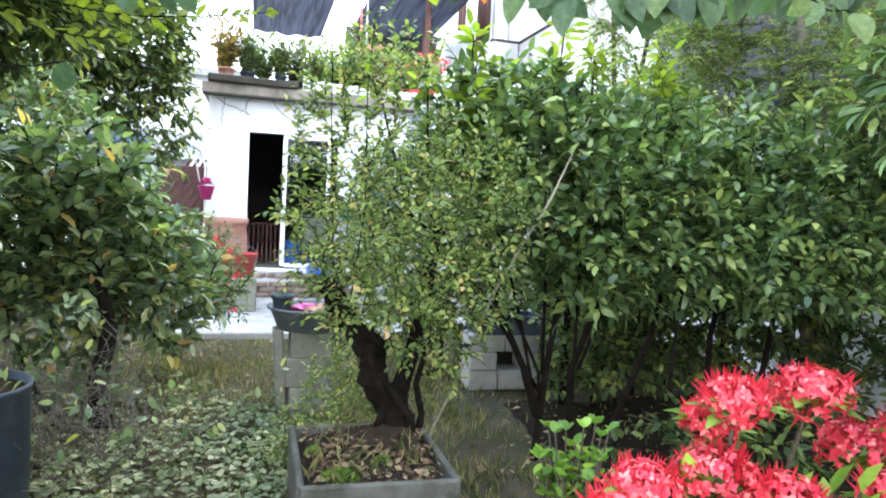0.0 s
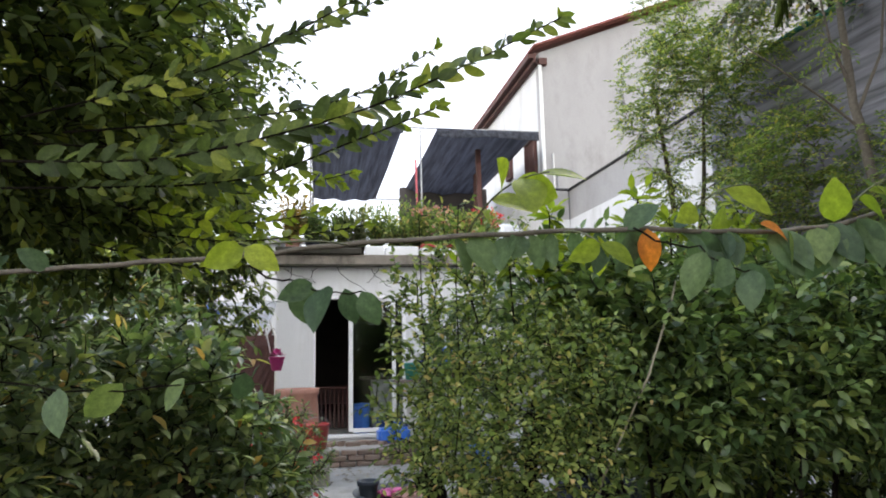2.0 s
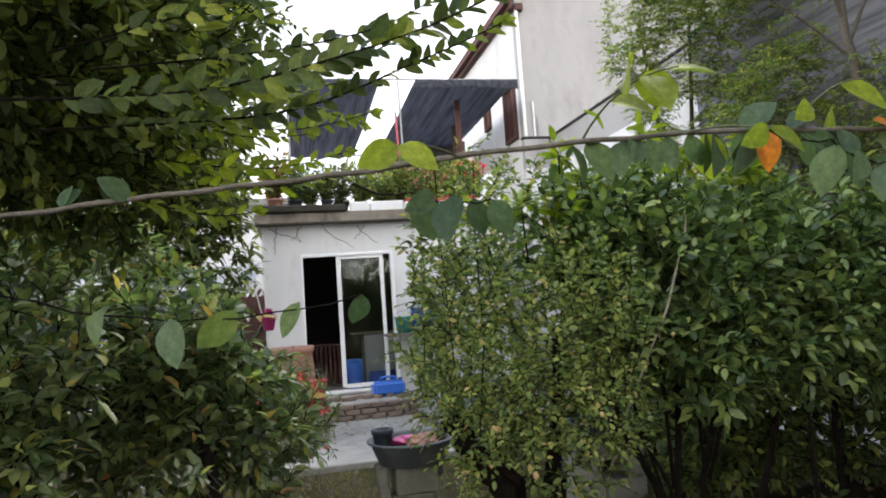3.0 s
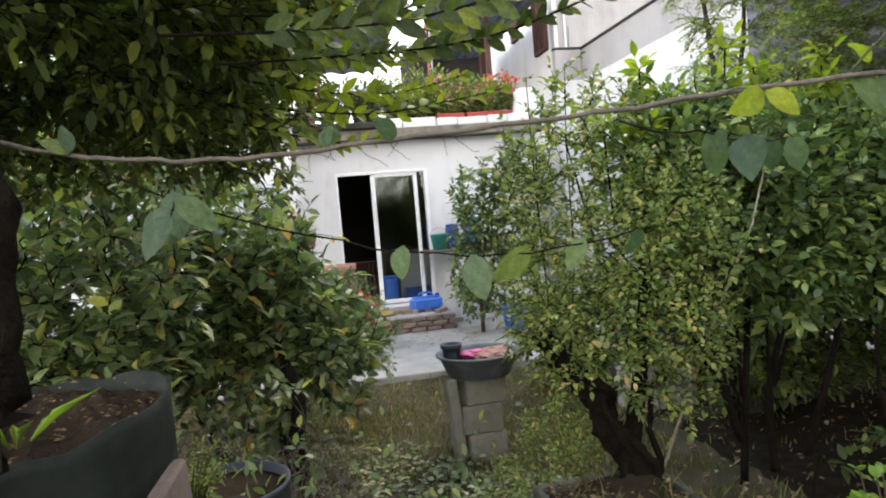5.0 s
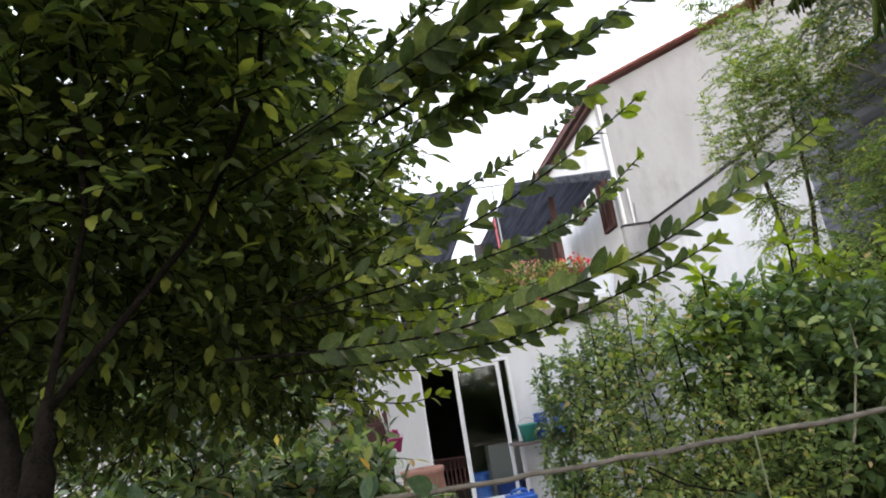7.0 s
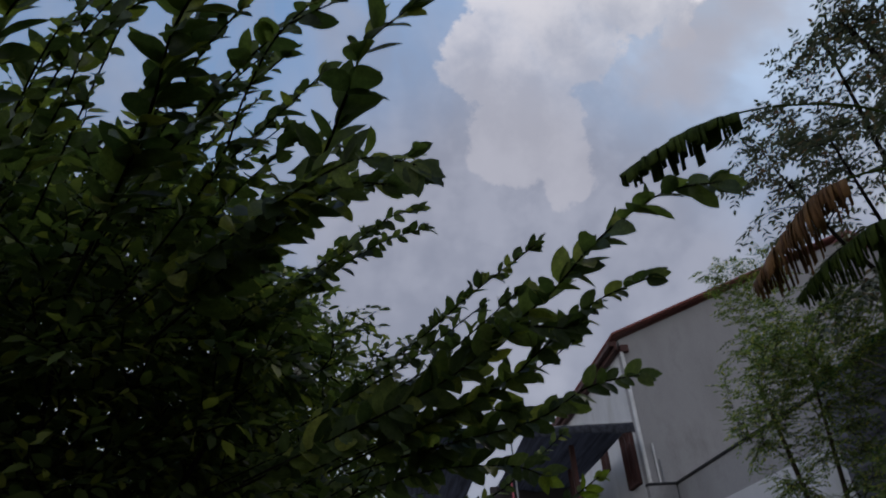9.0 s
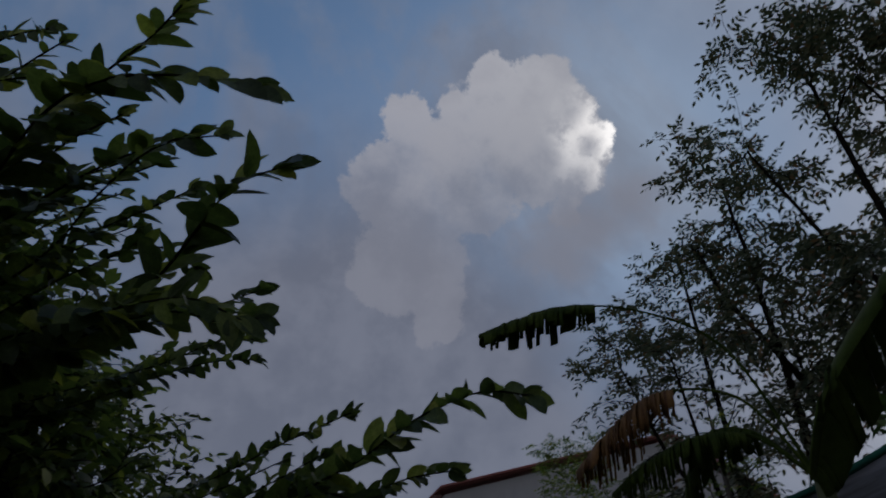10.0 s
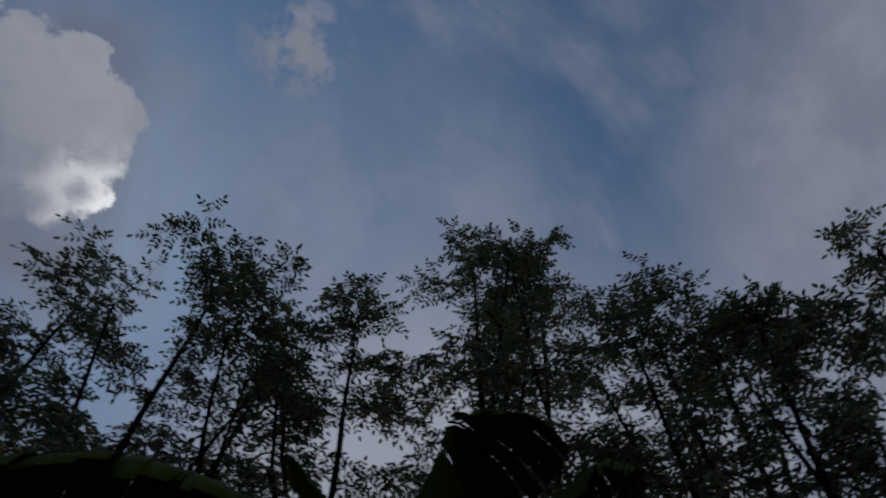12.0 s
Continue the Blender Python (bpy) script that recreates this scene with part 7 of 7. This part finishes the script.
# ---------------------------------------------------------------- flowering ixora in the foreground
ix = thing("ixora_bush", "ixora bush with dense rounded red flower heads", "bush", (0.95, 1.10, -0.02))
io = Vector((0.95, 1.10, -0.02))
HEADS = [(1.05, 1.06, 1.12, 0.070), (0.88, 1.06, 1.10, 0.062), (1.17, 1.06, 1.01, 0.075), (0.82, 1.02, 0.99, 0.075), (0.68, 1.02, 0.97, 0.065), (0.93, 0.98, 0.95, 0.07), (1.02, 0.95, 0.90, 0.07), (0.76, 0.95, 0.90, 0.07), (1.30, 1.0, 0.97, 0.07), (0.90, 1.15, 1.03, 0.055)]
tb, lv = Tubes(6), Leaves()
ri = random.Random(61)
for i in range(26):
    top = Vector((ri.uniform(0.72, 1.4), ri.uniform(0.88, 1.12), ri.uniform(0.72, 0.98))) - io
    foot = Vector((ri.uniform(-0.1, 0.1), ri.uniform(-0.05, 0.1), 0))
    pts = bez(foot, foot.lerp(top, 0.4) + Vector((0, 0, 0.3)), top, 8)
    tb.add(pts, 0.009, 0.003)
    leafy_twig(lv, pts, ri, 0.55, 0.03, 0.085, 0.9, 0.0, 0.4)
for x, y, z, r in HEADS + [(0.62, 1.0, 0.93, 0.06), (1.22, 0.98, 1.06, 0.07), (1.12, 0.93, 0.96, 0.065), (0.70, 0.92, 0.88, 0.06)]:
    z += 0.065
    top = Vector((x, y, z - r)) - io
    tb.add(bez(Vector((0, 0.05, 0.2)), top.lerp(Vector((0, 0.1, 0.4)), 0.4), top, 8), 0.007, 0.004)
    for k in range(12):
        a = ri.uniform(0, 6.283)
        lv.add(top + Vector((0, 0, -0.03 + 0.02 * ri.random())), (math.cos(a), math.sin(a), ri.uniform(0.0, 0.6)), (0, 0, 1), ri.uniform(0.07, 0.10))
    fl, bud = Leaves(), Leaves()
    for k in range(250):
        d = Vector((ri.gauss(0, 1), ri.gauss(0, 1), ri.gauss(0.55, 0.75))).normalized()
        p = top + Vector((d.x * r, d.y * r, d.z * r * 0.75)) * ri.uniform(0.80, 1.08)
        s1 = d.orthogonal().normalized()
        s2 = d.cross(s1)
        if k < 170:
            a0, petal = ri.uniform(0, 1.57), ri.uniform(0.010, 0.0145)
            for e in range(4):
                a = a0 + e * 1.5708
                fl.add(p, s1 * math.cos(a) + s2 * math.sin(a) + d * ri.uniform(0.0, 0.4), d, petal)
            bud.add(p - d * 0.028, d, s1, 0.028)
        else:
            bud.add(p - d * 0.015, d + Vector((0, 0, 0.8)), s2, ri.uniform(0.030, 0.046))
    head = fl.mesh("flower_head", 0.62, OVATE, M_PETAL_RED, ix, "rounded head of small red star flowers")
    bud.mesh("flower_buds", 0.12, CHIP, M_BUD_RED, ix, "dark red upright buds")
tagged(tb.mesh("branchwork", M_BARK, ix), kind="stuff")
lv.mesh("foliage", 0.42, OVATE, M_LEAF_IXORA, ix)
sp = thing("young_shrub", "small shrub with rounded light green leaves", "shrub", (1.04, 1.95, -0.02))
tb, lv = Tubes(5), Leaves()
for i in range(34):
    top = Vector((ri.gauss(0, 0.06), ri.gauss(0, 0.06), ri.uniform(0.58, 0.79)))
    pts = bez(Vector((0, 0, 0)), Vector((top.x * 0.3, top.y * 0.3, 0.4)), top, 7)
    tb.add(pts, 0.006, 0.003)
    for k in range(15):
        p, a = pts[-1 - k // 3], ri.uniform(0, 6.283)
        lv.add(p, (math.cos(a), math.sin(a), ri.uniform(0.5, 1.3)), (-math.cos(a), -math.sin(a), 1.2), ri.uniform(0.034, 0.050))
tagged(tb.mesh("branchwork", M_BARK, sp), kind="stuff")
lv.mesh("foliage", 0.78, ROUND, M_LEAF_IXORA, sp)

# ---------------------------------------------------------------- feathery trees, banana plants, tall trees
plant("feathery_tree", "slender feathery-leaved tree by the boundary wall", "tree",
      [([(3.75, 6.5, -0.02), (3.7, 6.5, 1.5), (3.6, 6.5, 3.0), (3.45, 6.5, 4.4)], 0.05, 0.016), ([(3.7, 6.5, 1.8), (3.9, 6.4, 3.2), (4.0, 6.4, 4.4)], 0.035, 0.012)],
      [(3.55, 6.3, 5.4, 0.50, 0.4, 0.5), (3.3, 6.3, 4.4, 0.45, 0.4, 0.45), (3.9, 6.4, 4.7, 0.50, 0.4, 0.5), (3.4, 6.3, 3.6, 0.45, 0.4, 0.45), (3.5, 6.3, 2.9, 0.4, 0.4, 0.4), (4.1, 6.3, 3.8, 0.35, 0.4, 0.5), (3.35, 6.0, 4.0, 0.45, 0.4, 0.45), (3.75, 6.0, 4.3, 0.45, 0.4, 0.45), (3.9, 5.9, 3.5, 0.4, 0.4, 0.5), (3.15, 6.2, 3.9, 0.35, 0.35, 0.4), (4.2, 5.8, 4.4, 0.4, 0.4, 0.45), (3.4, 5.7, 4.6, 0.45, 0.4, 0.40), (3.95, 5.5, 4.6, 0.40, 0.4, 0.40), (3.2, 5.9, 4.3, 0.35, 0.35, 0.35), (3.7, 5.7, 4.2, 0.45, 0.4, 0.40)],
      720, 130, M_LEAF_FEATHER, M_BARK, SLIM, 0.050, 0.42, zone=0.42, step=0.065, pinna=(0.20, 0.030, 0.25), limb=0.009, lift=0.25, twig=0.0022)
plant("feathery_tree", "ferny bright green young tree before the net", "tree",
      [([(4.0, 5.0, -0.02), (4.0, 5.0, 1.2), (3.9, 5.0, 2.4)], 0.05, 0.016), ([(4.1, 4.2, -0.02), (4.1, 4.2, 1.2), (4.1, 4.2, 2.4)], 0.045, 0.014)],
      [(3.7, 5.2, 2.75, 0.6, 0.5, 0.50), (4.1, 4.4, 2.75, 0.4, 0.5, 0.55), (3.4, 5.2, 2.3, 0.6, 0.5, 0.45), (3.95, 3.6, 2.5, 0.45, 0.45, 0.55), (3.9, 5.0, 3.3, 0.45, 0.5, 0.45), (3.6, 4.9, 3.0, 0.4, 0.4, 0.4)],
      500, 131, M_LEAF_FEATHER, M_BARK, SLIM, 0.055, 0.42, zone=0.42, step=0.06, pinna=(0.22, 0.030, 0.25), limb=0.009, lift=0.3, twig=0.0022)
plant("bare_tree", "pale brown slender tree with few leaves before the net", "tree",
      [([(4.15, 4.4, -0.02), (4.10, 4.4, 1.6), (4.04, 4.4, 2.85), (3.95, 4.4, 3.42), (3.90, 4.4, 4.33), (3.92, 4.4, 5.2)], 0.055, 0.018),
       ([(4.05, 4.4, 2.8), (4.0, 4.4, 3.2), (3.69, 4.4, 3.44), (3.05, 4.4, 3.82)], 0.016, 0.006), ([(3.95, 4.4, 3.5), (3.75, 4.35, 3.9), (3.62, 4.3, 4.5)], 0.014, 0.006), ([(3.95, 4.4, 3.3), (4.15, 4.3, 3.8), (4.25, 4.25, 4.6)], 0.016, 0.007)],
      [(3.7, 4.4, 4.0, 0.5, 0.3, 0.5), (4.0, 4.3, 4.8, 0.4, 0.3, 0.5)], 26, 133, M_LEAF_FEATHER, M_TWIG, SLIM, 0.055, 0.42, zone=0.40, step=0.07, pinna=(0.20, 0.032, 0.25), limb=0.006, lift=0.2, twig=0.0022)
plant("broadleaf_tree", "young tree with large drooping dark green leaves", "tree",
      [([(3.7, 3.0, -0.02), (3.7, 3.0, 1.2), (3.7, 3.0, 2.2), (3.5, 2.8, 3.4)], 0.04, 0.014)],
      [(3.65, 3.0, 2.2, 0.5, 0.45, 0.45), (3.9, 3.2, 1.8, 0.4, 0.4, 0.4), (3.6, 2.3, 4.1, 0.4, 0.3, 0.4)],
      330, 132, M_LEAF_HEDGE, M_BARK, OVATE, 0.17, 0.34, zone=0.32, step=0.05, flat=0.6, droop=0.2, limb=0.01)


def tall_tree(x, y, top, seed, r, low):
    rr = random.Random(seed)
    stems = [([(x, y, -0.02), (x + rr.gauss(0, 0.12), y + rr.gauss(0, 0.12), top * 0.35), (x + rr.gauss(0, 0.12), y + rr.gauss(0, 0.12), top * 0.65), (x + rr.gauss(0, 0.06), y + rr.gauss(0, 0.06), top * 0.92)], 0.075, 0.016)]
    for k in range(3):
        a = rr.uniform(0, 6.283)
        z0 = top * rr.uniform(0.40, 0.62)
        stems.append(([(x, y, z0), (x + math.cos(a) * r * 0.45, y + math.sin(a) * r * 0.45, z0 + top * 0.14), (x + math.cos(a) * r * 0.7, y + math.sin(a) * r * 0.7, z0 + top * 0.27)], 0.035, 0.012))
    blobs = [(x, y, top - 0.7, r * 0.55, r * 0.55, 0.75)]
    z = top - 1.3
    while z > low:
        for k in range(3):
            a = rr.uniform(0, 6.283)
            blobs.append((x + math.cos(a) * r * 0.62, y + math.sin(a) * r * 0.62, z + rr.gauss(0, 0.2), r * rr.uniform(0.42, 0.68), r * rr.uniform(0.42, 0.68), rr.uniform(0.3, 0.5)))
        z -= 0.75
    return plant("tall_tree", "tall slender tree with light open crown of small leaves", "tree", stems, blobs, int((31 * (top - low) + 45) * max(1.0, r / 1.15)), seed, M_LEAF_TALL, M_BARK_DARK, HEX, 0.084, 0.50,
                 zone=0.58, step=0.095, pinna=(0.27, 0.054, 0.32), limb=0.016, lift=0.2, twig=0.004, group="row of tall trees")


ROW = ((4.95, 5.4, 8.9, 1.40, 4.3), (4.95, 4.15, 9.4, 1.25, 4.5), (4.95, 2.65, 10.0, 1.3, 4.6), (5.45, 1.75, 9.6, 1.1, 4.7), (5.39, 0.80, 9.9, 1.15, 5.0), (5.58, -0.7, 12.0, 1.25, 5.0),
       (5.73, -1.75, 12.2, 1.2, 5.0), (4.95, -2.75, 9.8, 1.05, 5.0), (4.70, -3.3, 9.3, 0.95, 4.8), (4.15, -3.62, 8.6, 0.62, 4.6), (3.48, -4.55, 9.0, 0.80, 4.4))
for i, (x, y, top, r, low) in enumerate(ROW):
    tall_tree(x, y, top, 300 + i, r, low)


def banana_leaf(parent, off, rib, width, m, seed, start=0.12, torn=0.35, hang=0.5, name="leaf_blade", rag=0.12):
    """A banana leaf: a thick midrib and a blade that is torn into strips, folded down on both sides."""
    rb = random.Random(seed)
    q = [Vector(p) - off for p in rib]
    pts = []
    for i in range(len(q) - 1):
        a, b = q[i], q[i + 1]
        pa, pn = q[max(0, i - 1)], q[min(len(q) - 1, i + 2)]
        for k in range(22):
            s = k / 22
            pts.append(0.5 * ((2 * a) + (b - pa) * s + (2 * pa - 5 * a + 4 * b - pn) * s * s + (3 * a - pa - 3 * b + pn) * s ** 3))
    pts.append(q[-1])
    t = Tubes(6)
    t.add(pts, 0.017, 0.005)
    ribob = t.mesh("leaf_stalk", M_LEAF_BANANA, parent)
    n = len(pts)
    vs, fs = [], []

    def ladder(i, side, fall, reach, slip):
        u = (i - n * start) / (n * (1 - start))
        d = (pts[min(n - 1, i + 1)] - pts[max(0, i - 1)]).normalized()
        out = d.cross(Vector((0, 0, 1)))
        out = out.normalized() if out.length > 0.1 else Vector((1, 0, 0))
        half = width * 0.5 * max(0.05, math.sin(math.pi * min(1, 0.12 + u * 0.86)) ** 0.6) * reach
        row = []
        for k in (0.0, 0.35, 0.7, 1.0):
            row.append(len(vs))
            vs.append(pts[i] + out * (side * half * k * (1 - fall * 0.45 * k)) + Vector((0, 0, 0.05 * half * (1 - k) * (k > 0) - half * fall * k * k)) + d * (half * k * (0.10 + slip * k)))
        return row

    for side in (-1, 1):
        fall, reach, slip = hang, 1.0, 0.0
        prev = ladder(int(n * start), side, fall, reach, slip)
        for i in range(int(n * start) + 1, n):
            row = ladder(i, side, fall, reach * rb.uniform(0.98, 1.02), slip)
            for k in range(3):
                fs.append((prev[k], prev[k + 1], row[k + 1], row[k]))
            if rb.random() < torn:
                fall, reach, slip = hang * rb.uniform(0.85, 1.2), rb.uniform(1.0 - rag, 1.06), rb.gauss(0, 0.05)
                row = ladder(i, side, fall, reach, slip)
            prev = row
    ob = link_mesh(name, vs, fs, m, parent, smooth=True)
    ob.modifiers.new("thick", "SOLIDIFY").thickness = 0.003
    return ob


def banana_stem(name, label, base, height, r, lean=(0.0, 0.0)):
    th = thing(name, label, "banana plant", base)
    t = Tubes(14)
    t.add([(0.03 * math.sin(i) + lean[0] * i / 8, 0.02 * math.cos(i * 1.3) + lean[1] * i / 8, height * i / 8) for i in range(9)], r, r * 0.55, 0.04, random.Random(9))
    t.mesh("pseudostem", M_STEM_GREEN, th)
    return th


ba = banana_stem("banana_plant", "banana plant with torn arching leaves and a dead brown leaf", (4.25, 4.25, -0.02), 4.3, 0.11, (-0.5, -0.9))
bo = Vector((4.25, 4.25, -0.02))
banana_leaf(ba, bo, [(3.75, 3.35, 4.2), (3.4, 3.5, 5.3), (2.9, 3.85, 5.78), (2.35, 4.25, 5.92), (1.72, 4.66, 5.72)], 0.50, M_LEAF_BANANA, 1, start=0.64, torn=0.8, hang=1.0, rag=0.42)
banana_leaf(ba, bo, [(3.75, 3.35, 4.2), (3.45, 3.55, 4.88), (2.98, 3.88, 5.0), (2.72, 4.2, 4.80), (2.50, 4.5, 4.50)], 0.58, M_LEAF_DEAD, 2, start=0.45, torn=0.92, hang=1.1, name="dead_leaf_blade", rag=0.5)
banana_leaf(ba, bo, [(3.75, 3.35, 4.2), (3.55, 3.6, 4.60), (3.23, 3.87, 4.66), (2.95, 4.2, 4.52), (2.75, 4.42, 4.33)], 0.46, M_LEAF_BANANA, 3, start=0.3, torn=0.95, hang=1.0, rag=0.5)
banana_leaf(ba, bo, [(3.75, 3.35, 4.2), (3.65, 3.7, 4.7), (3.5, 4.0, 4.8), (3.35, 4.2, 4.5), (3.25, 4.3, 4.0)], 0.6, M_LEAF_BANANA, 4, start=0.25, torn=0.6, hang=1.0, rag=0.3)
bb = banana_stem("banana_plant", "broad-leaved banana plant close to the path", (2.95, -0.15, -0.02), 3.9, 0.12)
bo = Vector((2.95, -0.15, -0.02))
banana_leaf(bb, bo, [(2.95, -0.15, 3.8), (2.80, 0.35, 4.28), (2.62, 0.9, 4.40), (2.42, 1.35, 4.24), (2.2, 1.75, 3.85), (2.1, 2.0, 3.4)], 0.80, M_LEAF_BANANA, 6, torn=0.25, hang=0.55, rag=0.2)
banana_leaf(bb, bo, [(2.95, -0.15, 3.8), (2.88, 0.1, 4.40), (2.82, 0.28, 4.60), (2.77, 0.40, 4.70)], 0.24, M_LEAF_BANANA, 7, torn=0.12, hang=0.6)
banana_leaf(bb, bo, [(2.95, -0.15, 3.8), (2.90, -0.4, 4.4), (2.82, -0.62, 4.80), (2.68, -0.78, 4.90), (2.5, -0.9, 4.8)], 0.95, M_LEAF_BANANA, 8, torn=0.1, hang=0.35)
banana_leaf(bb, bo, [(2.95, -0.15, 3.8), (2.87, -0.70, 4.28), (2.70, -1.10, 4.52), (2.60, -1.27, 4.60), (2.5, -1.36, 4.50)], 0.46, M_LEAF_BANANA, 9, torn=0.2, hang=0.7)
banana_leaf(bb, bo, [(2.95, -0.15, 3.8), (3.3, -0.2, 4.6), (3.7, -0.3, 4.9), (4.1, -0.4, 4.6)], 0.65, M_LEAF_BANANA, 10, torn=0.2, hang=0.6)

# ---------------------------------------------------------------- ground cover, grass and litter
rg = random.Random(90)


def scatter(n, x0, x1, y0, y1, keep=None):
    k = 0
    while k < n:
        x, y = rg.uniform(x0, x1), rg.uniform(y0, y1)
        if keep is None or rg.random() < keep(x, y):
            k += 1
            yield x, y


def gz(x, y):
    return 0.05 * noise.noise((x * 0.7, y * 0.7, 0)) - 0.02


# added sheet of darkened soil, painting the deep shade below the hedge
shade_soil = thing("shade_soil_sheet", "dark soil sheet standing in for the shade under the hedge", "soil bed", (2.9, 3.7, 0), kind="structure")
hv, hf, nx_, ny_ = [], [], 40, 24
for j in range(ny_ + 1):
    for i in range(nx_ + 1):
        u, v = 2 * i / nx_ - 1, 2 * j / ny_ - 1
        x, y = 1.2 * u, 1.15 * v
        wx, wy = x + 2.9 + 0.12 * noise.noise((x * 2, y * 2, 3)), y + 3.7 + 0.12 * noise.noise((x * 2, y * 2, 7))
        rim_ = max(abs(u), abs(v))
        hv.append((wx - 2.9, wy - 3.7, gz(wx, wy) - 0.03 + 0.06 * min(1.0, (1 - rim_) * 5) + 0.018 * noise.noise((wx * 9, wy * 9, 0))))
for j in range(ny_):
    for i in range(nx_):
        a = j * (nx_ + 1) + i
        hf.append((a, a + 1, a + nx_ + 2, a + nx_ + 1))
link_mesh("soil", hv, hf, M_SHADE_SOIL, shade_soil, smooth=True)
cover = thing("ground_cover", "low creeping ground cover with small pale leaves", "ground cover", (0, 3.5, 0), kind="stuff")
lv = Leaves()
for x, y in scatter(5200, -1.3, 0.75, 2.5, 5.0, lambda x, y: max(0.0, min(1.0, 0.9 + 0.9 * noise.noise((x * 1.3, y * 1.3, 4)) - max(0, y - 3.8) * 0.7 - max(0, x) * 0.9))):
    lv.add((x, y - 3.5, gz(x, y) + rg.uniform(0.02, 0.12)), (rg.gauss(0, 1), rg.gauss(0, 1), rg.uniform(-0.2, 0.5)), (rg.gauss(0, 0.35), rg.gauss(0, 0.35), 1), rg.uniform(0.03, 0.055))
lv.mesh("creeping_leaves", 0.7, OVATE, M_COVER, cover)
lawn = thing("grass", "thin uneven grass with dry blades", "grass", (0, 4.5, 0), kind="stuff")
lv = Leaves()
for x, y in scatter(24000, -2.5, 4.4, 2.2, 6.95, lambda x, y: (0.10 if x > 1.35 and y < 5.0 else 1.0) * max(0.05, min(1.0, 0.55 + 1.1 * noise.noise((x * 0.9, y * 0.9, 9))))):
    lv.add((x, y - 4.5, gz(x, y) - 0.01), (rg.gauss(0, 0.45), rg.gauss(0, 0.45), 1), (rg.gauss(0, 1), rg.gauss(0, 1), 0.15), rg.uniform(0.035, 0.10))
for x, y in scatter(1100, 0.75, 1.75, 2.3, 5.0, lambda x, y: max(0.02, min(1.0, 0.35 + 1.6 * noise.noise((x * 2.6, y * 2.6, 2))))):
    lv.add((x, y - 4.5, gz(x, y) - 0.01), (rg.gauss(0, 0.5), rg.gauss(0, 0.5), 1), (rg.gauss(0, 1), rg.gauss(0, 1), 0.15), rg.uniform(0.04, 0.13))
for x, y in scatter(8000, -3.5, 4.4, -4.5, 2.2, lambda x, y: (0.15 if x > 1.3 and y > 1.2 else 1.0) * max(0.05, min(1.0, 0.5 + 1.1 * noise.noise((x * 0.9, y * 0.9, 9))))):
    lv.add((x, y - 4.5, gz(x, y) - 0.01 if y > 1.5 else -0.03), (rg.gauss(0, 0.45), rg.gauss(0, 0.45), 1), (rg.gauss(0, 1), rg.gauss(0, 1), 0.15), rg.uniform(0.04, 0.11))
lv.mesh("blades", 0.06, CHIP, M_GRASS, lawn)
litter = thing("leaf_litter", "scattered dry fallen leaves", "litter", (0, 5, 0), kind="stuff")
lv = Leaves()
for x, y in scatter(1300, -2.0, 4.0, 2.3, 6.95):
    lv.add((x, y - 5, gz(x, y) + 0.02 + 0.03 * rg.random()), (rg.gauss(0, 1), rg.gauss(0, 1), rg.gauss(0, 0.2)), (rg.gauss(0, 0.4), rg.gauss(0, 0.4), 1), rg.uniform(0.03, 0.07))
for x, y in scatter(110, -0.4, 1.5, 8.4, 9.35):
    lv.add((x, y - 5, 0.055 + 0.01 * rg.random()), (rg.gauss(0, 1), rg.gauss(0, 1), 0.05), (0, 0, 1), rg.uniform(0.03, 0.07))
lv.mesh("dry_leaves", 0.5, SLIM, M_LITTER, litter)

# ---------------------------------------------------------------- unseen greenery added behind the path, to close the garden and reflect in the door glass
plant("garden_hedge", "unseen tall hedge added behind the path for the glass reflection", "hedge",
      [([(x, -6.5, -0.02), (x + 0.1, -6.5, 1.2), (x, -6.5, 2.6)], 0.05, 0.02) for x in (-3.0, -1.0, 1.0, 3.0)],
      [(x, -6.5, z, 1.2, 0.6, 0.9) for x in (-3.2, -1.6, 0.0, 1.6, 3.2) for z in (1.0, 2.4, 3.8)],
      1500, 140, M_LEAF_HEDGE, M_BARK_DARK, HEX, 0.20, 0.5, zone=0.6, step=0.06, limb=0.02)
